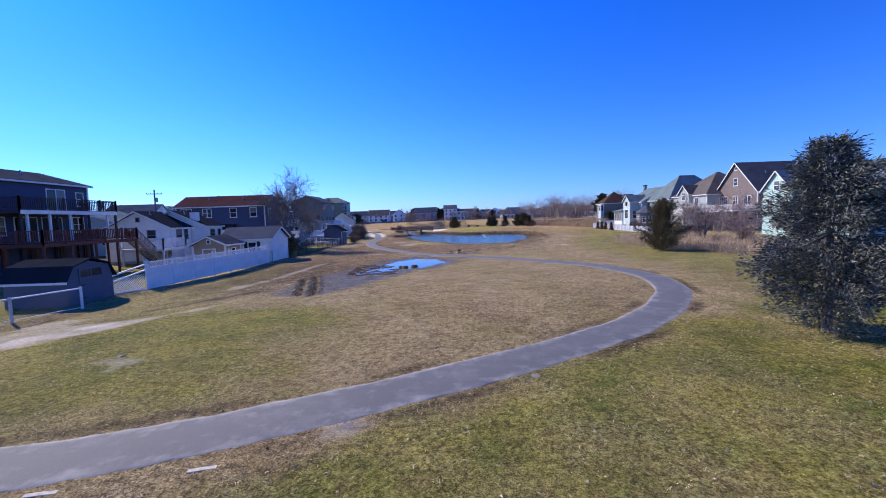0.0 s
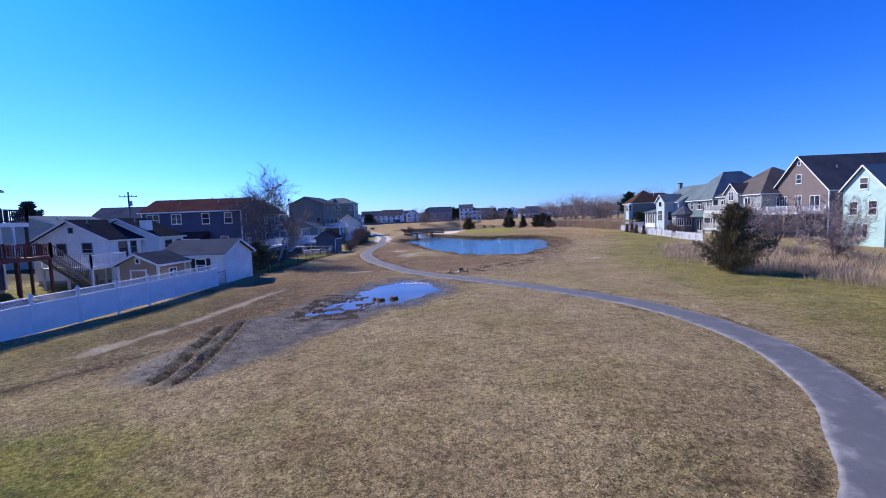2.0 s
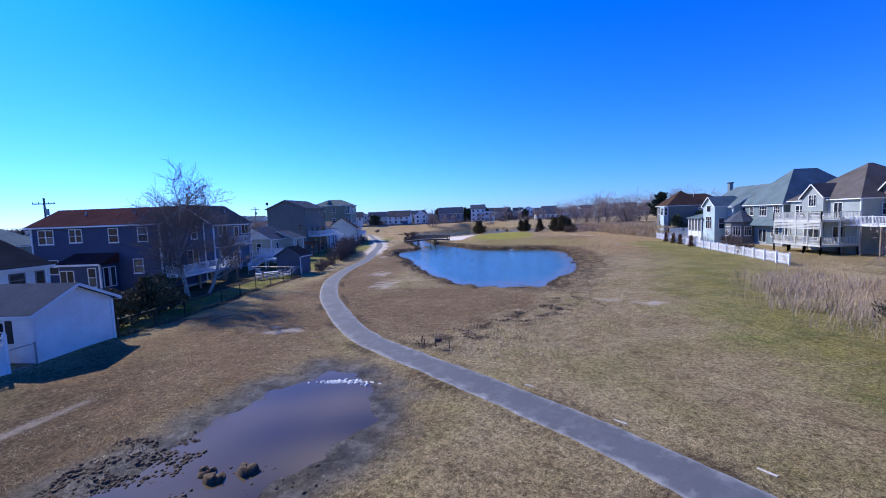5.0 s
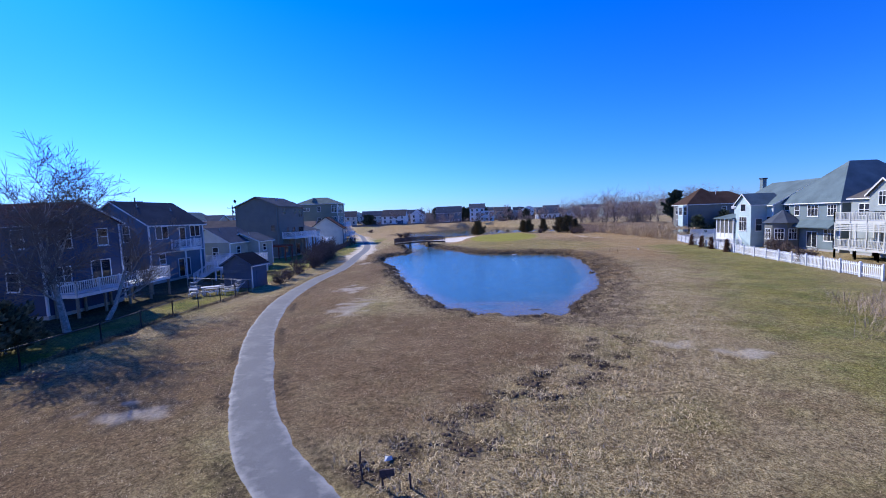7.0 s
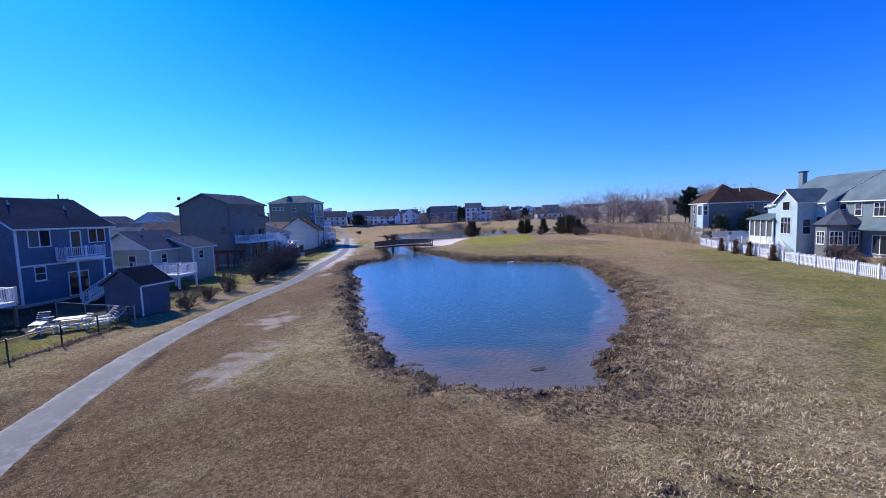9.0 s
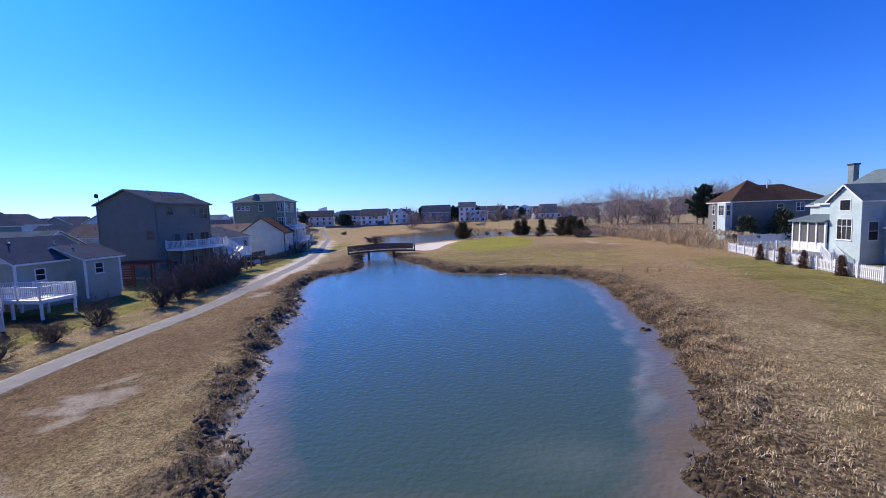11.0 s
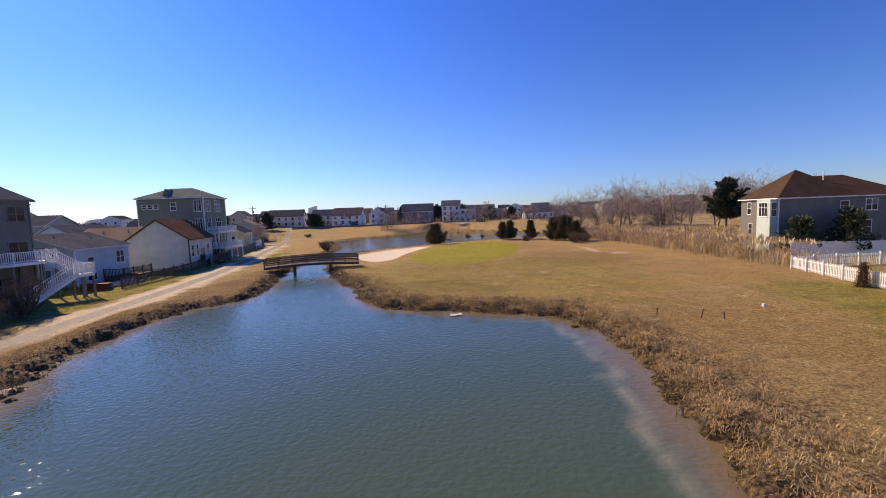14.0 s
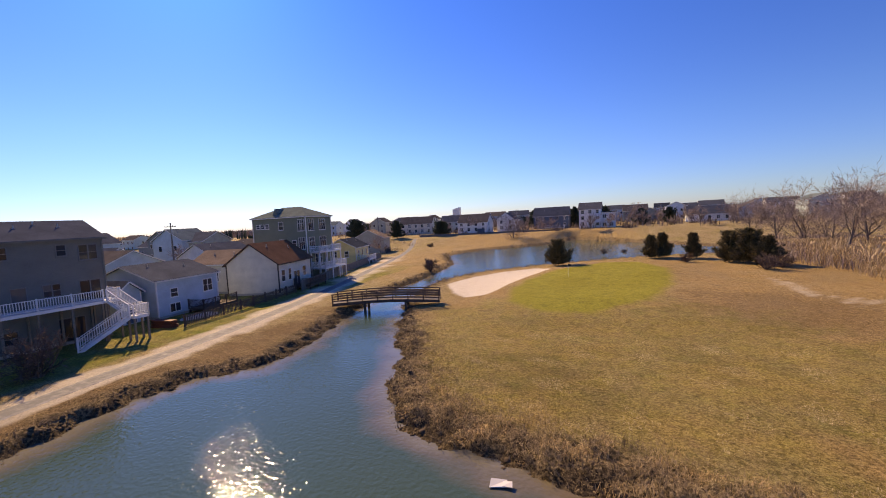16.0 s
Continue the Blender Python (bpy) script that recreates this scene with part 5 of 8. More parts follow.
deck(h, 11.45, 13.4, 0.6, 7.2, 5.0, "SEN", VINYL)
deck(h, 11.45, 14.4, 0.6, 7.2, 2.2, "SEN", VINYL)
for x_, y_ in ((13.3, 0.7), (13.3, 7.1), (13.3, 3.9)):
    part("porch_post", Shape().box(x_ - 0.08, x_ + 0.08, y_ - 0.08, y_ + 0.08, 2.3, 4.8), WHITE, h)

h = house((-47.0, 164.5), 18, 7.4, 10.0, 4.1, 6.0, "y", YELLOW, ROOF_GREY, "yellow cottage with grey roof and white trim", base=CONCRETE, wins=[
    ("E", 2.0, 2.0, 0.9, 1.3, "hung"), ("E", 5.0, 2.0, 0.9, 1.3, "hung"), ("E", 8.0, 2.0, 0.9, 1.3, "hung"), ("S", 2.4, 2.0, 0.9, 1.3, "hung"), ("S", 5.2, 2.0, 0.9, 1.3, "hung")])
deck(h, 7.45, 9.6, 3.0, 9.0, 1.0, "SE", VINYL)

# ---- houses on the east side ----
h = house((53.4, 133.1), -7, 14.8, 9.0, 7.5, 10.2, "hip", TAUPE, ROOF_BROWN, "grey house with brown hipped shingle roof", base=CONCRETE, wins=[
    ("S", 7.6, 5.6, 0.9, 1.1, "hung"), ("S", 10.6, 5.5, 1.2, 1.4, "pair"), ("S", 10.2, 2.4, 0.9, 1.8, "hung"), ("W", 1.3, 5.2, 0.9, 1.7, "hung"), ("W", 4.0, 5.4, 1.0, 1.5, "hung"), ("W", 6.8, 5.2, 0.9, 1.7, "hung"),
    ("W", 2.0, 2.2, 0.9, 1.6, "hung"), ("W", 6.4, 2.2, 0.9, 1.6, "hung")])
part("upper_block", Shape().box(0.4, 8.6, 0.5, 8.5, 7.4, 7.7), TAUPE, h)
roof_on(h, 9.0, 9.0, 7.55, 11.2, "hip", ROOF_BROWN, 0.3, name="upper_roof")
part("bay", Shape().box(-0.9, -0.01, 0.2, 3.2, 0.4, 7.3), LIGHT_GREY, h)
window(h, pose(-0.9, 1.7, 5.0, 0, 0, -90), 1.9, 1.8, "grid")
window(h, pose(-0.45, 0.2, 5.0, 0, 0, 0), 0.6, 1.8, "hung")
part("vent_pipe", Shape().tube((7.0, 3.0, 9.0), (7.0, 3.0, 10.8), 0.08, 0.08), WHITE, h)

h = house((52.0, 92.0), 0, 14.0, 10.4, 7.0, 12.4, "hip", GREY_SIDING, ROOF_PALE, "large grey two-storey house with hipped roof and turret", base=CONCRETE, wins=[
    ("W", 1.3, 5.0, 1.3, 1.4, "grid"), ("W", 4.4, 4.9, 1.7, 1.5, "grid"), ("W", 7.2, 5.0, 0.8, 1.4, "hung"), ("W", 9.2, 5.0, 0.9, 1.4, "hung"), ("W", 1.6, 1.5, 1.6, 1.5, "grid"), ("W", 4.4, 0.5, 1.7, 2.1, "slider"),
    ("S", 2.0, 5.0, 1.0, 1.4, "hung"), ("S", 5.0, 5.0, 1.0, 1.4, "hung")])
part("pent_roof", Shape().add([(-1.2, 0.2, 3.4), (-1.2, 7.4, 3.4), (0, 7.4, 4.3), (0, 0.2, 4.3), (-1.2, 0.2, 3.25), (-1.2, 7.4, 3.25), (0, 7.4, 3.25), (0, 0.2, 3.25)],
     [(0, 3, 2, 1), (4, 5, 6, 7), (0, 1, 5, 4), (0, 4, 7, 3), (1, 2, 6, 5)]), ROOF_PALE, h)
tr, tc = 2.2, (-1.0, 8.6)
ring = [(tc[0] + tr * math.cos(math.tau * (i + 0.5) / 8), tc[1] + tr * math.sin(math.tau * (i + 0.5) / 8)) for i in range(8)]
big = [(tc[0] + 1.18 * (x - tc[0]), tc[1] + 1.18 * (y - tc[1])) for x, y in ring]
t_ = part("turret", Shape().add([(x, y, -0.2) for x, y in ring] + [(x, y, 4.0) for x, y in ring], [(i, (i + 1) % 8, 8 + (i + 1) % 8, 8 + i) for i in range(8)] + [tuple(range(8, 16))]), BRICK_RED, h, "grey-brown octagonal garden room")
t_.data.materials[0] = TAUPE
part("turret_roof", Shape().add([(x, y, 3.9) for x, y in big] + [(*tc, 5.9)], [(i, (i + 1) % 8, 8) for i in range(8)] + [tuple(range(7, -1, -1))]), ROOF_MID, t_)
for i in (2, 3, 4, 5):
    a_ = math.tau * (i + 1) / 8
    rr = tr * math.cos(math.pi / 8)
    window(h, pose(tc[0] + rr * math.cos(a_), tc[1] + rr * math.sin(a_), 1.5, 0, 0, math.degrees(a_) + 90), 1.05, 1.5, "grid")

h = house((50.6, 102.0), 0, 13.0, 9.5, 6.7, 10.4, "y", LIGHT_GREY, ROOF_PALE, "pale grey house with white-columned sunroom and chimney", base=CONCRETE, vents=3, wins=[("W", 0.9, 3.6, 0.9, 1.2, "hung")])
part("bay", gable_body(4.4, 3.8, -0.2, 6.9, 8.5, "x"), LIGHT_GREY, h, m=pose(-2.4, 1.4, 0))
roof_on(h, 4.4, 3.8, 6.9, 8.5, "x", ROOF_PALE, 0.3, -2.4, 1.4, name="bay_roof")
window(h, pose(-2.4, 3.3, 2.6, 0, 0, -90), 1.7, 2.2, "grid")
window(h, pose(-2.4, 3.3, 5.8, 0, 0, -90), 1.2, 1.1, "plain")
window(h, pose(-1.2, 1.4, 2.6), 0.9, 1.9, "hung")
s_ = part("sunroom", Shape().box(-2.7, 0.0, 5.3, 10.2, 0.9, 1.15), WHITE, h)
part("sunroom_roof", Shape().add([(-3.0, 5.2, 4.6), (0, 5.2, 5.3), (0, 10.5, 5.3), (-3.0, 10.5, 4.6), (-3.0, 5.2, 4.45), (0, 5.2, 4.45), (0, 10.5, 4.45), (-3.0, 10.5, 4.45)], [(0, 1, 2, 3), (7, 6, 5, 4), (0, 3, 7, 4), (0, 4, 5, 1), (3, 2, 6, 7)]), ROOF_PALE, s_)
for y_ in (5.4, 6.6, 7.8, 9.0, 10.1):
    part("column", Shape().box(-2.68, -2.5, y_ - 0.09, y_ + 0.09, -0.2, 4.45), WHITE, s_)
for x_ in (-1.7, -0.8):
    part("column", Shape().box(x_ - 0.09, x_ + 0.09, 5.3, 5.48, -0.2, 4.45), WHITE, s_)
part("knee_wall", Shape().box(-2.64, -2.54, 5.4, 10.1, 1.17, 2.0).box(-2.5, 0, 5.34, 5.44, 1.17, 2.0), WHITE, s_)
part("screen", Shape().box(-2.58, -2.56, 5.5, 10.0, 2.0, 4.4).box(-2.5, -0.1, 5.38, 5.4, 2.0, 4.4), GLASS, s_)
stairs(h, (-2.8, 4.9, 1.1), (-3.6, 2.6, 0.0), 1.1, VINYL)
part("chimney", Shape().box(7.6, 8.3, 13.9, 14.7, 4.0, 11.6), GREY_SIDING, h, "grey-clad chimney with a dark cap")
part("chimney_cap", Shape().box(7.5, 8.4, 13.8, 14.8, 11.6, 11.8), DARK_METAL, h)
part("rear_wing", gable_body(9.0, 6.0, -0.2, 6.4, 8.6, "y"), LIGHT_GREY, h, m=pose(3.6, 9.45, 0))
roof_on(h, 9.0, 6.0, 6.4, 8.6, "y", ROOF_PALE, 0.3, 3.6, 9.55, name="wing_roof")

PUTTY_TRIM = plain("cream_paint", (0.60, 0.60, 0.54), 0.5, 5, 0.06, relief=0.08)
h = house((52.2, 79.4), 0, 12.0, 11.4, 7.3, 11.8, "hip", PUTTY, ROOF_TAUPE, "putty-coloured house with screened two-level back deck", base=CONCRETE, wins=[
    ("W", 3.2, 4.6, 1.2, 2.0, "slider"), ("W", 6.5, 5.0, 2.2, 1.4, "grid"), ("W", 9.6, 5.0, 1.4, 1.4, "pair"), ("W", 3.0, 1.4, 1.6, 2.0, "slider"), ("W", 7.0, 1.4, 1.6, 2.0, "slider"), ("S", 3.0, 5.0, 1.0, 1.4, "hung")])
part("dormer", gable_body(4.2, 3.6, 5.5, 7.6, 9.3, "x"), PUTTY, h, m=pose(-0.6, 4.8, 0))
roof_on(h, 4.2, 3.6, 7.6, 9.3, "x", ROOF_TAUPE, 0.3, -0.6, 4.8, name="dormer_roof")
window(h, pose(-0.6, 6.6, 6.3, 0, 0, -90), 1.2, 1.5, "grid")
deck(h, -4.6, -0.05, 0.0, 8.2, 4.5, "SWN", PUTTY_TRIM)
deck(h, -4.6, -0.05, 0.0, 8.2, 1.3, "SWN", PUTTY_TRIM, skirt=WOOD)
for y_ in (0.1, 2.1, 4.1, 6.1, 8.1):
    part("screen_post", Shape().box(-4.6, -4.46, y_ - 0.07, y_ + 0.07, 1.3, 4.3), PUTTY_TRIM, h)
for k_ in range(5):
    part("awning_slat", Shape().box(-4.66, -4.62, 0.1, 8.1, 3.3 + 0.2 * k_, 3.42 + 0.2 * k_), PUTTY_TRIM, h)

h = house((55.0, 70.2), 0, 12.5, 10.6, 7.2, 12.5, "x", BROWN_SHAKE, ROOF_TAUPE, "tall brown-shingled house with steep white-trimmed gable", base=CONCRETE, vents=1, wins=[
    ("W", 2.3, 4.3, 1.6, 2.0, "slider"), ("W", 5.3, 4.9, 1.1, 1.5, "pair"), ("W", 8.2, 4.9, 1.4, 1.5, "grid"), ("W", 5.3, 8.4, 0.9, 1.3, "hung"), ("W", 5.3, 11.2, 0.5, 0.6, "plain"), ("W", 3.0, 1.4, 1.6, 2.0, "slider"), ("W", 7.0, 1.6, 1.2, 1.5, "hung")])
deck(h, -4.0, -0.05, 0.4, 10.2, 3.9, "SWN", VINYL, skirt=WOOD)
h = house((50.0, 48.0), 0, 11.0, 13.0, 6.4, 9.6, "y", MINT, ROOF_PALE, "mint-green house with grey shingle roof", base=CONCRETE, wins=[
    ("W", 2.0, 4.4, 1.2, 1.5, "pair"), ("W", 5.0, 4.4, 0.9, 1.5, "hung"), ("W", 2.5, 1.4, 1.6, 2.0, "slider"), ("W", 6.4, 1.4, 1.2, 1.5, "pair")])
part("bay", gable_body(4.0, 5.0, -0.2, 6.6, 9.2, "x"), MINT, h, m=pose(-1.6, 7.8, 0))
roof_on(h, 5.5, 5.0, 6.6, 9.2, "x", ROOF_PALE, 0.3, -1.6, 7.8, name="bay_roof")
window(h, pose(-1.6, 10.3, 6.6, 0, 0, -90), 0.9, 1.2, "hung")
window(h, pose(-1.6, 9.2, 3.6, 0, 0, -90), 0.9, 1.5, "hung")
window(h, pose(-1.6, 11.4, 3.6, 0, 0, -90), 0.9, 1.5, "hung")
window(h, pose(-1.6, 10.3, 1.0, 0, 0, -90), 1.2, 1.5, "pair")

# ---- the row of houses beyond the far pond, and the town behind ----
def far_house(x, y, w, d, eave, ridge, axis, wall, roof, label, rot=0, storeys=2, z0=3.0, spare=False):
    wins = []
    rows_ = [z0 + 1.1 + i * (eave - z0 - 0.4) / storeys for i in range(storeys)]
    for z in rows_:
        n = max(2, round(w / (4.5 if spare else 3.2)))
        for i in range(n):
            wins.append(("S", w * (i + 0.5) / n, z, 1.0, 1.3, "plain" if spare else ("hung" if (i + len(wins)) % 3 else "pair")))
        if spare:
            wins.append(("E", d * 0.5, z, 0.9, 1.2, "plain"))
            continue
        wins.append(("E", d * 0.3, z, 0.9, 1.2, "hung"))
        wins.append(("W", d * 0.6, z, 0.9, 1.2, "hung"))
    return house((x, y), rot, w, d, eave, ridge, axis, wall, roof, label, wins, z0=z0 - 0.6, vents=1, group="houses across the far pond", boards=False)


f_ = far_house(-45.6, 246, 12.5, 9, 7.6, 10.9, "x", WHITE_SIDING, ROOF_TAUPE, "white house with grey-brown shingle roof")
part("garage_door", Shape().box(8.4, 11.4, -0.08, 0.0, 2.5, 5.0), SLATE_BLUE, f_)
far_house(-32.0, 257, 7.5, 10, 8.0, 10.9, "y", WHITE_SIDING, ROOF_MID, "white gabled house with grey roof")
f_ = far_house(-18.6, 268, 14.5, 9, 8.6, 12.2, "x", STEEL_BLUE, ROOF_MID, "slate-grey house with porch and grey roof")
deck(f_, 2, 13, -2.4, -0.05, 3.6, "SEW", VINYL, gap=0.4)
f_ = far_house(1.0, 259, 8.2, 10, 10.4, 13.0, "x", WHITE_SIDING, ROOF_MID, "white three-storey house with balconies", storeys=3)
part("annex", Shape().box(8.05, 13.4, 0.6, 9.0, 2.2, 9.0), WHITE_SIDING, f_)
part("annex_roof", Shape().box(7.9, 13.8, 0.2, 9.4, 9.0, 9.3), ROOF_GREY, f_)
for z_ in (5.4, 7.8):
    deck(f_, 4.2, 8.4, -1.8, -0.05, z_, "SEW", VINYL, legs=False, gap=0.4)
for u_ in (9.4, 11.8):
    for z_ in (3.6, 6.8):
        window(f_, pose(u_, 0.6, z_), 1.3, 1.3, "pair")
far_house(42, 285, 15, 9, 6.2, 9.4, "x", WHITE_SIDING, ROOF_MID, "low white house with wide porch", storeys=1)
far_house(62, 305, 13, 9, 6.6, 9.8, "y", PALE_BLUE, ROOF_TAUPE, "pale blue bungalow with dark roof", storeys=1)
far_house(-78, 255, 15, 10, 8.0, 11.2, "x", CREAM, ROOF_TAUPE, "cream house with dark roof", rot=14)
far_house(-62, 266, 12, 9, 8.0, 11.0, "x", LIGHT_GREY, ROOF_MID, "light grey house with grey roof", rot=10)
far_house(18, 330, 12, 9, 8.8, 12.0, "x", GREY_SIDING, ROOF_TAUPE, "grey two-storey house behind bare trees")
far_house(-62, 196, 10, 9, 4.6, 7.2, "y", BEIGE, ROOF_TAN, "beige bungalow with tan roof", rot=20, storeys=1, z0=0.6)
rnd = random.Random(5)
WALLS = [WHITE_SIDING, VINYL, PALE_BLUE, LIGHT_GREY, BEIGE, WHITE_SIDING, PALE_BLUE, GREY_SIDING]
ROOFS = [ROOF_MID, ROOF_PALE, ROOF_MID, ROOF_TAUPE, ROOF_GREY]
NAMES = ["white", "bright white", "pale blue", "light grey", "beige", "white", "pale blue", "grey"]


def town_row(xs, y_of, tall):
    for x in xs:
        k = rnd.randrange(8)
        w = rnd.uniform(9, 14)
        st = 2 if rnd.random() < tall else 1
        e = 3.6 + 2.9 * (st - 1) + rnd.uniform(0, 0.8)
        up = 2.2 if y_of(x) > 235 else 0.0
        far_house(x, y_of(x) + rnd.uniform(-4, 4), w, rnd.uniform(8, 10), e + 0.6 + up, e + up + rnd.uniform(2.6, 3.6), rnd.choice("xy"), WALLS[k], rnd.choice(ROOFS), NAMES[k] + " house among the streets behind", rot=rnd.uniform(-6, 12), storeys=st, z0=0.6 + up, spare=True)


town_row([-62, -66, -60, -64, -68, -72], lambda x: {-62: 58, -66: 84, -60: 104, -64: 122, -68: 146, -72: 168}[x], 0.25)
town_row([-84, -86, -82, -88, -90], lambda x: {-84: 96, -86: 116, -82: 134, -88: 154, -90: 176}[x], 0.5)
town_row([-104, -106, -108], lambda x: {-104: 110, -106: 136, -108: 164}[x], 0.7)
town_row(range(-160, -90, 17), lambda x: 190 - 0.5 * (x + 160), 0.5)
town_row(range(-190, -90, 18), lambda x: 290, 0.6)
town_row(range(-110, 150, 15), lambda x: 345, 0.7)
town_row(range(-150, 260, 19), lambda x: 420, 0.8)
town_row((86, 104, 122), lambda x: 300, 0.4)
town_row(range(-330, -190, 20), lambda x: 250 + 0.3 * (x + 190), 0.4)
town_row(range(-300, -120, 22), lambda x: 400, 0.5)
for x_, y_, w_, z_ in ((-545, 1480, 27, 52), (-885, 980, 30, 24)):
    tw = thing("tower_block", pose(x_, y_, 0), "distant pale high-rise block on the skyline", "tower", "skyline blocks")
    part("wall", Shape().add([(0, 0, 0), (w_, 0, 0), (w_, 16, 0), (0, 16, 0), (0, 0, z_ * 0.86), (w_, 0, z_), (w_, 16, z_), (0, 16, z_ * 0.86)], [(0, 3, 2, 1), (4, 5, 6, 7), (0, 1, 5, 4), (1, 2, 6, 5), (2, 3, 7, 6), (3, 0, 4, 7)]), VINYL, tw)
    for i in range(int(z_ * 0.8 / 3.4)):
        part("window_band", Shape().box(w_ * 0.08, w_ * 0.92, -0.12, 0.0, 3.0 + 3.4 * i, 4.2 + 3.4 * i), PALE_BLUE, tw)


# ---- plants ----
def quick_mesh(name, co, faces, mat):
    """Mesh from arrays of corners and of faces that all have the same number of sides."""
    me = bpy.data.meshes.new(name)
    k = faces.shape[1]
    me.vertices.add(len(co))
    me.vertices.foreach_set("co", np.ascontiguousarray(co, dtype=np.float32).ravel())
    me.loops.add(faces.size)
    me.loops.foreach_set("vertex_index", np.ascontiguousarray(faces, dtype=np.int32).ravel())
    me.polygons.add(len(faces))
    me.polygons.foreach_set("loop_start", np.arange(0, faces.size, k, dtype=np.int32))
    me.update(calc_edges=True)
    me.materials.append(mat)
    return me


RNG = np.random.default_rng(11)


def blades(pts, per, high, wide, lean, spread):
    """Tapering blades: per of them at each point (x, y, z), as two-triangle strips bent outwards."""
    n = len(pts) * per
    base = np.repeat(pts, per, 0) + np.stack([RNG.normal(0, spread, n), RNG.normal(0, spread, n), np.full(n, -0.02)], -1)
    a, h_ = RNG.uniform(0, math.tau, n), RNG.uniform(high[0], high[1], n)
    out = np.stack([np.cos(a), np.sin(a), np.zeros(n)], -1)
    side = np.stack([-np.sin(a + RNG.normal(0, 0.6, n)), np.cos(a), np.zeros(n)], -1) * (wide / 2)
    k = RNG.uniform(0.1, 1.0, n)[:, None] * lean
    mid = base + np.array([0, 0, 1]) * (h_ * 0.55)[:, None] + out * k * (h_ * 0.3)[:, None]
    tip = base + np.array([0, 0, 1]) * (h_ * (1 - 0.45 * k[:, 0]))[:, None] + out * k * h_[:, None]
    co = np.stack([base - side, base + side, mid + side * 0.8, mid - side * 0.8, tip], 1).reshape(-1, 3)
    i = np.arange(n)[:, None] * 5
    f = np.concatenate([i + [0, 1, 2], i + [0, 2, 3], i + [3, 2, 4]], 0)
    return co, f


def clods(pts, size, flat=1.0):
    """Rough eight-cornered lumps."""
    n = len(pts)
    cube = np.array([(x, y, z) for z in (-0.5, 0.6) for x, y in ((-1, -1), (1, -1), (1, 1), (-1, 1))]) * 0.6
    s = RNG.uniform(size[0], size[1], n)[:, None, None]
    co = cube[None] * s * RNG.uniform(0.6, 1.5, (n, 8, 3))
    a = RNG.uniform(0, math.tau, n)
    rot = np.stack([np.stack([np.cos(a), -np.sin(a)], -1), np.stack([np.sin(a), np.cos(a)], -1)], -2)
    co[:, :, :2] = np.einsum("nij,nkj->nki", rot, co[:, :, :2])
    co[:, 4:, :2] *= RNG.uniform(0.4, 0.9, (n, 1, 1))
    co[:, :, 2] *= flat * RNG.uniform(0.6, 1.4, (n, 1))
    co = (co + pts[:, None]).reshape(-1, 3)
    i = np.arange(n)[:, None] * 8
    f = np.concatenate([i + q for q in ([4, 5, 6, 7], [0, 1, 5, 4], [1, 2, 6, 5], [2, 3, 7, 6], [3, 0, 4, 7])], 0)
    return co, f


def sown(n, x0, x1, y0, y1, keep):
    """n random places in a rectangle, thinned by keep(x, y) in 0 to 1, at ground level."""
    x, y = RNG.uniform(x0, x1, n), RNG.uniform(y0, y1, n)
    ok = RNG.random(n) < keep(x, y)
    x, y = x[ok], y[ok]
    return np.stack([x, y, height(x, y)], -1)


def stuff(name, co_f, mat, label, category):
    return tagged(new(name, quick_mesh(name, *co_f, mat)), label, category, kind="stuff")


def off_path(x, y, gap=1.0):
    return seg_dist(x, y, PATH, False) > gap


def grow(shape, twigs, p, d, length, r, level, rng, opts):
    """One limb in bent pieces, then its side branches."""
    n = 3 if level > 1 else 4
    here, way, rad = p.copy(), d.normalized(), r
    for i in range(n):
        way = (way + Vector((rng.gauss(0, opts["bend"]), rng.gauss(0, opts["bend"]), rng.gauss(opts["up"], opts["bend"])))).normalized()
        there = here + way * (length / n)
        r1 = r * (1 - 0.62 * (i + 1) / n)
        (shape if level < opts["split"] else twigs).tube(here, there, rad, r1, 6 if level == 0 else (4 if level < 3 else 3), caps=False)
        if level < opts["depth"] and (level > 0 or i >= opts["bare"]):
            for _ in range(opts["forks"][min(level, len(opts["forks"]) - 1)]):
                out = Vector((rng.gauss(0, 1), rng.gauss(0, 1), rng.gauss(0, 0.5)))
                out = (out - way * out.dot(way)).normalized()
                grow(shape, twigs, there.lerp(here, rng.random() * 0.6), way * rng.uniform(0.5, 1.0) + out * rng.uniform(0.6, 1.0) * opts["splay"], length * rng.uniform(0.48, 0.72), max(opts["thin"], r1 * rng.uniform(0.45, 0.7)), level + 1, rng, opts)
        here, rad = there, r1


def bare_tree(name, x, y, high, label, seed, bark=None, twig=None, depth=4, forks=(2, 2, 2, 2), stems=1, lean=(0, 0), group="bare trees", up=0.06, girth=0.022, category="tree", bend=0.14, z=0.0, split=3, bare=1, spread=0.35, thin=0.008, splay=1.0):
    rng = random.Random(seed)
    ob = thing(name, pose(x, y, z), label, category, group)
    wood, fine = Shape(), Shape()
    opts = {"bend": bend, "up": up, "depth": depth, "forks": forks, "split": split, "bare": bare if stems == 1 else 0, "thin": thin, "splay": splay}
    for i in range(stems):
        a = math.tau * (i + rng.random() * 0.6) / stems
        d = Vector((lean[0], lean[1], 1)) if stems == 1 else Vector((math.cos(a) * spread, math.sin(a) * spread, 1))
        grow(wood, fine, Vector((0, 0, -0.1)), d, high * 0.52, high * girth, 0, rng, opts)
    part("trunk", wood, bark or BARK, ob)
    if fine.v:
        part("crown", fine, twig or TWIG, ob)
    return ob


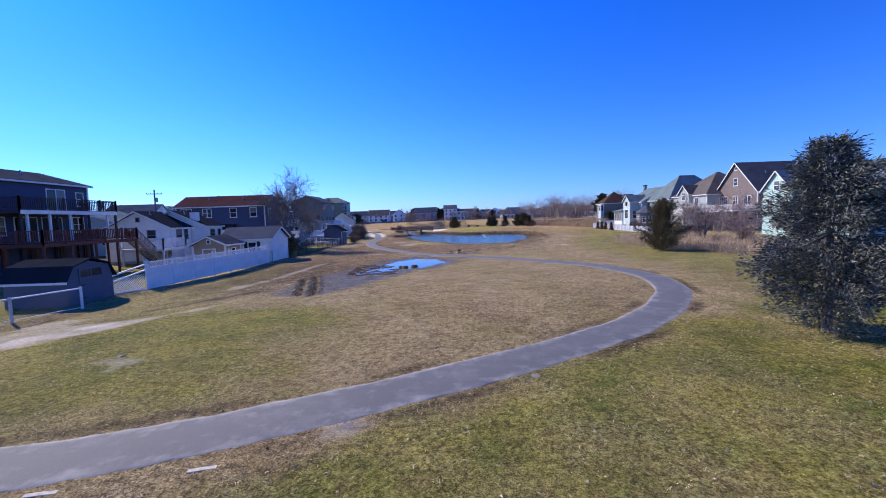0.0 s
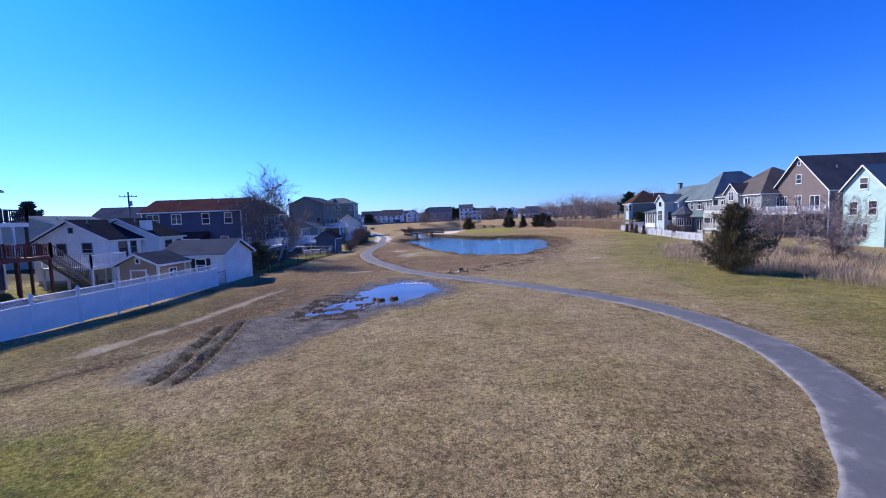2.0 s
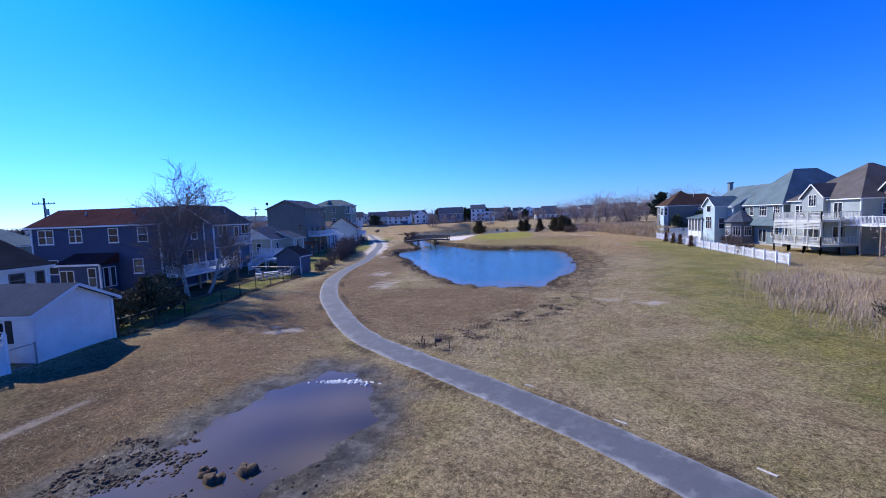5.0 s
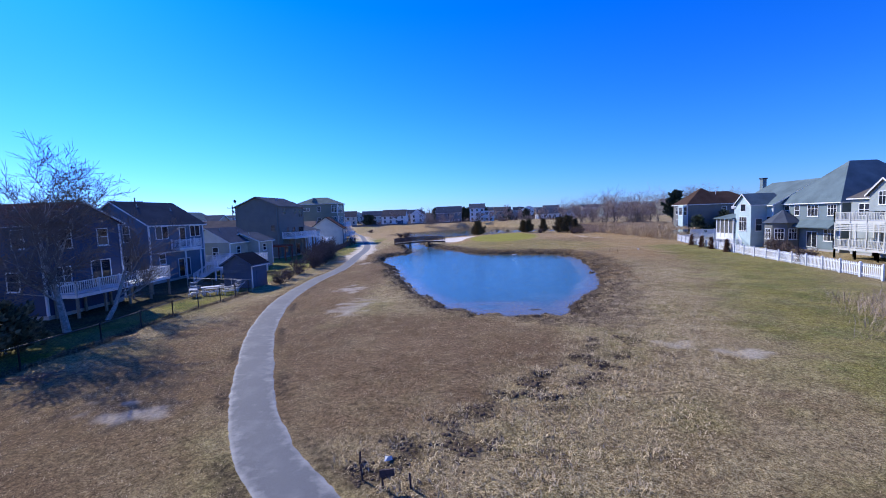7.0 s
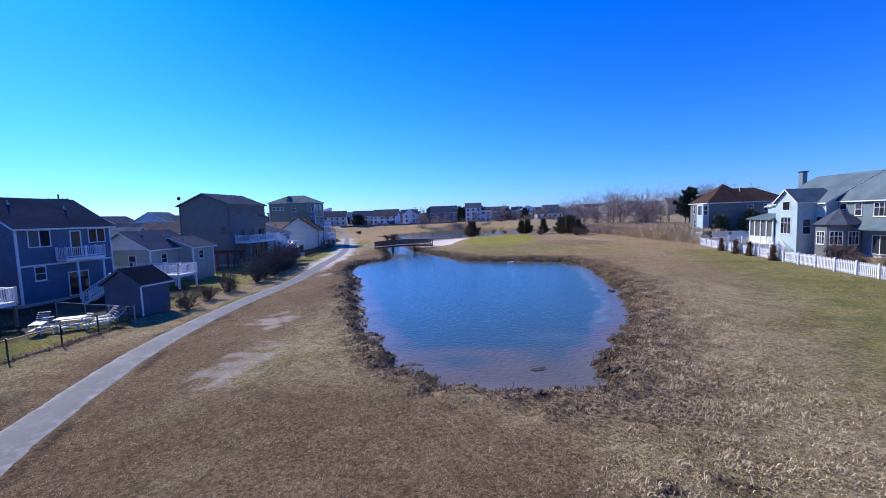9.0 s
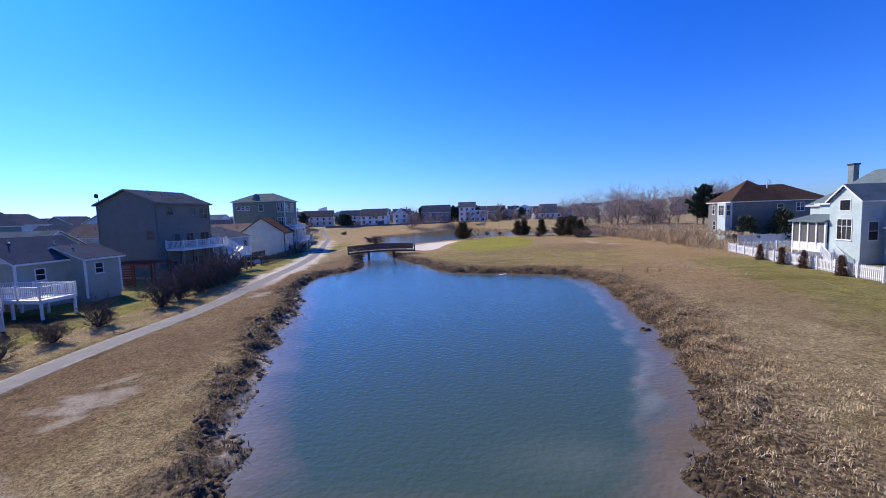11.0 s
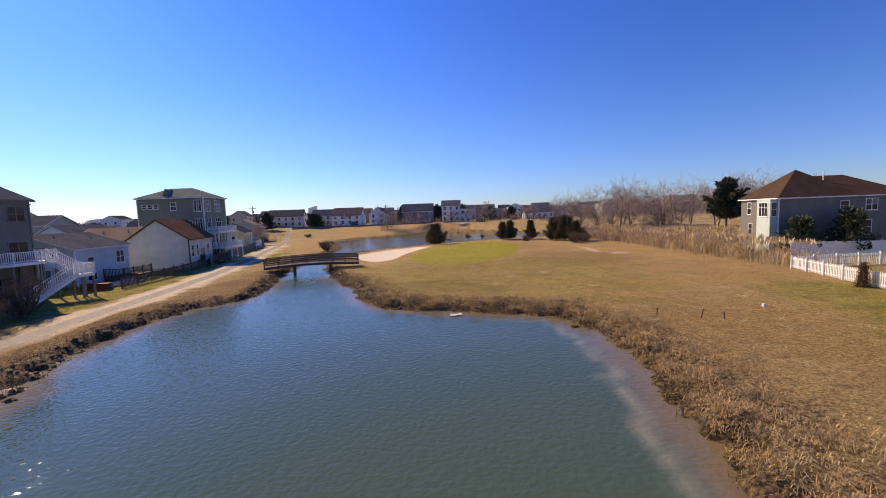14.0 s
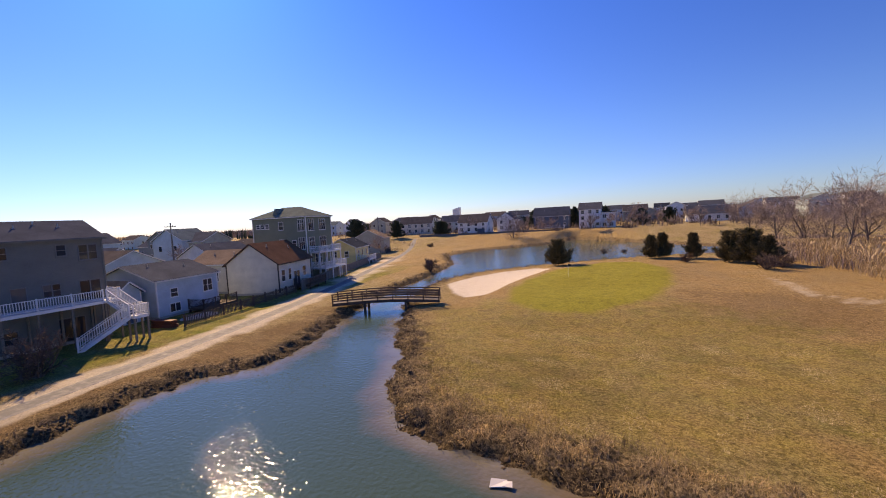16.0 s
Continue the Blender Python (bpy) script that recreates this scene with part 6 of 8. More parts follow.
def sprays(pts, ways, size, slim):
    """Little flat diamonds of needles at the points, roughly along the ways."""
    n = len(pts)
    w = ways + RNG.normal(0, 0.35, (n, 3))
    w /= np.linalg.norm(w, axis=1, keepdims=True)
    s = np.cross(w, RNG.normal(0, 1, (n, 3)))
    s /= np.linalg.norm(s, axis=1, keepdims=True) + 1e-9
    l_ = RNG.uniform(size[0], size[1], n)[:, None]
    co = np.stack([pts, pts + w * l_ * 0.45 + s * l_ * slim, pts + w * l_, pts + w * l_ * 0.45 - s * l_ * slim], 1).reshape(-1, 3)
    return co, np.arange(n * 4).reshape(-1, 4)


def conifer(name, x, y, high, rad, label, needles, kind_="spruce", group="evergreens", clear=0.35, seed=1, size=(0.16, 0.34), dense=1.0, z=0.0, shape_pow=0.75, slim=0.24, tiers=1.0):
    """Whorls of limbs round a trunk, each set with needle sprays, with gaps between the limbs."""
    rng = random.Random(seed)
    ob = thing(name, pose(x, y, z), label, "tree", group)
    wood, pts, ways = Shape(), [], []
    wood.tube((0, 0, -0.1), (0, 0, high * 0.55), high * 0.022, high * 0.014, 8).tube((0, 0, high * 0.55), (0, 0, high * 0.99), high * 0.014, 0.012, 6)
    zz = clear
    while zz < high * 0.985:
        f = 1 - (zz - clear) / (high - clear)
        reach0 = rad * (((f / 0.62) ** 0.8 if f < 0.62 else 1 - 0.45 * (f - 0.62) / 0.38) if shape_pow is None else f ** shape_pow) if kind_ == "spruce" else rad * min(1.0, (f * 1.25) ** 0.75) * (0.8 + 0.2 * math.sin(zz * 2.1))
        n = rng.choice((5, 6, 7)) if kind_ == "spruce" else rng.choice((6, 7, 8))
        a0 = rng.random() * math.tau
        for i in range(n):
            a = a0 + math.tau * i / n + rng.gauss(0, 0.25)
            reach = reach0 * (rng.uniform(0.55, 1.12) if kind_ == "spruce" else rng.uniform(0.4, 1.25)) + 0.1
            rise = (0.10 if kind_ == "spruce" else 0.75 - 0.65 * max(0.0, f - 0.45)) * reach * rng.uniform(0.5, 1.5) - (0.22 * reach if kind_ == "spruce" and f > 0.5 else 0)
            tip = Vector((math.cos(a) * reach, math.sin(a) * reach, zz + rise))
            root = Vector((0, 0, zz))
            midp = root.lerp(tip, 0.55) + Vector((0, 0, -0.10 * reach if kind_ == "spruce" else 0.0))
            wood.tube(root, midp, 0.012 + 0.012 * reach, 0.010 + 0.006 * reach, 4, caps=False).tube(midp, tip, 0.010 + 0.006 * reach, 0.006, 3, caps=False)
            k = max(6, int(reach * 26 * dense * (1 - (0.65 * max(0.0, f - 0.7) / 0.3 if shape_pow is None else 0))))
            for j in range(k):
                t = 0.18 + 0.82 * (j + rng.random()) / k
                c = root.lerp(midp, t / 0.55) if t < 0.55 else midp.lerp(tip, (t - 0.55) / 0.45)
                side = 0.26 * reach * (1.05 - t) + 0.05
                off = Vector((-math.sin(a), math.cos(a), 0)) * rng.gauss(0, side) + Vector((math.cos(a), math.sin(a), 0)) * rng.gauss(0, 0.08) + Vector((0, 0, rng.gauss(0.0, 0.06 + 0.05 * reach)))
                for _ in range(3):
                    q = c + off + Vector((rng.gauss(0, 0.05), rng.gauss(0, 0.05), rng.gauss(0, 0.04)))
                    pts.append(tuple(q))
                    ways.append((math.cos(a) + off.x * 1.6, math.sin(a) + off.y * 1.6, rng.gauss(0.15 if kind_ == "spruce" else 0.9, 0.4)))
        zz += (0.17 + 0.10 * f) * (high / 6.0) ** 0.5 * tiers
    part("trunk", wood, BARK, ob)
    co, f_ = sprays(np.array(pts), np.array(ways), size, slim)
    part("crown", quick_mesh("crown", co, f_, needles), None, ob)
    return ob


conifer("blue_spruce", 12.15, 12.5, 6.15, 2.5, "tall blue-green spruce with drooping lower limbs", SPRUCE, seed=5, size=(0.08, 0.19), dense=5.0, clear=0.45, shape_pow=None, slim=0.11, tiers=1.15)
conifer("juniper", 22.5, 41.0, 5.2, 2.25, "dark green wild juniper at the reed edge", CEDAR, "cedar", seed=4, size=(0.08, 0.2), clear=0.05, dense=2.6, slim=0.12)
for i, (x_, y_, h_, r_) in enumerate(((4.8, 166.0, 4.2, 2.4), (20.6, 176.5, 4.0, 1.5), (22.6, 177.5, 4.3, 1.6), (27.4, 176.0, 4.2, 1.5), (31.6, 170.0, 4.8, 2.0), (33.8, 168.2, 5.2, 2.4), (35.6, 166.0, 4.0, 1.8))):
    conifer("red_cedar", x_, y_, h_, r_, "dark red cedar beside the far pond", CEDAR, "cedar", "cedars by the green", 0.05, 20 + i, (0.2, 0.55), 0.8, z=0.15, slim=0.12)
conifer("pine", 63.5, 160, 11.6, 3.4, "tall green pine among bare trees", PINE, "cedar", "evergreens", 4.0, 31, (0.4, 0.9), 0.5)
conifer("evergreen_shrub", 54.4, 130.6, 4.6, 2.2, "dark evergreen shrub beside a grey house", PINE, "cedar", "evergreens", 0.2, 32, (0.25, 0.5), 0.4)
conifer("evergreen_shrub", 59.5, 129.8, 5.6, 2.4, "dark evergreen shrub against a grey wall", PINE, "cedar", "evergreens", 0.2, 33, (0.25, 0.5), 0.4)
for i, (x_, y_) in enumerate(((42.3, 109.5), (41.7, 105.2), (41.2, 101.6), (40.6, 96.6))):
    conifer("arborvitae", x_, y_, 1.95, 0.36, "narrow pointed arborvitae browned by winter", DRY_CEDAR, "spruce", "arborvitae row", 0.05, 40 + i, (0.05, 0.11), 3.0, shape_pow=0.85)
for i, (x_, y_, h_) in enumerate(((-20.6, 48.6, 2.4), (-20.2, 51.6, 2.8), (-21.4, 54.2, 2.6))):
    conifer("yard_shrub", x_, y_, h_, 1.5, "dark overgrown shrub behind a chain-link fence", CEDAR, "cedar", "yard shrubs", 0.1, 50 + i, (0.18, 0.4), 0.6)
for i, (x_, y_, h_, r_) in enumerate(((-53, 92, 5, 2.6), (-92, 210, 7, 3.5), (-88, 236, 8, 3.6), (-100, 250, 9, 4), (-70, 238, 7.0, 3.2), (-52, 243, 6.0, 3.8), (10, 282, 9.0, 3.5), (-3, 285, 9.5, 3.5), (-48, 32, 7, 3), (-20.5, 283, 9.5, 3.0), (24, 276, 7.0, 3.0), (36, 292, 7, 3.4), (-70, 128, 5, 2.6), (-78, 164, 6, 2.8), (-94, 186, 7, 3.2), (58, 300, 6, 3), (0.0, 283, 9.0, 3.0), (-81, 83, 10.6, 3.2))):
    conifer("yard_evergreen", x_, y_, h_, r_, "dark evergreen tree among distant houses", PINE, "cedar", "evergreens", 0.6, 60 + i, (0.3, 0.7), 0.5, z=2.4 if y_ > 235 else 0.0)

bare_tree("bare_tree", -22.3, 58.3, 11.0, "large bare shade tree with pale limbs in a back yard", 3, BARK_PALE, BARK, depth=5, forks=(2, 2, 2, 2, 1), bare=1, girth=0.02, up=0.10, bend=0.11, thin=0.016, splay=0.95)
bare_tree("bare_tree", -22.4, 61.2, 8.4, "leaning bare tree with pale bark in a back yard", 8, BARK_PALE, BARK, depth=4, forks=(2, 2, 2, 2), girth=0.02, lean=(0.2, 0.6), up=0.10, bend=0.10, thin=0.012, splay=0.7)
bare_tree("bare_tree", 33.5, 45.0, 6.0, "bare multi-stemmed tree rising from dry reeds", 12, depth=4, stems=3, girth=0.014, forks=(1, 2, 2, 2), thin=0.014)
bare_tree("bare_tree", 34.5, 53.0, 6.6, "bare multi-stemmed tree rising from dry reeds", 13, depth=4, stems=3, girth=0.014, forks=(1, 2, 2, 2), thin=0.014)
bare_tree("bare_tree", 32.0, 35.0, 5.6, "bare multi-stemmed tree rising from dry reeds", 14, depth=4, stems=3, girth=0.014, forks=(1, 2, 2, 2), thin=0.014)
grove = [bare_tree("bare_tree", *p_, "bare winter tree in the thicket behind the reeds", 70 + i, depth=4, forks=(2, 2, 2, 1) if s_ == 1 else (1, 2, 1, 2), girth=0.013, stems=s_, thin=0.022, up=0.08) for i, (p_, s_) in enumerate((((47, 171, 16.5), 1), ((52, 178, 15.5), 1), ((57, 172, 14), 3)))]
scrub = [bare_tree("bare_tree", *p_, "bare winter tree among distant houses", 170 + i, depth=3, forks=(2, 2, 2), girth=0.014, thin=0.05, up=0.08, split=2, splay=0.9) for i, p_ in enumerate(((-70, 112, 8.5), (-14, 262, 9.0), (36, 268, 8.0)))]
rnd = random.Random(9)
for x_, y_ in ((49, 182), (55, 186), (60, 181), (62, 174), (66, 178), (68, 171), (44, 190), (50, 196), (58, 198), (66, 192), (74, 180), (76, 170), (72, 162), (80, 176), (43, 204), (50, 212), (60, 214), (84, 168)):
    copy_thing(rnd.choice(grove), pose(x_, y_, 0, 0, 0, rnd.uniform(0, 360)) @ Matrix.Diagonal((*[rnd.uniform(0.75, 1.1)] * 3, 1)))
TOWN_TREES = [(-58, 134), (-50, 76), (-88, 160), (-56, 118), (-62, 132), (-52, 168), (-66, 184), (-76, 150), (-84, 118), (-74, 100), (-98, 140), (-110, 176), (-90, 196), (-46, 186), (-120, 150), (-150, 220), (-170, 260)]
SHORE_TREES = [(20, 262), (30, 275), (52, 262), (64, 280), (-40, 285), (-55, 255), (-38, 247), (-24, 262), (-10, 258), (12, 252), (24, 258), (40, 262), (-52, 250), (-72, 232), (6, 246), (40, 246), (50, 250), (58, 256), (64, 262), (72, 270)]
for x_, y_ in TOWN_TREES + SHORE_TREES + [(rnd.uniform(-150, 190), rnd.uniform(280, 350)) for _ in range(38)]:
    k_ = rnd.uniform(0.7, 1.1)
    copy_thing(rnd.choice(scrub), pose(x_, y_, 2.9 if y_ > 245 else (0.6 if y_ > 190 else 0), 0, 0, rnd.uniform(0, 360)) @ Matrix.Diagonal((k_, k_, k_, 1)))

copy_thing(grove[2], pose(-18.8, 230, 0.4, 0, 0, 40) @ Matrix.Diagonal((0.85, 0.85, 0.85, 1)))
hedge = [bare_tree("pruned_shrub", -16.9, 75.9, 1.9, "leafless pruned shrub beside the cart path", 90, TWIG_RED, TWIG_RED, 3, (1, 2, 2), 6, girth=0.034, group="shrubs along the cart path", category="shrub", spread=0.5, split=2, thin=0.012),
         bare_tree("pruned_shrub", -17.6, 79.4, 1.8, "leafless pruned shrub beside the cart path", 91, TWIG_RED, TWIG_RED, 3, (1, 2, 2), 6, girth=0.034, group="shrubs along the cart path", category="shrub", spread=0.6, split=2, thin=0.012)]
for x_, y_, k_ in ((-18.0, 82.8, 0.9), (-18.6, 88.9, 1.25), (-19.3, 91.9, 1.4), (-19.9, 95.4, 1.5), (-20.3, 97.3, 1.5), (-20.6, 99.2, 1.55), (-20.9, 101.0, 1.5), (-22.0, 104.7, 1.45)):
    copy_thing(rnd.choice(hedge), pose(x_, y_, 0, 0, 0, rnd.uniform(0, 360)) @ Matrix.Diagonal((k_ * 1.15, k_ * 1.15, k_ * 1.5, 1)))
for x_, y_, k_ in ((-17.2, 158.0, 1.6), (-20.5, 165.0, 1.3), (12, 186, 0.9), (16, 186.5, 0.8), (-52, 200, 1.4), (-60, 208, 1.5), (-44, 215, 1.4), (25.5, 170.0, 1.2), (34.0, 160.5, 1.7), (36.5, 163.0, 1.6)):
    o_ = copy_thing(rnd.choice(hedge), pose(x_, y_, 0, 0, 0, rnd.uniform(0, 360)) @ Matrix.Diagonal((k_, k_, k_ * 0.9, 1)))
    tagged(o_, "leafless wild shrub near the water", "shrub", "wild shrubs")

for x_, y_, k_ in ((44.8, 92.9, 1.5), (39.9, 81.6, 1.3), (41.6, 87.6, 1.1)):
    tagged(copy_thing(hedge[1], pose(x_, y_, 0, 0, 0, 60 * x_) @ Matrix.Diagonal((k_, k_, k_ * 1.2, 1))), "leafless purplish shrub beside the picket fence", "shrub", "garden shrubs")

REEDS_SOUTH = [(26.0, 14), (25.2, 26), (24.8, 34), (23.4, 40), (22.7, 46), (22.9, 52), (24.3, 58.0), (26.3, 62.5), (29.0, 64.5), (35.0, 65.5), (37.0, 58), (38.5, 40), (40, 14)]
REEDS_NORTH = [(45.8, 121.2), (43.8, 126), (42.9, 133), (42.6, 148), (41.8, 166), (40.5, 186), (62, 186), (70, 152), (52.5, 144), (51.6, 130), (51, 122)]


def within(pts, soft):
    return lambda x, y: np.clip((-shore_dist(x, y, pts) + 1.1 * wobble(x, y, 3, 1)) / soft + 0.15, 0, 1) * np.clip(0.5 + 0.6 * wobble(x, y, 3.2, 2), 0.08, 1)


p_ = sown(19000, 21, 40, 14, 72, within(REEDS_SOUTH, 2.6))
stuff("dry_reeds", blades(p_, 6, (0.3, 1.5), 0.012, 1.9, 0.35), REED, "dense tangle of dry grey-tan reeds and brush", "reeds")
p_ = sown(3600, 21, 40, 14, 72, within(REEDS_SOUTH, 1.6))
stuff("brambles", blades(p_, 9, (0.4, 1.5), 0.02, 1.4, 0.4), TWIG, "tangled leafless brambles among the reeds", "brambles")
p_ = sown(34000, 40, 71, 121, 186, within(REEDS_NORTH, 3.0))
stuff("tall_dry_reeds", blades(p_, 3, (1.0, 2.7), 0.03, 1.1, 0.35), REED, "tall golden reed bed with feathery plumes", "reeds")
tops = p_[RNG.random(len(p_)) < 0.6] + np.array([0, 0, 2.2])
stuff("reed_plumes", blades(tops, 3, (0.35, 0.7), 0.09, 0.7, 0.15), REED, "feathery tan reed plumes", "reeds")
p_ = sown(800, 40, 66, 160, 215, lambda x, y: 0.9 + 0 * x)
stuff("thicket", blades(p_, 14, (0.8, 2.8), 0.05, 0.9, 0.6), TWIG, "grey-brown leafless undergrowth below the trees", "undergrowth")
p_ = sown(1600, -150, 200, 250, 420, lambda x, y: 0.5 + 0.5 * wobble(x, y, 18, 1))
stuff("distant_brush", blades(p_, 14, (1.0, 4.0), 0.14, 0.8, 1.0), TWIG, "leafless brush and hedges among the distant houses", "undergrowth")

p_ = sown(1100, -170, -50, 62, 255, lambda x, y: 0.45 + 0.5 * wobble(x, y, 14, 2))
stuff("yard_brush", blades(p_, 16, (0.5, 2.6), 0.07, 0.9, 0.9), TWIG_RED, "leafless hedges and brush between the yards", "undergrowth")
p_ = sown(5200, -520, 520, 330, 640, lambda x, y: 0.55 + 0.45 * wobble(x, y, 60, 1))
stuff("far_woods", blades(p_, 12, (3.0, 9.0), 0.5, 0.7, 2.2), TWIG, "leafless grey-brown woods along the horizon", "woods")
p_ = sown(900, -420, 420, 300, 600, lambda x, y: 0.5 + 0.5 * wobble(x, y, 40, 2))
stuff("far_evergreens", blades(p_, 26, (3.0, 9.5), 0.8, 0.6, 1.4), PINE, "dark evergreen trees along the horizon", "woods")
p_ = sown(420, -75, 70, 243, 300, lambda x, y: np.clip(0.2 + 0.9 * wobble(x, y, 9, 3), 0, 1))
stuff("far_hedges", blades(p_, 18, (0.8, 3.2), 0.12, 0.8, 0.8), TWIG_RED, "leafless hedges between the houses across the pond", "undergrowth")
p_ = sown(1500, -18.8, -16.8, 46, 72, lambda x, y: (seg_dist(x, y, YARD_LINE, False) < 0.3) * np.clip(0.5 + 0.6 * wobble(x, y, 1.6, 2), 0, 1))
stuff("fence_weeds", blades(p_, 10, (0.1, 0.4), 0.02, 1.3, 0.14), STRAW_DARK, "dark dead weeds along the chain-link fence", "weeds")
bank_of = lambda x, y: zones(x, y)[5]
p_ = sown(110000, -20, 26, 43, 132, lambda x, y: bank_of(x, y) * (pond_shore(x, y) > 0.5) * (0.42 + 0.6 * wobble(x, y, 1.4, 4)))
stuff("bank_grass", blades(p_, 5, (0.04, 0.15), 0.014, 1.5, 0.10), LITTER, "matted straw-coloured grass along the pond bank", "grass")
p_ = sown(42000, -4, 26, 88, 124, lambda x, y: (pond_shore(x, y) > 0.55) * (1 - smooth(pond_shore(x, y), 2.0, 5.0)) * np.clip(0.5 + 0.7 * wobble(x, y, 1.5, 2), 0, 1))
stuff("flattened_straw", blades(p_, 6, (0.07, 0.24), 0.016, 1.8, 0.16), LITTER, "flattened brown and golden straw on the bank", "grass")
p_ = sown(20000, -20, 26, 58, 132, lambda x, y: bank_of(x, y) * (pond_shore(x, y) > 0.0) * (pond_shore(x, y) < 1.8))
stuff("dead_bank_growth", blades(p_, 6, (0.08, 0.26), 0.03, 1.0, 0.12), STRAW_DARK, "dark dead growth at the waterline", "grass")
p_ = sown(110000, -20, 26, 58, 132, lambda x, y: (pond_shore(x, y) > -0.15) * (1 - smooth(pond_shore(x, y), 0.3, 2.0)) * (0.8 - 0.3 * smooth(y, 92, 104) * (x > -4)) * (1 - 0.85 * smooth(pond_shore(x, y), 0.35, 0.7) * (x > 4) * smooth(y, 72, 82)) * (0.55 + 0.5 * wobble(x, y, 1.7, 1)))
stuff("bank_stones", clods(p_, (0.05, 0.20), 0.6), STONE, "dark muddy stones and clods along the waterline", "stones")
tuft_keep = lambda x, y: (pond_shore(x, y) > 0.45) * (1 - smooth(pond_shore(x, y), 1.8, 4.2)) * smooth(x, 2, 6) * np.clip(0.45 + 0.9 * wobble(x, y, 1.8, 3), 0, 1)
p_ = sown(9000, 2, 28, 74, 126, tuft_keep)
stuff("bank_tussocks", blades(p_, 26, (0.16, 0.46), 0.014, 2.1, 0.20), LITTER, "tangled straw-coloured tussocks on the pond bank", "grass")
p_ = sown(5200, 2, 28, 74, 126, tuft_keep)
stuff("golden_tussocks", blades(p_, 24, (0.14, 0.40), 0.015, 2.3, 0.20), GOLD, "matted golden tussocks on the pond bank", "grass")
p_ = sown(7000, 2, 28, 74, 126, tuft_keep)
stuff("dead_tussocks", blades(p_, 22, (0.10, 0.32), 0.015, 1.6, 0.16), STRAW_DARK, "dark dead tussocks among paler grass", "grass")
p_ = sown(16000, -32, 42, 130, 245, lambda x, y: (np.abs(pond_shore(x, y) - 0.7) < 0.9) * 0.9)
stuff("far_bank_growth", blades(p_, 6, (0.2, 0.6), 0.05, 1.0, 0.25), STRAW_DARK, "dark grass fringe of the far pond", "grass")


def cover(x, y, which):
    return zones(x, y)[which] * off_path(x, y) * (pond_shore(x, y) > 0.6) * (puddle_shore(x, y) > 0.3)


p_ = sown(15000, -2, 24, 43, 90, lambda x, y: (seg_dist(x, y, ROUGH, False) < 3.4 + 1.2 * wobble(x, y, 3, 2)) * off_path(x, y, 1.3) * (pond_shore(x, y) > 0.8) * (0.5 + 0.5 * wobble(x, y, 1.6, 1)))
stuff("rough_grass", blades(p_, 6, (0.06, 0.18), 0.02, 1.5, 0.12), STRAW, "shaggy tufts of pale dry rough grass", "grass")
p_ = sown(120000, -12, 24, 2, 62, lambda x, y: np.clip(0.35 + 0.9 * wobble(x, y, 0.9, 2), 0.1, 1) * (1 - zones(x, y)[0]) * (1 - zones(x, y)[2]) * off_path(x, y) * (puddle_shore(x, y) > 0.5) * (pond_shore(x, y) > 0.5))
stuff("straw_turf", blades(p_, 3, (0.03, 0.085), 0.016, 1.4, 0.06), STRAW, "short straw-coloured winter turf", "grass")
p_ = sown(60000, -14, 30, 0, 70, lambda x, y: cover(x, y, 0))
stuff("olive_turf", blades(p_, 3, (0.03, 0.07), 0.014, 1.3, 0.06), TURF, "short olive winter turf", "grass")
p_ = sown(30000, 0, 44, 84, 130, lambda x, y: off_path(x, y) * (pond_shore(x, y) > 1.0) * 0.8)
stuff("golden_turf", blades(p_, 3, (0.02, 0.06), 0.02, 1.4, 0.07), GOLD, "golden-brown winter turf", "grass")
p_ = sown(16000, 0, 34, 96, 124, lambda x, y: off_path(x, y) * (pond_shore(x, y) > 1.5) * (zones(x, y)[4] < 0.2) * np.clip(1.4 * wobble(x, y, 2.6, 1) - 0.35, 0, 1))
stuff("pale_tufts", blades(p_, 5, (0.05, 0.15), 0.02, 1.8, 0.14), STRAW, "pale straw tufts in the golden turf", "grass")
p_ = sown(16000, -2, 22, 43, 78, lambda x, y: (seg_dist(x, y, ROUGH, False) < 1.0 + 0.9 * wobble(x, y, 3, 2)) * off_path(x, y, 1.3) * (pond_shore(x, y) > 0.8) * np.clip(1.2 * wobble(x, y, 1.3, 3), 0, 1))
stuff("dark_tufts", blades(p_, 6, (0.06, 0.2), 0.026, 1.8, 0.14), STRAW_DARK, "dark dead tufts in the rough", "grass")
p_ = sown(9000, -1, 13, 42, 58, lambda x, y: churned(x, y) * off_path(x, y, 1.25) * np.clip(0.3 + wobble(x, y, 1.3, 1), 0, 1))
stuff("turned_clods", clods(p_, (0.03, 0.13), 0.6), STONE, "dug-over dark clods where the rough begins", "soil")
p_ = sown(7000, -1, 21, 43, 80, lambda x, y: (1 - smooth(seg_dist(x, y, ROUGH, False) + 1.4 * wobble(x, y, 3, 2), 1.5, 4.5)) * off_path(x, y, 1.3) * (pond_shore(x, y) > 0.8) * np.clip(0.3 + wobble(x, y, 1.1, 4), 0, 1))
stuff("rough_tussocks", blades(p_, 14, (0.08, 0.24), 0.017, 1.8, 0.13), STRAW, "matted pale straw tussocks in the rough", "grass")
p_ = sown(5200, -7.5, -3.5, 29, 36, lambda x, y: (np.abs(puddle_shore(x, y)) < 1.6) * np.clip(0.4 + wobble(x, y, 0.9, 2), 0, 1))
p_[:, 2] = np.maximum(p_[:, 2], -0.125)
stuff("wet_mud_lumps", clods(p_, (0.02, 0.09)), STONE, "wet mud lumps breaking the puddle surface", "soil")
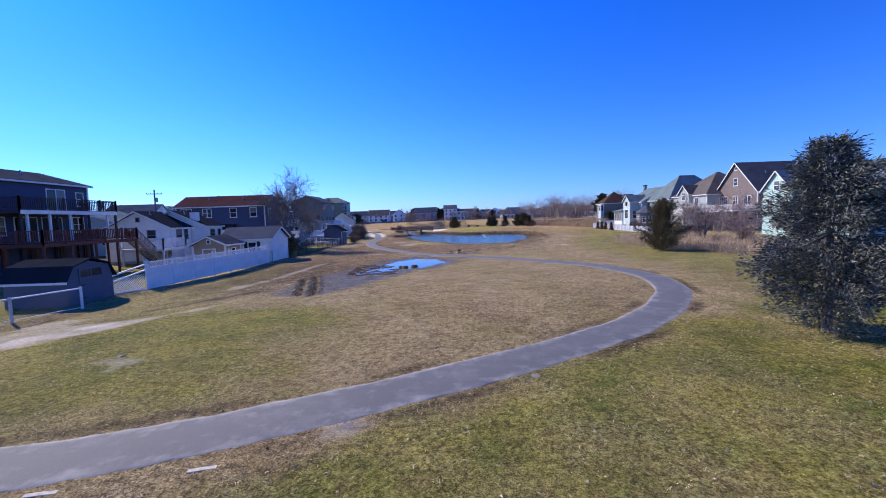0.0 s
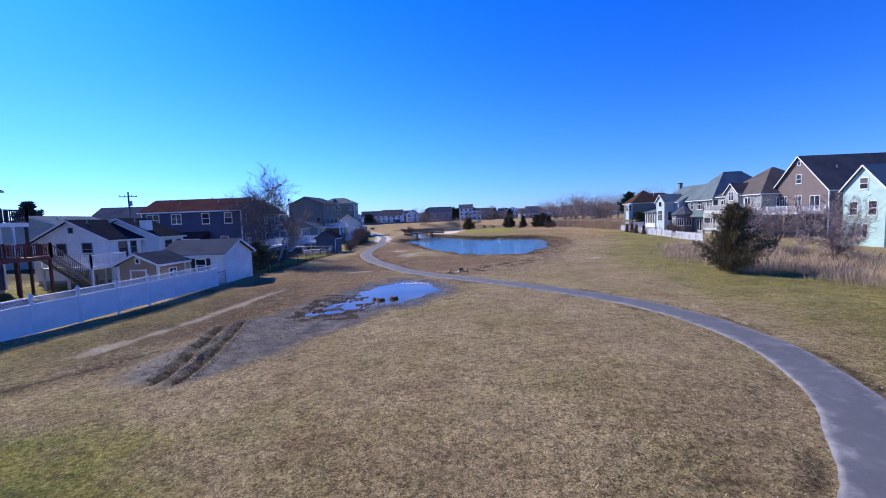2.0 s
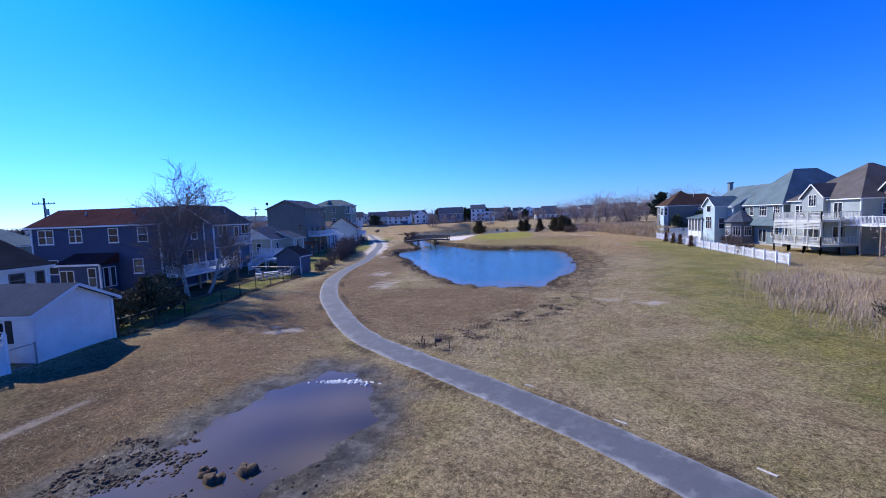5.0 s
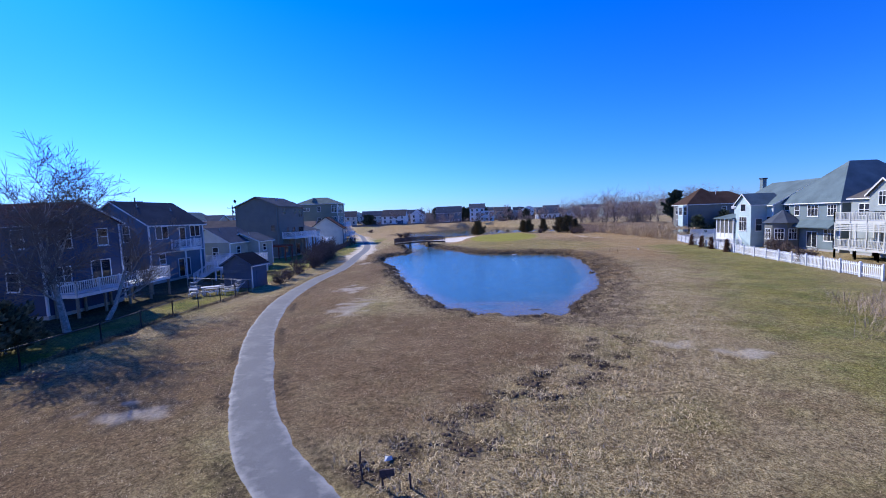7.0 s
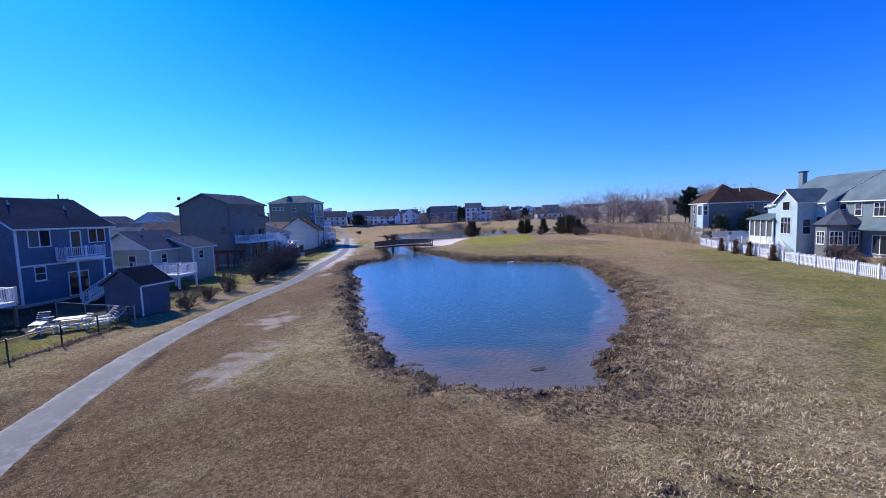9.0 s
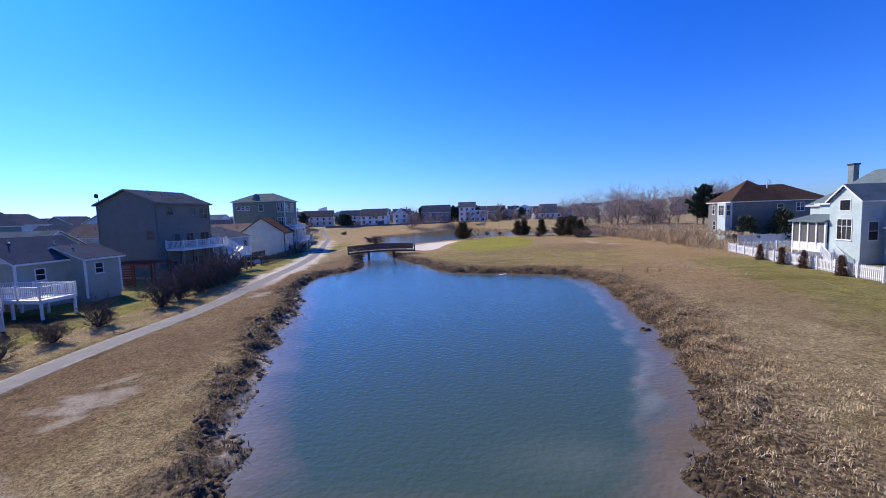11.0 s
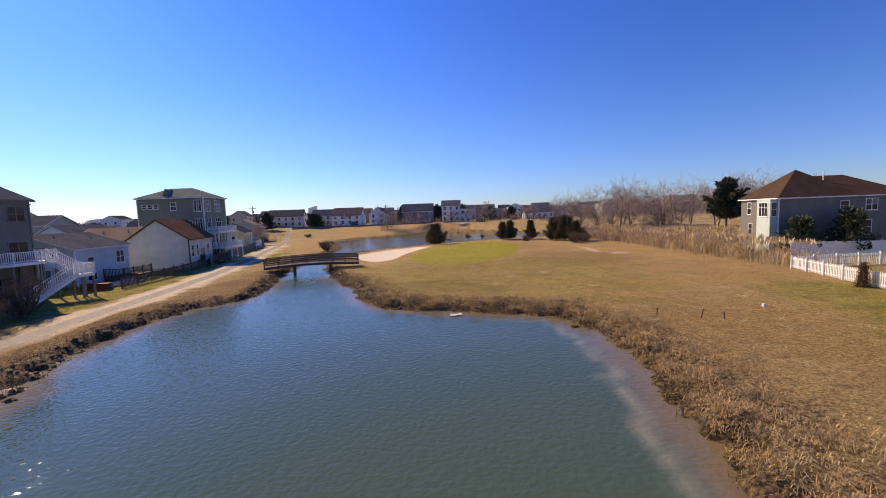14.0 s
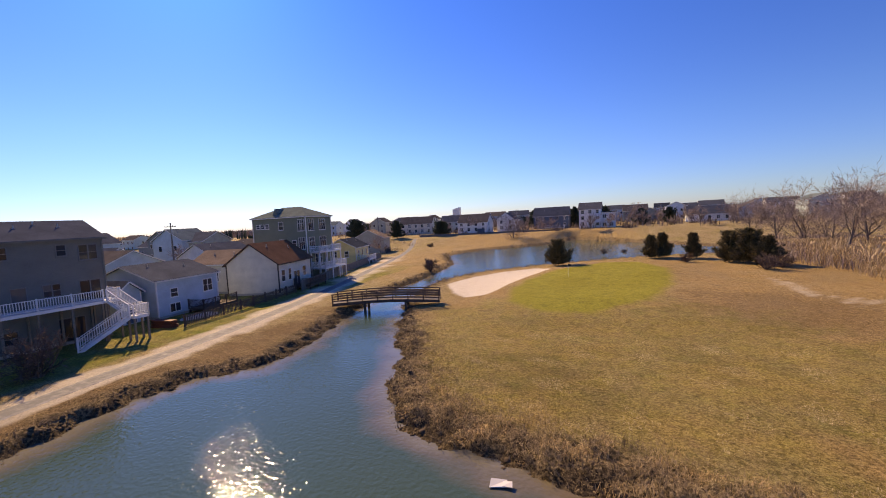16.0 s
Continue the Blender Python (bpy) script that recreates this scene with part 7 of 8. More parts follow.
p_ = sown(5000, -4, 22, 2, 24, lambda x, y: cover(x, y, 0) * 0.8)
stuff("fallen_leaves", blades(p_, 1, (0.03, 0.08), 0.05, 1.6, 0.05), LEAF_PALE, "pale fallen leaves scattered on the turf", "leaves")
p_ = sown(5200, -12, 14, 2, 62, lambda x, y: (np.abs(seg_dist(x, y, PATH, False) - 1.0) < 0.16) * 1.0)
stuff("path_edge_clods", clods(p_, (0.015, 0.05)), STONE, "dark crumbled soil along the path edge", "soil")
p_ = sown(2600, -13, 0, 22, 42, lambda x, y: zones(x, y)[2] * 0.6)
stuff("mud_clods", clods(p_, (0.02, 0.07)), STONE, "churned clods of grey mud", "soil")


# ---- fences ----
def panel_fence(pts, high, label, mat, lattice=0.0, step=2.4, group="fences", post=0.12, name="privacy_fence", cap=True):
    """Solid boards between capped posts, with an open lattice along the top where asked."""
    ob = thing(name, pose(*pts[0], 0), label, "fence", group)
    o = Vector((*pts[0], 0))
    n = 0
    for a, b in zip(pts, pts[1:]):
        a, b = Vector((*a, 0)) - o, Vector((*b, 0)) - o
        k = max(1, round((b - a).length / step))
        d = (b - a).normalized()
        rot = math.degrees(math.atan2(d.y, d.x))
        for i in range(k + 1):
            if i == 0 and n:
                continue
            p = a.lerp(b, i / k)
            q = part("post", Shape().box(-post / 2, post / 2, -post / 2, post / 2, -0.3, high + 0.06), mat, ob, m=pose(p.x, p.y, 0, 0, 0, rot))
            if cap:
                part("cap", Shape().box(-post * 0.65, post * 0.65, -post * 0.65, post * 0.65, high + 0.06, high + 0.09).add([(-0.07, -0.07, high + 0.09), (0.07, -0.07, high + 0.09), (0.07, 0.07, high + 0.09), (-0.07, 0.07, high + 0.09), (0, 0, high + 0.22)], [(0, 1, 4), (1, 2, 4), (2, 3, 4), (3, 0, 4)]), mat, q)
        L = (b - a).length / k
        for i in range(k):
            p = a.lerp(b, i / k)
            s = Shape().box(0.05, L - 0.05, -0.025, 0.025, 0.06, high - lattice)
            g = part("panel", s, mat, ob, m=pose(p.x, p.y, 0, 0, 0, rot))
            part("rail", Shape().box(0.05, L - 0.05, -0.04, 0.04, high - lattice - 0.06, high - lattice + 0.02), mat, g)
            if lattice:
                part("rail", Shape().box(0.05, L - 0.05, -0.04, 0.04, high - 0.05, high + 0.01), mat, g)
                t = Shape()
                m_ = round(L / 0.16)
                for j in range(m_):
                    x = 0.05 + (L - 0.1) * j / m_
                    e = min(lattice, L - 0.05 - x)
                    t.beam((x, 0.006, high - lattice), (x + e, 0.006, high - lattice + e), 0.012, 0.03)
                    e = min(lattice, x - 0.05)
                    t.beam((x, -0.006, high - lattice), (x - e, -0.006, high - lattice + e), 0.012, 0.03)
                part("lattice", t, mat, g)
        n += 1
    return ob


def picket_fence(pts, high, label, mat, gap=0.2, wide=0.1, group="fences", step=2.4, name="picket_fence", pointed=False):
    ob = thing(name, pose(*pts[0], 0), label, "fence", group)
    o = Vector((*pts[0], 0))
    top = [(-wide / 2, -0.012, high - 0.05), (wide / 2, -0.012, high - 0.05), (0, -0.012, high + 0.03), (-wide / 2, 0.012, high - 0.05), (wide / 2, 0.012, high - 0.05), (0, 0.012, high + 0.03)]
    pk = Shape().box(-wide / 2, wide / 2, -0.012, 0.012, 0.06, high - 0.05).add(top, [(0, 1, 2), (5, 4, 3), (1, 4, 5, 2), (3, 0, 2, 5)]).mesh("picket", mat)
    for a, b in zip(pts, pts[1:]):
        a, b = Vector((*a, 0)) - o, Vector((*b, 0)) - o
        k = max(1, round((b - a).length / step))
        d = (b - a).normalized()
        rot = math.degrees(math.atan2(d.y, d.x))
        for i in range(k + 1):
            p = a.lerp(b, i / k)
            part("post", Shape().box(-0.06, 0.06, 0.02, 0.14, -0.3, high + 0.08).add([(-0.08, 0.0, high + 0.08), (0.08, 0.0, high + 0.08), (0.08, 0.16, high + 0.08), (-0.08, 0.16, high + 0.08), (0, 0.08, high + 0.16)], [(0, 1, 4), (1, 2, 4), (2, 3, 4), (3, 0, 4), (3, 2, 1, 0)]), mat, ob, m=pose(p.x, p.y, 0, 0, 0, rot))
        L = (b - a).length
        for z in (0.25, high - 0.25):
            part("rail", Shape().box(0, L, 0.015, 0.06, z, z + 0.08), mat, ob, m=pose(a.x, a.y, 0, 0, 0, rot))
        m_ = round(L / gap)
        for j in range(m_):
            p = a.lerp(b, (j + 0.5) / m_)
            part("picket", pk, None, ob, m=pose(p.x, p.y, 0, 0, 0, rot))
    return ob


def wire_fence(pts, high, label, mat, mesh_gap=0.2, wire=0.006, group="fences", posts=0.04, name="chain_link_fence", net=None):
    ob = thing(name, pose(*pts[0], 0), label, "fence", group)
    o = Vector((*pts[0], 0))
    for a, b in zip(pts, pts[1:]):
        a, b = Vector((*a, 0)) - o, Vector((*b, 0)) - o
        k = max(1, round((b - a).length / 2.8))
        for i in range(k + 1):
            p = a.lerp(b, i / k)
            part("post", Shape().tube(p - Vector((0, 0, 0.3)), p + Vector((0, 0, high + 0.08)), posts, posts, 8), mat, ob)
        part("top_rail", Shape().tube(a + Vector((0, 0, high)), b + Vector((0, 0, high)), posts * 0.6, posts * 0.6, 6), mat, ob)
        part("bottom_rail", Shape().tube(a + Vector((0, 0, 0.1)), b + Vector((0, 0, 0.1)), posts * 0.35, posts * 0.35, 5), mat, ob)
        t, L, d = Shape(), (b - a).length, (b - a).normalized()
        m_ = round(L / mesh_gap)
        for j in range(m_):
            x = L * j / m_
            for s in (1, -1):
                e = min(high - 0.1, L - x if s > 0 else x)
                if e > 0.05:
                    t.beam(a + d * x + Vector((0, 0, 0.1)), a + d * (x + s * e) + Vector((0, 0, 0.1 + e)), wire, wire)
        g = part("wire_mesh", t, net or mat, ob)
        tagged(g, "woven wire mesh", kind="stuff")
    return ob


panel_fence([(-18.85, 25.3), (-18.0, 40.9)], 1.8, "white vinyl fence with lattice top and capped posts", VINYL, lattice=0.36)
wire_fence([(-20.6, 9.0), (-18.9, 17.2), (-18.15, 19.8)], 1.05, "low white fence of diamond mesh and square posts", VINYL, 0.16, 0.014, posts=0.06, name="mesh_fence", net=WOOD_GREY)
g = thing("lattice_gate", pose(-19.75, 23.0, 0, 0, 0, 68), "white lattice garden gate with diagonal brace", "gate", "fences")
part("gate_post", Shape().box(-0.06, 0.06, -0.06, 0.06, -0.2, 1.3), VINYL, g)
part("gate_post", Shape().box(2.34, 2.46, -0.06, 0.06, -0.2, 1.9), VINYL, g)
gf = part("gate_frame", Shape().box(0.1, 2.3, -0.03, 0.03, 0.08, 0.16).beam((0.1, 0, 1.1), (2.3, 0, 1.65), 0.06, 0.09).beam((0.1, 0, 0.75), (2.3, 0, 1.3), 0.05, 0.08), VINYL, g)
t = Shape()
for j in range(15):
    x = 0.12 + j * 0.145
    e = min(0.95, 2.25 - x)
    t.beam((x, 0.01, 0.12), (x + e, 0.01, 0.12 + e), 0.012, 0.03)
    e = min(0.95, x - 0.1)
    t.beam((x, -0.01, 0.12), (x - e, -0.01, 0.12 + e), 0.012, 0.03)
part("lattice", t, VINYL, gf)
wire_fence(YARD_LINE, 1.1, "rusty low chain-link fence along the yards", DARK_METAL, 0.22, 0.005)
wire_fence([(-25.9, 74.0), (-22.6, 73.1), (-17.7, 71.9)], 1.1, "galvanised chain-link fence with a bright top rail", STEEL, 0.22, 0.006)
wire_fence([(-18.1, 40.95), (-18.1, 42.2)], 1.1, "short chain-link fence beside the garage", STEEL, 0.22, 0.005)
picket_fence([(37.9, 71.0), (39.6, 85.0)], 1.25, "white vinyl picket fence round the back yards", VINYL)
picket_fence([(39.6, 85.0), (41.3, 98.0), (43.0, 110.0)], 1.25, "white vinyl picket fence round the back yards", VINYL)
picket_fence([(43.0, 110.0), (44.9, 119.6)], 1.25, "white vinyl picket fence round the back yards", VINYL)
picket_fence([(44.9, 119.6), (57.0, 121.0)], 1.25, "white vinyl picket fence across the yard", VINYL)
picket_fence([(42.6, 107.2), (50.0, 106.0)], 1.15, "white vinyl picket fence beside the sunroom", VINYL)
panel_fence([(52.0, 129.0), (64.0, 127.6)], 1.8, "white vinyl privacy fence behind the reeds", VINYL)
picket_fence([(-25.2, 117.1), (-26.2, 124.5), (-28.1, 135.4)], 1.2, "dark weathered wooden picket fence along the lane", WOOD_DARK, 0.2, 0.1)
panel_fence([(-28.0, 136.4), (-31.8, 147.0), (-36.6, 162.0), (-43.0, 182.0)], 1.5, "weathered brown board fence along the lane", WOOD_GREY, cap=False, name="board_fence")
far_fence = panel_fence([(-60, 239), (-25, 244), (-5, 248)], 1.2, "long brown board fence before the far houses", WOOD_GREY, cap=False, name="board_fence", step=3.5)
far_fence.location.z = 2.3

# ---- gambrel shed by the near fence ----
g = thing("gambrel_shed", pose(-22.6, 20.3, 0), "slate-grey barn-style garden shed with dark roof", "shed", "outbuildings")
prof = [(0, 0), (2.85, 0), (2.85, 1.35), (2.6, 2.0), (1.4, 2.3), (0.35, 2.0), (0, 1.35)]
part("wall", Shape().add([(x, y, z) for x in (0, 3.3) for y, z in prof], [tuple(range(6, -1, -1)), tuple(range(7, 14))] + [(i, (i + 1) % 7, 7 + (i + 1) % 7, 7 + i) for i in range(7)]), SLATE_BLUE, g)
rf = [(-0.15, 1.28), (0.31, 2.06), (1.4, 2.4), (2.56, 2.06), (3.0, 1.28)]
s = Shape()
for (y0_, z0_), (y1_, z1_) in zip(rf, rf[1:]):
    slab(s, (-0.15, y0_, z0_), (3.45, y0_, z0_), (3.45, y1_, z1_), (-0.15, y1_, z1_), 0.05)
part("roof", s, ROOF_DARK, g)
part("eave_board", Shape().box(-0.15, 3.45, -0.19, -0.14, 1.2, 1.32), WHITE, g)
window(g, pose(3.3, 1.42, 1.45, 0, 0, 90), 1.3, 0.4, "slider", SLATE_BLUE)
dd = part("door", Shape().box(-0.7, 0.7, -0.03, 0.01, 0.05, 1.35), SLATE_BLUE, g, m=pose(3.3, 1.42, 0, 0, 0, 90))
part("hinge", Shape().box(-0.68, -0.4, -0.05, -0.03, 0.3, 0.36), DARK_METAL, dd)
part("hinge", Shape().box(-0.68, -0.4, -0.05, -0.03, 1.0, 1.06), DARK_METAL, dd)

# ---- the footbridge ----
br = thing("footbridge", pose(-14.98, 127.6, 0, 0, 0, 19.8), "dark weathered wooden footbridge with open side rails", "bridge")
LEN, WID = 12.1, 1.9


def arch(x):
    return 0.66 + 0.26 * math.sin(math.pi * x / LEN)


def bowed(y, lift, w, h):
    """One timber bent along the arch of the bridge."""
    vs = [(LEN * i / 24, y + a * w / 2, arch(LEN * i / 24) + lift + b * h / 2) for i in range(25) for a, b in ((-1, -1), (1, -1), (1, 1), (-1, 1))]
    fs = [(4 * i + j, 4 * i + (j + 1) % 4, 4 * i + 4 + (j + 1) % 4, 4 * i + 4 + j) for i in range(24) for j in range(4)]
    return Shape().add(vs, [f[::-1] for f in fs] + [(0, 1, 2, 3), (99, 98, 97, 96)])


plank = Shape().box(-0.085, 0.085, -WID / 2, WID / 2, -0.045, 0.0).mesh("plank", WOOD_GREY)
for i in range(62):
    x = LEN * (i + 0.5) / 62
    part("plank", plank, None, br, m=pose(x, 0, arch(x), 0, -math.degrees(math.atan(0.26 * math.pi / LEN * math.cos(math.pi * x / LEN))), 0))
for y_ in (-WID / 2 + 0.1, WID / 2 - 0.1):
    part("girder", bowed(y_, -0.19, 0.12, 0.28), WOOD_DARK, br)
    yo = y_ * (WID / 2 - 0.02) / (WID / 2 - 0.1)
    for i in range(8):
        x = 0.1 + (LEN - 0.2) * i / 7
        part("rail_post", Shape().box(x - 0.06, x + 0.06, yo - 0.06, yo + 0.06, arch(x) - 0.3, arch(x) + 1.05), WOOD_DARK, br)
    for k_ in (0.25, 0.5, 0.75, 1.0):
        part("side_rail", bowed(yo, k_, 0.05, 0.12), WOOD_DARK, br)
    for x in (3.7, 8.3):
        part("pile", Shape().tube((x, y_, -1.2), (x, y_, arch(x) - 0.3), 0.15, 0.14, 10), WOOD_DARK, br)
for x in (3.7, 8.3):
    part("cross_beam", Shape().box(x - 0.1, x + 0.1, -WID / 2 - 0.15, WID / 2 + 0.15, arch(x) - 0.5, arch(x) - 0.3), WOOD_DARK, br)

# ---- utility poles ----
def pole(x, y, high, turn):
    ob = thing("utility_pole", pose(x, y, 0, 0, 0, turn), "weathered wooden utility pole with crossarm", "utility pole", "utility poles")
    part("shaft", Shape().tube((0, 0, -0.5), (0, 0, high), 0.17, 0.11, 10), WOOD_GREY, ob)
    arm = part("crossarm", Shape().box(-1.2, 1.2, -0.16, -0.06, high - 0.8, high - 0.68), WOOD_GREY, ob)
    for u in (-1.1, -0.5, 0.5, 1.1):
        part("insulator", Shape().tube((u, -0.11, high - 0.68), (u, -0.11, high - 0.5), 0.05, 0.035), DARK_METAL, arm)
    part("transformer", Shape().tube((0.3, -0.1, high - 2.2), (0.3, -0.1, high - 1.4), 0.2, 0.2, 10), STEEL, ob)


for x_, y_, h_, a_ in ((-51, 71.6, 10.8, 20), (-57, 103, 11.8, 30), (-62, 140, 11.5, 15), (-58, 205, 11.5, 10), (-28, 276, 12.5, 5), (34, 310, 12, 0), (92, 330, 12, 0)):
    pole(x_, y_, h_, a_)

# ---- small things on the course ----
CREAM_BOARD = plain("faded_white_paint", (0.50, 0.47, 0.40), 0.85, 14, 0.35)
for x_, y_, h_, a_ in ((0.78, 45.16, 0.36, 4), (1.02, 44.56, 0.36, -3), (2.32, 44.26, 0.36, -3), (25.4, 101.2, 0.6, 8), (26.6, 100.9, 0.45, -4), (23.3, 102.2, 0.45, 2)):
    k_ = thing("marker_stake", pose(x_, y_, 0, a_, a_, 20), "short dark weathered wooden stake driven into the turf", "stake", "marker stakes")
    part("shaft", Shape().box(-0.022, 0.022, -0.022, 0.022, -0.15, h_), DECK_DARK, k_)
    part("tip", Shape().add([(-0.022, -0.022, h_), (0.022, -0.022, h_), (0.022, 0.022, h_), (-0.022, 0.022, h_), (0, 0, h_ + 0.04)], [(0, 1, 4), (1, 2, 4), (2, 3, 4), (3, 0, 4)]), DECK_DARK, k_)
sg = thing("low_sign", pose(1.67, 44.2, 0, 0, 0, 12), "small dark weathered wooden sign between stakes", "sign")
part("board", Shape().box(-0.10, 0.26, -0.02, 0.02, 0.32, 0.5), DECK_DARK, sg)
part("stem", Shape().box(-0.06, -0.01, 0.02, 0.06, -0.15, 0.42), DECK_DARK, sg)
lt = thing("litter", pose(1.51, 45.36, 0.03, 20, 0, 30), "crumpled white plastic scrap on the turf", "litter")
part("scrap", Shape().add([(-0.12, -0.05, 0), (0.1, -0.08, 0.03), (0.14, 0.07, 0), (-0.06, 0.1, 0.04), (0.01, 0.0, 0.12)], [(3, 2, 1, 0), (0, 1, 4), (1, 2, 4), (2, 3, 4), (3, 0, 4)]), PLASTIC, lt)
bp = thing("brush_pile", pose(-16.0, 50.6, 0, 0, 0, 15), "cut dark branches heaped on the turf by the fence", "branches")
rb = random.Random(77)
for i in range(26):
    heap, x_, y_, a_ = Shape(), rb.gauss(0, 0.75), rb.gauss(0, 0.22), rb.gauss(0, 0.5)
    p0 = Vector((x_, y_, rb.uniform(0.02, 0.16)))
    for k_ in range(3):
        p1 = p0 + Vector((math.cos(a_) * 0.3, math.sin(a_) * 0.3, rb.gauss(0.01, 0.04)))
        heap.tube(p0, p1, 0.022 - 0.006 * k_, 0.016 - 0.005 * k_, 4, caps=False)
        for w_ in (-0.9, 0.9):
            heap.tube(p1, p1 + Vector((math.cos(a_ + w_) * 0.22, math.sin(a_ + w_) * 0.22, rb.gauss(0.02, 0.05))), 0.010, 0.004, 3, caps=False)
        p0, a_ = p1, a_ + rb.gauss(0, 0.3)
    part("branch", heap, TWIG_RED, bp)
for x_, y_, a_ in ((5.64, 39.8, 140), (10.8, 34.7, 125), (12.85, 31.8, 110), (13.5, 30.2, 105), (13.74, 28.3, 95), (8.1, 37.1, 133), (13.74, 26.9, 88), (-3.86, 6.2, 20), (-5.98, 5.7, 15)):
    solo("edging_board", Shape().box(-0.30, 0.30, -0.045, 0.045, -0.05, -0.004), CREAM_BOARD, "short faded white board sunk in the turf", "board", "edging boards", m=pose(x_, y_, float(height(np.array([x_]), np.array([y_]))[0]) + 0.01, 0, 3, a_))
for x_, y_, r_ in ((2.2, 9.5, 0.22), (-1.9, 7.4, 0.26), (-10.1, 12.2, 0.22)):
    co_, f_ = clods(np.array([[0.0, 0.0, 0.0]]), (r_, r_))
    solo("flat_stone", quick_mesh("flat_stone", co_ * np.array([0.9, 0.8, 0.05]), f_, WOOD_GREY), None, "flat grey stone set in the turf", "stone", "flat stones", m=pose(x_, y_, float(height(np.array([x_]), np.array([y_]))[0])))
mk = thing("tee_marker", pose(30.9, 103.8, 0) @ Matrix.Scale(0.6, 4), "white tee marker block on the fairway", "tee marker")
part("block", Shape().box(-0.16, 0.16, -0.16, 0.16, 0.0, 0.3).box(-0.13, 0.13, -0.13, 0.13, 0.3, 0.36), PLASTIC, mk)
part("spike", Shape().tube((0, 0, -0.2), (0, 0, 0.0), 0.02, 0.02), DARK_METAL, mk)
fl = thing("flagstick", pose(8.3, 149.5, 0.33), "golf flagstick with small dark flag on the green", "flagstick")
part("stick", Shape().tube((0, 0, -0.1), (0, 0, 2.0), 0.02, 0.015), WHITE, fl)
part("flag", Shape().add([(0, 0, 1.98), (0.45, 0.02, 1.85), (0.42, -0.03, 1.62), (0, 0, 1.6), (0, 0.01, 1.98), (0.45, 0.03, 1.85), (0.42, -0.02, 1.62), (0, 0.01, 1.6)], [(0, 1, 2, 3), (7, 6, 5, 4), (0, 4, 5, 1), (1, 5, 6, 2), (2, 6, 7, 3)]), DARK_METAL, fl)
part("cup", Shape().tube((0, 0, -0.1), (0, 0, 0.02), 0.06, 0.06, 12), WHITE, fl)
tb = thing("foam_board", pose(10.5, 104.8, WATER_Z + 0.02, 0, 0, 20) @ Matrix.Scale(0.66, 4), "broken white foam sheet floating at the bank", "debris")
part("sheet", Shape().add([(-0.5, -0.3, 0), (0.45, -0.35, 0.05), (0.55, 0.3, 0), (-0.35, 0.38, 0.08), (-0.5, -0.3, 0.06), (0.45, -0.35, 0.11), (0.55, 0.3, 0.06), (-0.35, 0.38, 0.14)], [(3, 2, 1, 0), (4, 5, 6, 7), (0, 1, 5, 4), (1, 2, 6, 5), (2, 3, 7, 6), (3, 0, 4, 7)]), PLASTIC, tb)
part("flap", Shape().add([(0.2, -0.3, 0.08), (0.75, -0.5, 0.12), (0.8, -0.1, 0.2), (0.3, 0.1, 0.1), (0.2, -0.3, 0.11), (0.75, -0.5, 0.15), (0.8, -0.1, 0.23), (0.3, 0.1, 0.13)], [(3, 2, 1, 0), (4, 5, 6, 7), (0, 1, 5, 4), (1, 2, 6, 5), (2, 3, 7, 6), (3, 0, 4, 7)]), PLASTIC, tb)
p_ = np.stack([RNG.normal(-1.7, 0.6, 150), RNG.normal(40.35, 0.10, 150), np.full(150, -0.12)], -1)
stuff("puddle_foam", clods(p_, (0.04, 0.11)) , PLASTIC, "line of white ice and foam at the puddle end", "foam")
for x_, y_, r_ in ((-2.6, 34.4, 0.3), (-3.3, 34.0, 0.24), (-3.7, 34.3, 0.22), (-7.2, 30.9, 0.25), (18.0, 101.4, 0.22), (-7.9, 92.0, 0.3), (17.8, 80.2, 0.3), (17.2, 82.0, 0.35)):
    co_, f_ = clods(np.array([[0.0, 0.0, 0.0], [0.15, 0.1, 0.0], [-0.1, 0.12, 0.02]]), (r_ * 0.7, r_))
    solo("boulder", quick_mesh("boulder", co_, f_, STONE), None, "dark muddy rock standing in shallow water", "rock", "shallow-water rocks", m=pose(x_, y_, -0.08 if y_ < 50 else WATER_Z))
WET_SOIL = plain("wet_soil", (0.035, 0.026, 0.022), 0.6, 8, 0.4, relief=0.6)
p_ = sown(15000, -11, -6.5, 21.5, 30, lambda x, y: 0.8 * np.exp(-((np.minimum(seg_dist(x, y, RUTS[0], False), seg_dist(x, y, RUTS[1], False)) - 0.36) / 0.13) ** 2))
stuff("rut_clods", clods(p_, (0.015, 0.045), 0.7), WET_SOIL, "dark churned soil thrown up beside the tyre ruts", "soil")

# ---- pergola beside the tall house ----
pg = thing("pergola", pose(-32.4, 99.2, 0), "dark stained wooden pergola with slatted side", "pergola", "outbuildings")
for u in (0.0, 2.4, 4.8):
    for v in (0.0, 2.4):
        part("post", Shape().box(u - 0.07, u + 0.07, v - 0.07, v + 0.07, -0.2, 2.4), DECK_RED, pg)
for v in (0.0, 2.4):
    part("beam", Shape().box(-0.3, 5.1, v - 0.05, v + 0.05, 2.4, 2.58), DECK_RED, pg)
for i in range(13):
    part("rafter", Shape().box(-0.02 + 0.4 * i, 0.03 + 0.4 * i, -0.3, 2.7, 2.58, 2.7), DECK_RED, pg)
for i in range(7):
    part("side_slat", Shape().box(0.0, 2.4, -0.09, -0.07, 0.25 + 0.28 * i, 0.4 + 0.28 * i), DECK_RED, pg)

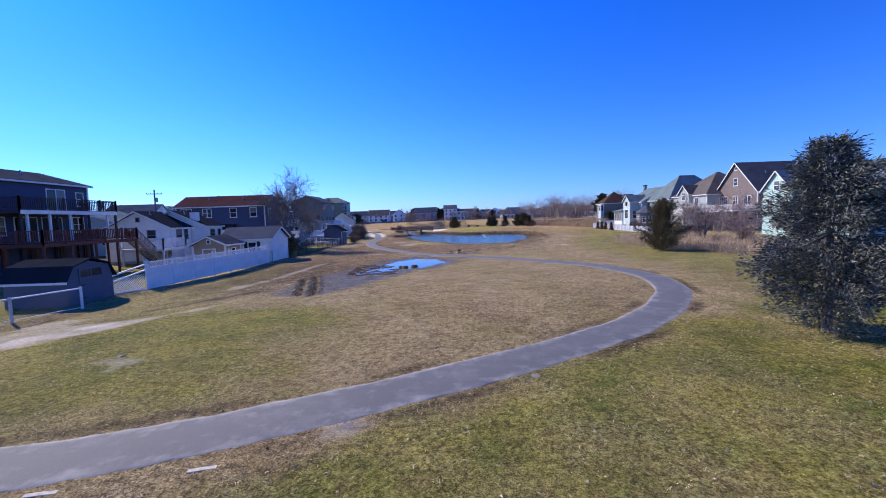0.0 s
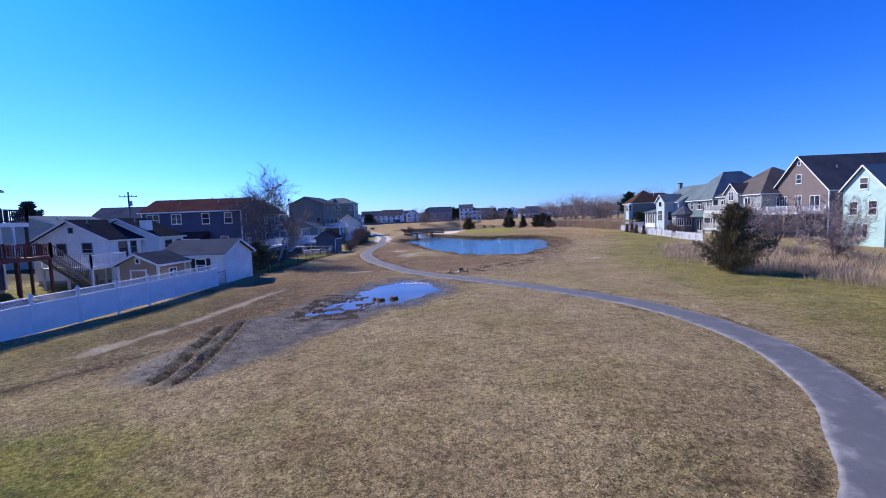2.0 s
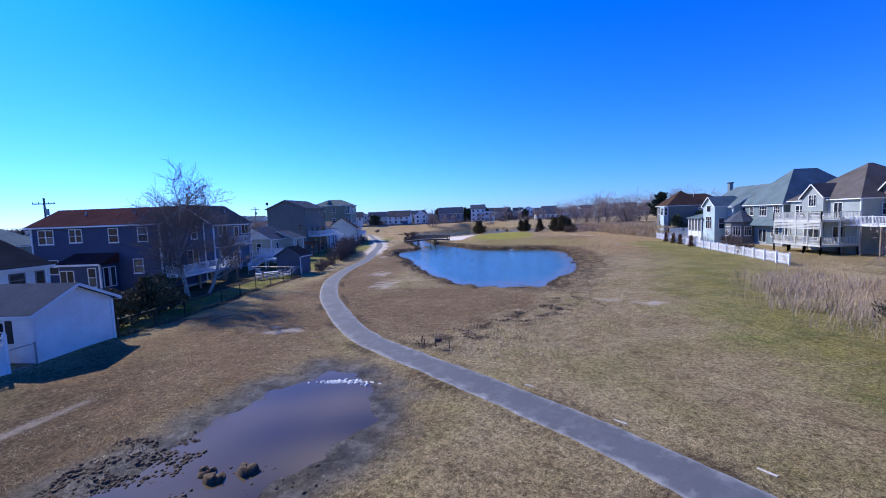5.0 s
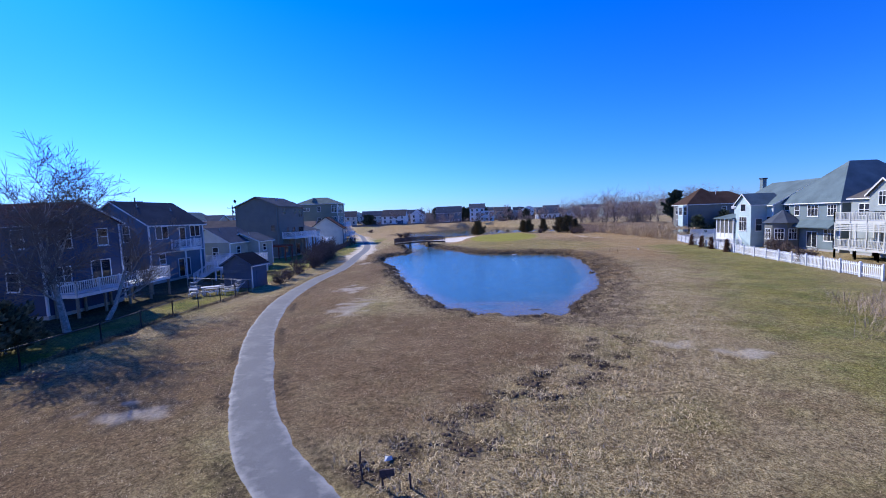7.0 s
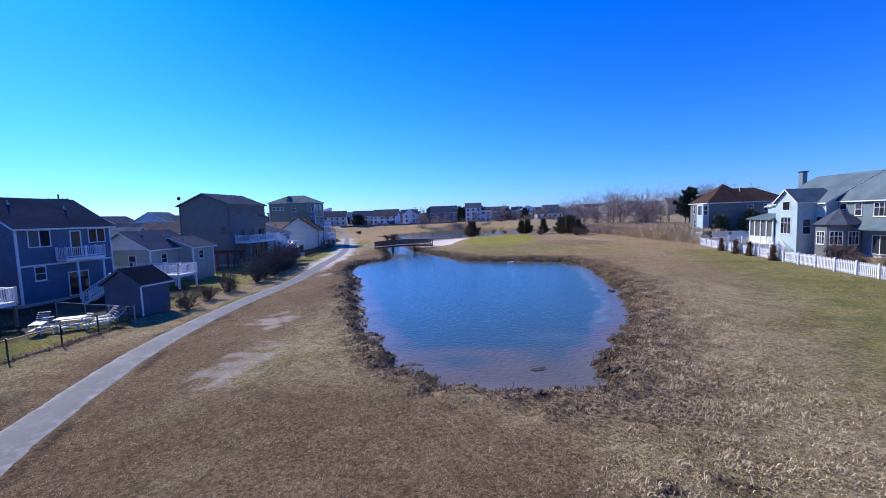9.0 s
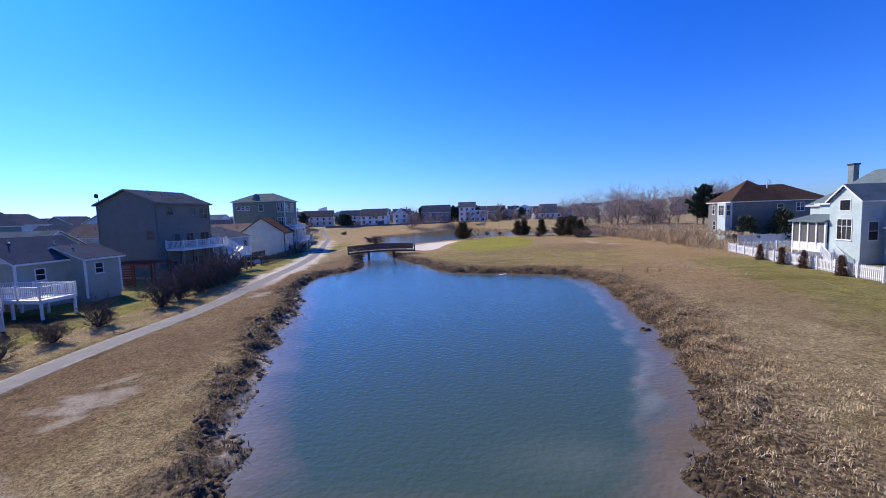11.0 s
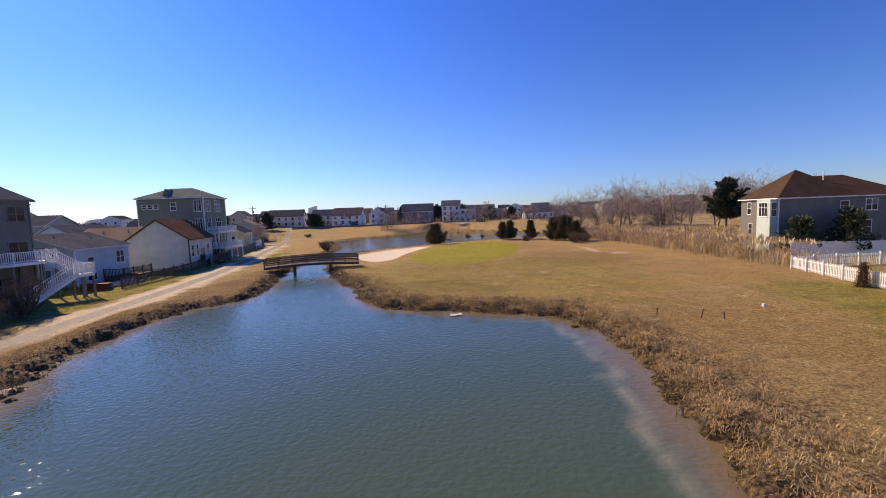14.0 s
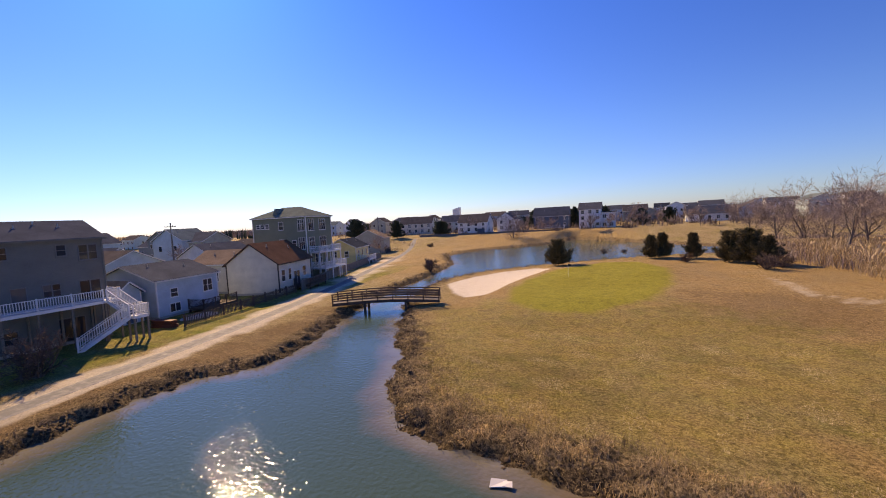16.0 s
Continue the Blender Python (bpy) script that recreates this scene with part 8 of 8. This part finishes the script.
# ---- garden furniture and yard clutter ----
def picnic_table(x, y, turn, tilt=0):
    ob = thing("garden_table", pose(x, y, 0, tilt, 0, turn), "white plastic garden table stored outdoors", "table", "stored garden furniture")
    part("tabletop", Shape().box(-0.8, 0.8, -0.4, 0.4, 0.68, 0.73), PLASTIC, ob)
    for u in (-0.65, 0.65):
        for v in (-0.3, 0.3):
            part("leg", Shape().tube((u * 1.1, v * 1.1, 0), (u, v, 0.68), 0.04, 0.05), PLASTIC, ob)
    for v in (-0.75, 0.75):
        part("bench", Shape().box(-0.8, 0.8, v - 0.13, v + 0.13, 0.4, 0.44).box(-0.6, -0.5, v - 0.1, v + 0.1, 0.0, 0.4).box(0.5, 0.6, v - 0.1, v + 0.1, 0.0, 0.4), PLASTIC, ob)


def lounger(x, y, turn, z=0.0, tilt=0.0):
    ob = thing("garden_lounger", pose(x, y, z, 0, tilt, turn), "white plastic sun lounger with raised back", "lounger", "stored garden furniture")
    for i in range(8):
        part("slat", Shape().box(-0.3, 0.3, 0.16 * i, 0.16 * i + 0.12, 0.34, 0.37), PLASTIC, ob)
    for i in range(5):
        part("back_slat", Shape().beam((-0.3, 1.32 + 0.11 * i, 0.4 + 0.11 * i), (0.3, 1.32 + 0.11 * i, 0.4 + 0.11 * i), 0.1, 0.03), PLASTIC, ob)
    for u in (-0.3, 0.3):
        part("side_rail", Shape().beam((u, 0, 0.33), (u, 1.3, 0.33), 0.04, 0.06), PLASTIC, ob)
        for v in (0.1, 1.2):
            part("leg", Shape().box(u - 0.025, u + 0.025, v - 0.025, v + 0.025, 0, 0.33), PLASTIC, ob)


picnic_table(-21.0, 70.6, 30)
for x_, y_, a_, z_, t_ in ((-21.5, 68.7, 25, 0, 0), (-21.45, 68.75, 35, 0.36, 4), (-20.7, 69.5, -15, 0, 0), (-19.5, 70.0, -35, 0, 0), (-19.45, 70.05, -25, 0.36, -4), (-20.2, 71.4, -60, 0, 0)):
    lounger(x_, y_, a_, z_, t_)
bt = thing("upturned_boat", pose(-27.8, 120.4, 0, 0, 0, 75), "grey aluminium rowing boat lying upside down", "boat")
ribs = []
for i in range(9):
    u = -1.9 + 3.8 * i / 8
    w_ = 0.62 * max(0.06, 1 - (abs(u) / 2.0) ** 2.4)
    ribs += [(u, w_ * math.cos(math.pi * j / 6), 0.05 + 0.5 * (0.35 + 0.65 * w_ / 0.62) * math.sin(math.pi * j / 6)) for j in range(7)]
part("hull", Shape().add(ribs, [(i * 7 + j, (i + 1) * 7 + j, (i + 1) * 7 + j + 1, i * 7 + j + 1) for i in range(8) for j in range(6)]), plain("boat_paint", (0.5, 0.5, 0.48), 0.5), bt, smooth=True)
part("keel", Shape().box(-1.7, 1.7, -0.03, 0.03, 0.5, 0.6), WOOD_GREY, bt)
wp = thing("board_stack", pose(-27.6, 116.6, 0, 0, 0, 8), "stack of red-brown boards beside the fence", "boards")
for i in range(5):
    part("board", Shape().box(-1.4 + 0.1 * (i % 2), 1.4 - 0.1 * (i % 3), -0.45 + 0.02 * i, 0.4 - 0.03 * i, 0.02 + 0.15 * i, 0.14 + 0.15 * i), DECK_RED, wp)
br_ = thing("dish_mast", pose(-39.6, 105.6, 0), "satellite dish on a short roof mast", "satellite dish")
part("mast", Shape().tube((0, 0, 9.6), (0, 0, 10.5), 0.03, 0.03), DARK_METAL, br_)
part("dish", Shape().add([(0.3 * math.cos(math.tau * i / 10), -0.25, 10.6 + 0.3 * math.sin(math.tau * i / 10)) for i in range(10)] + [(0, -0.1, 10.6)], [(i, (i + 1) % 10, 10) for i in range(10)]), DARK_METAL, br_)
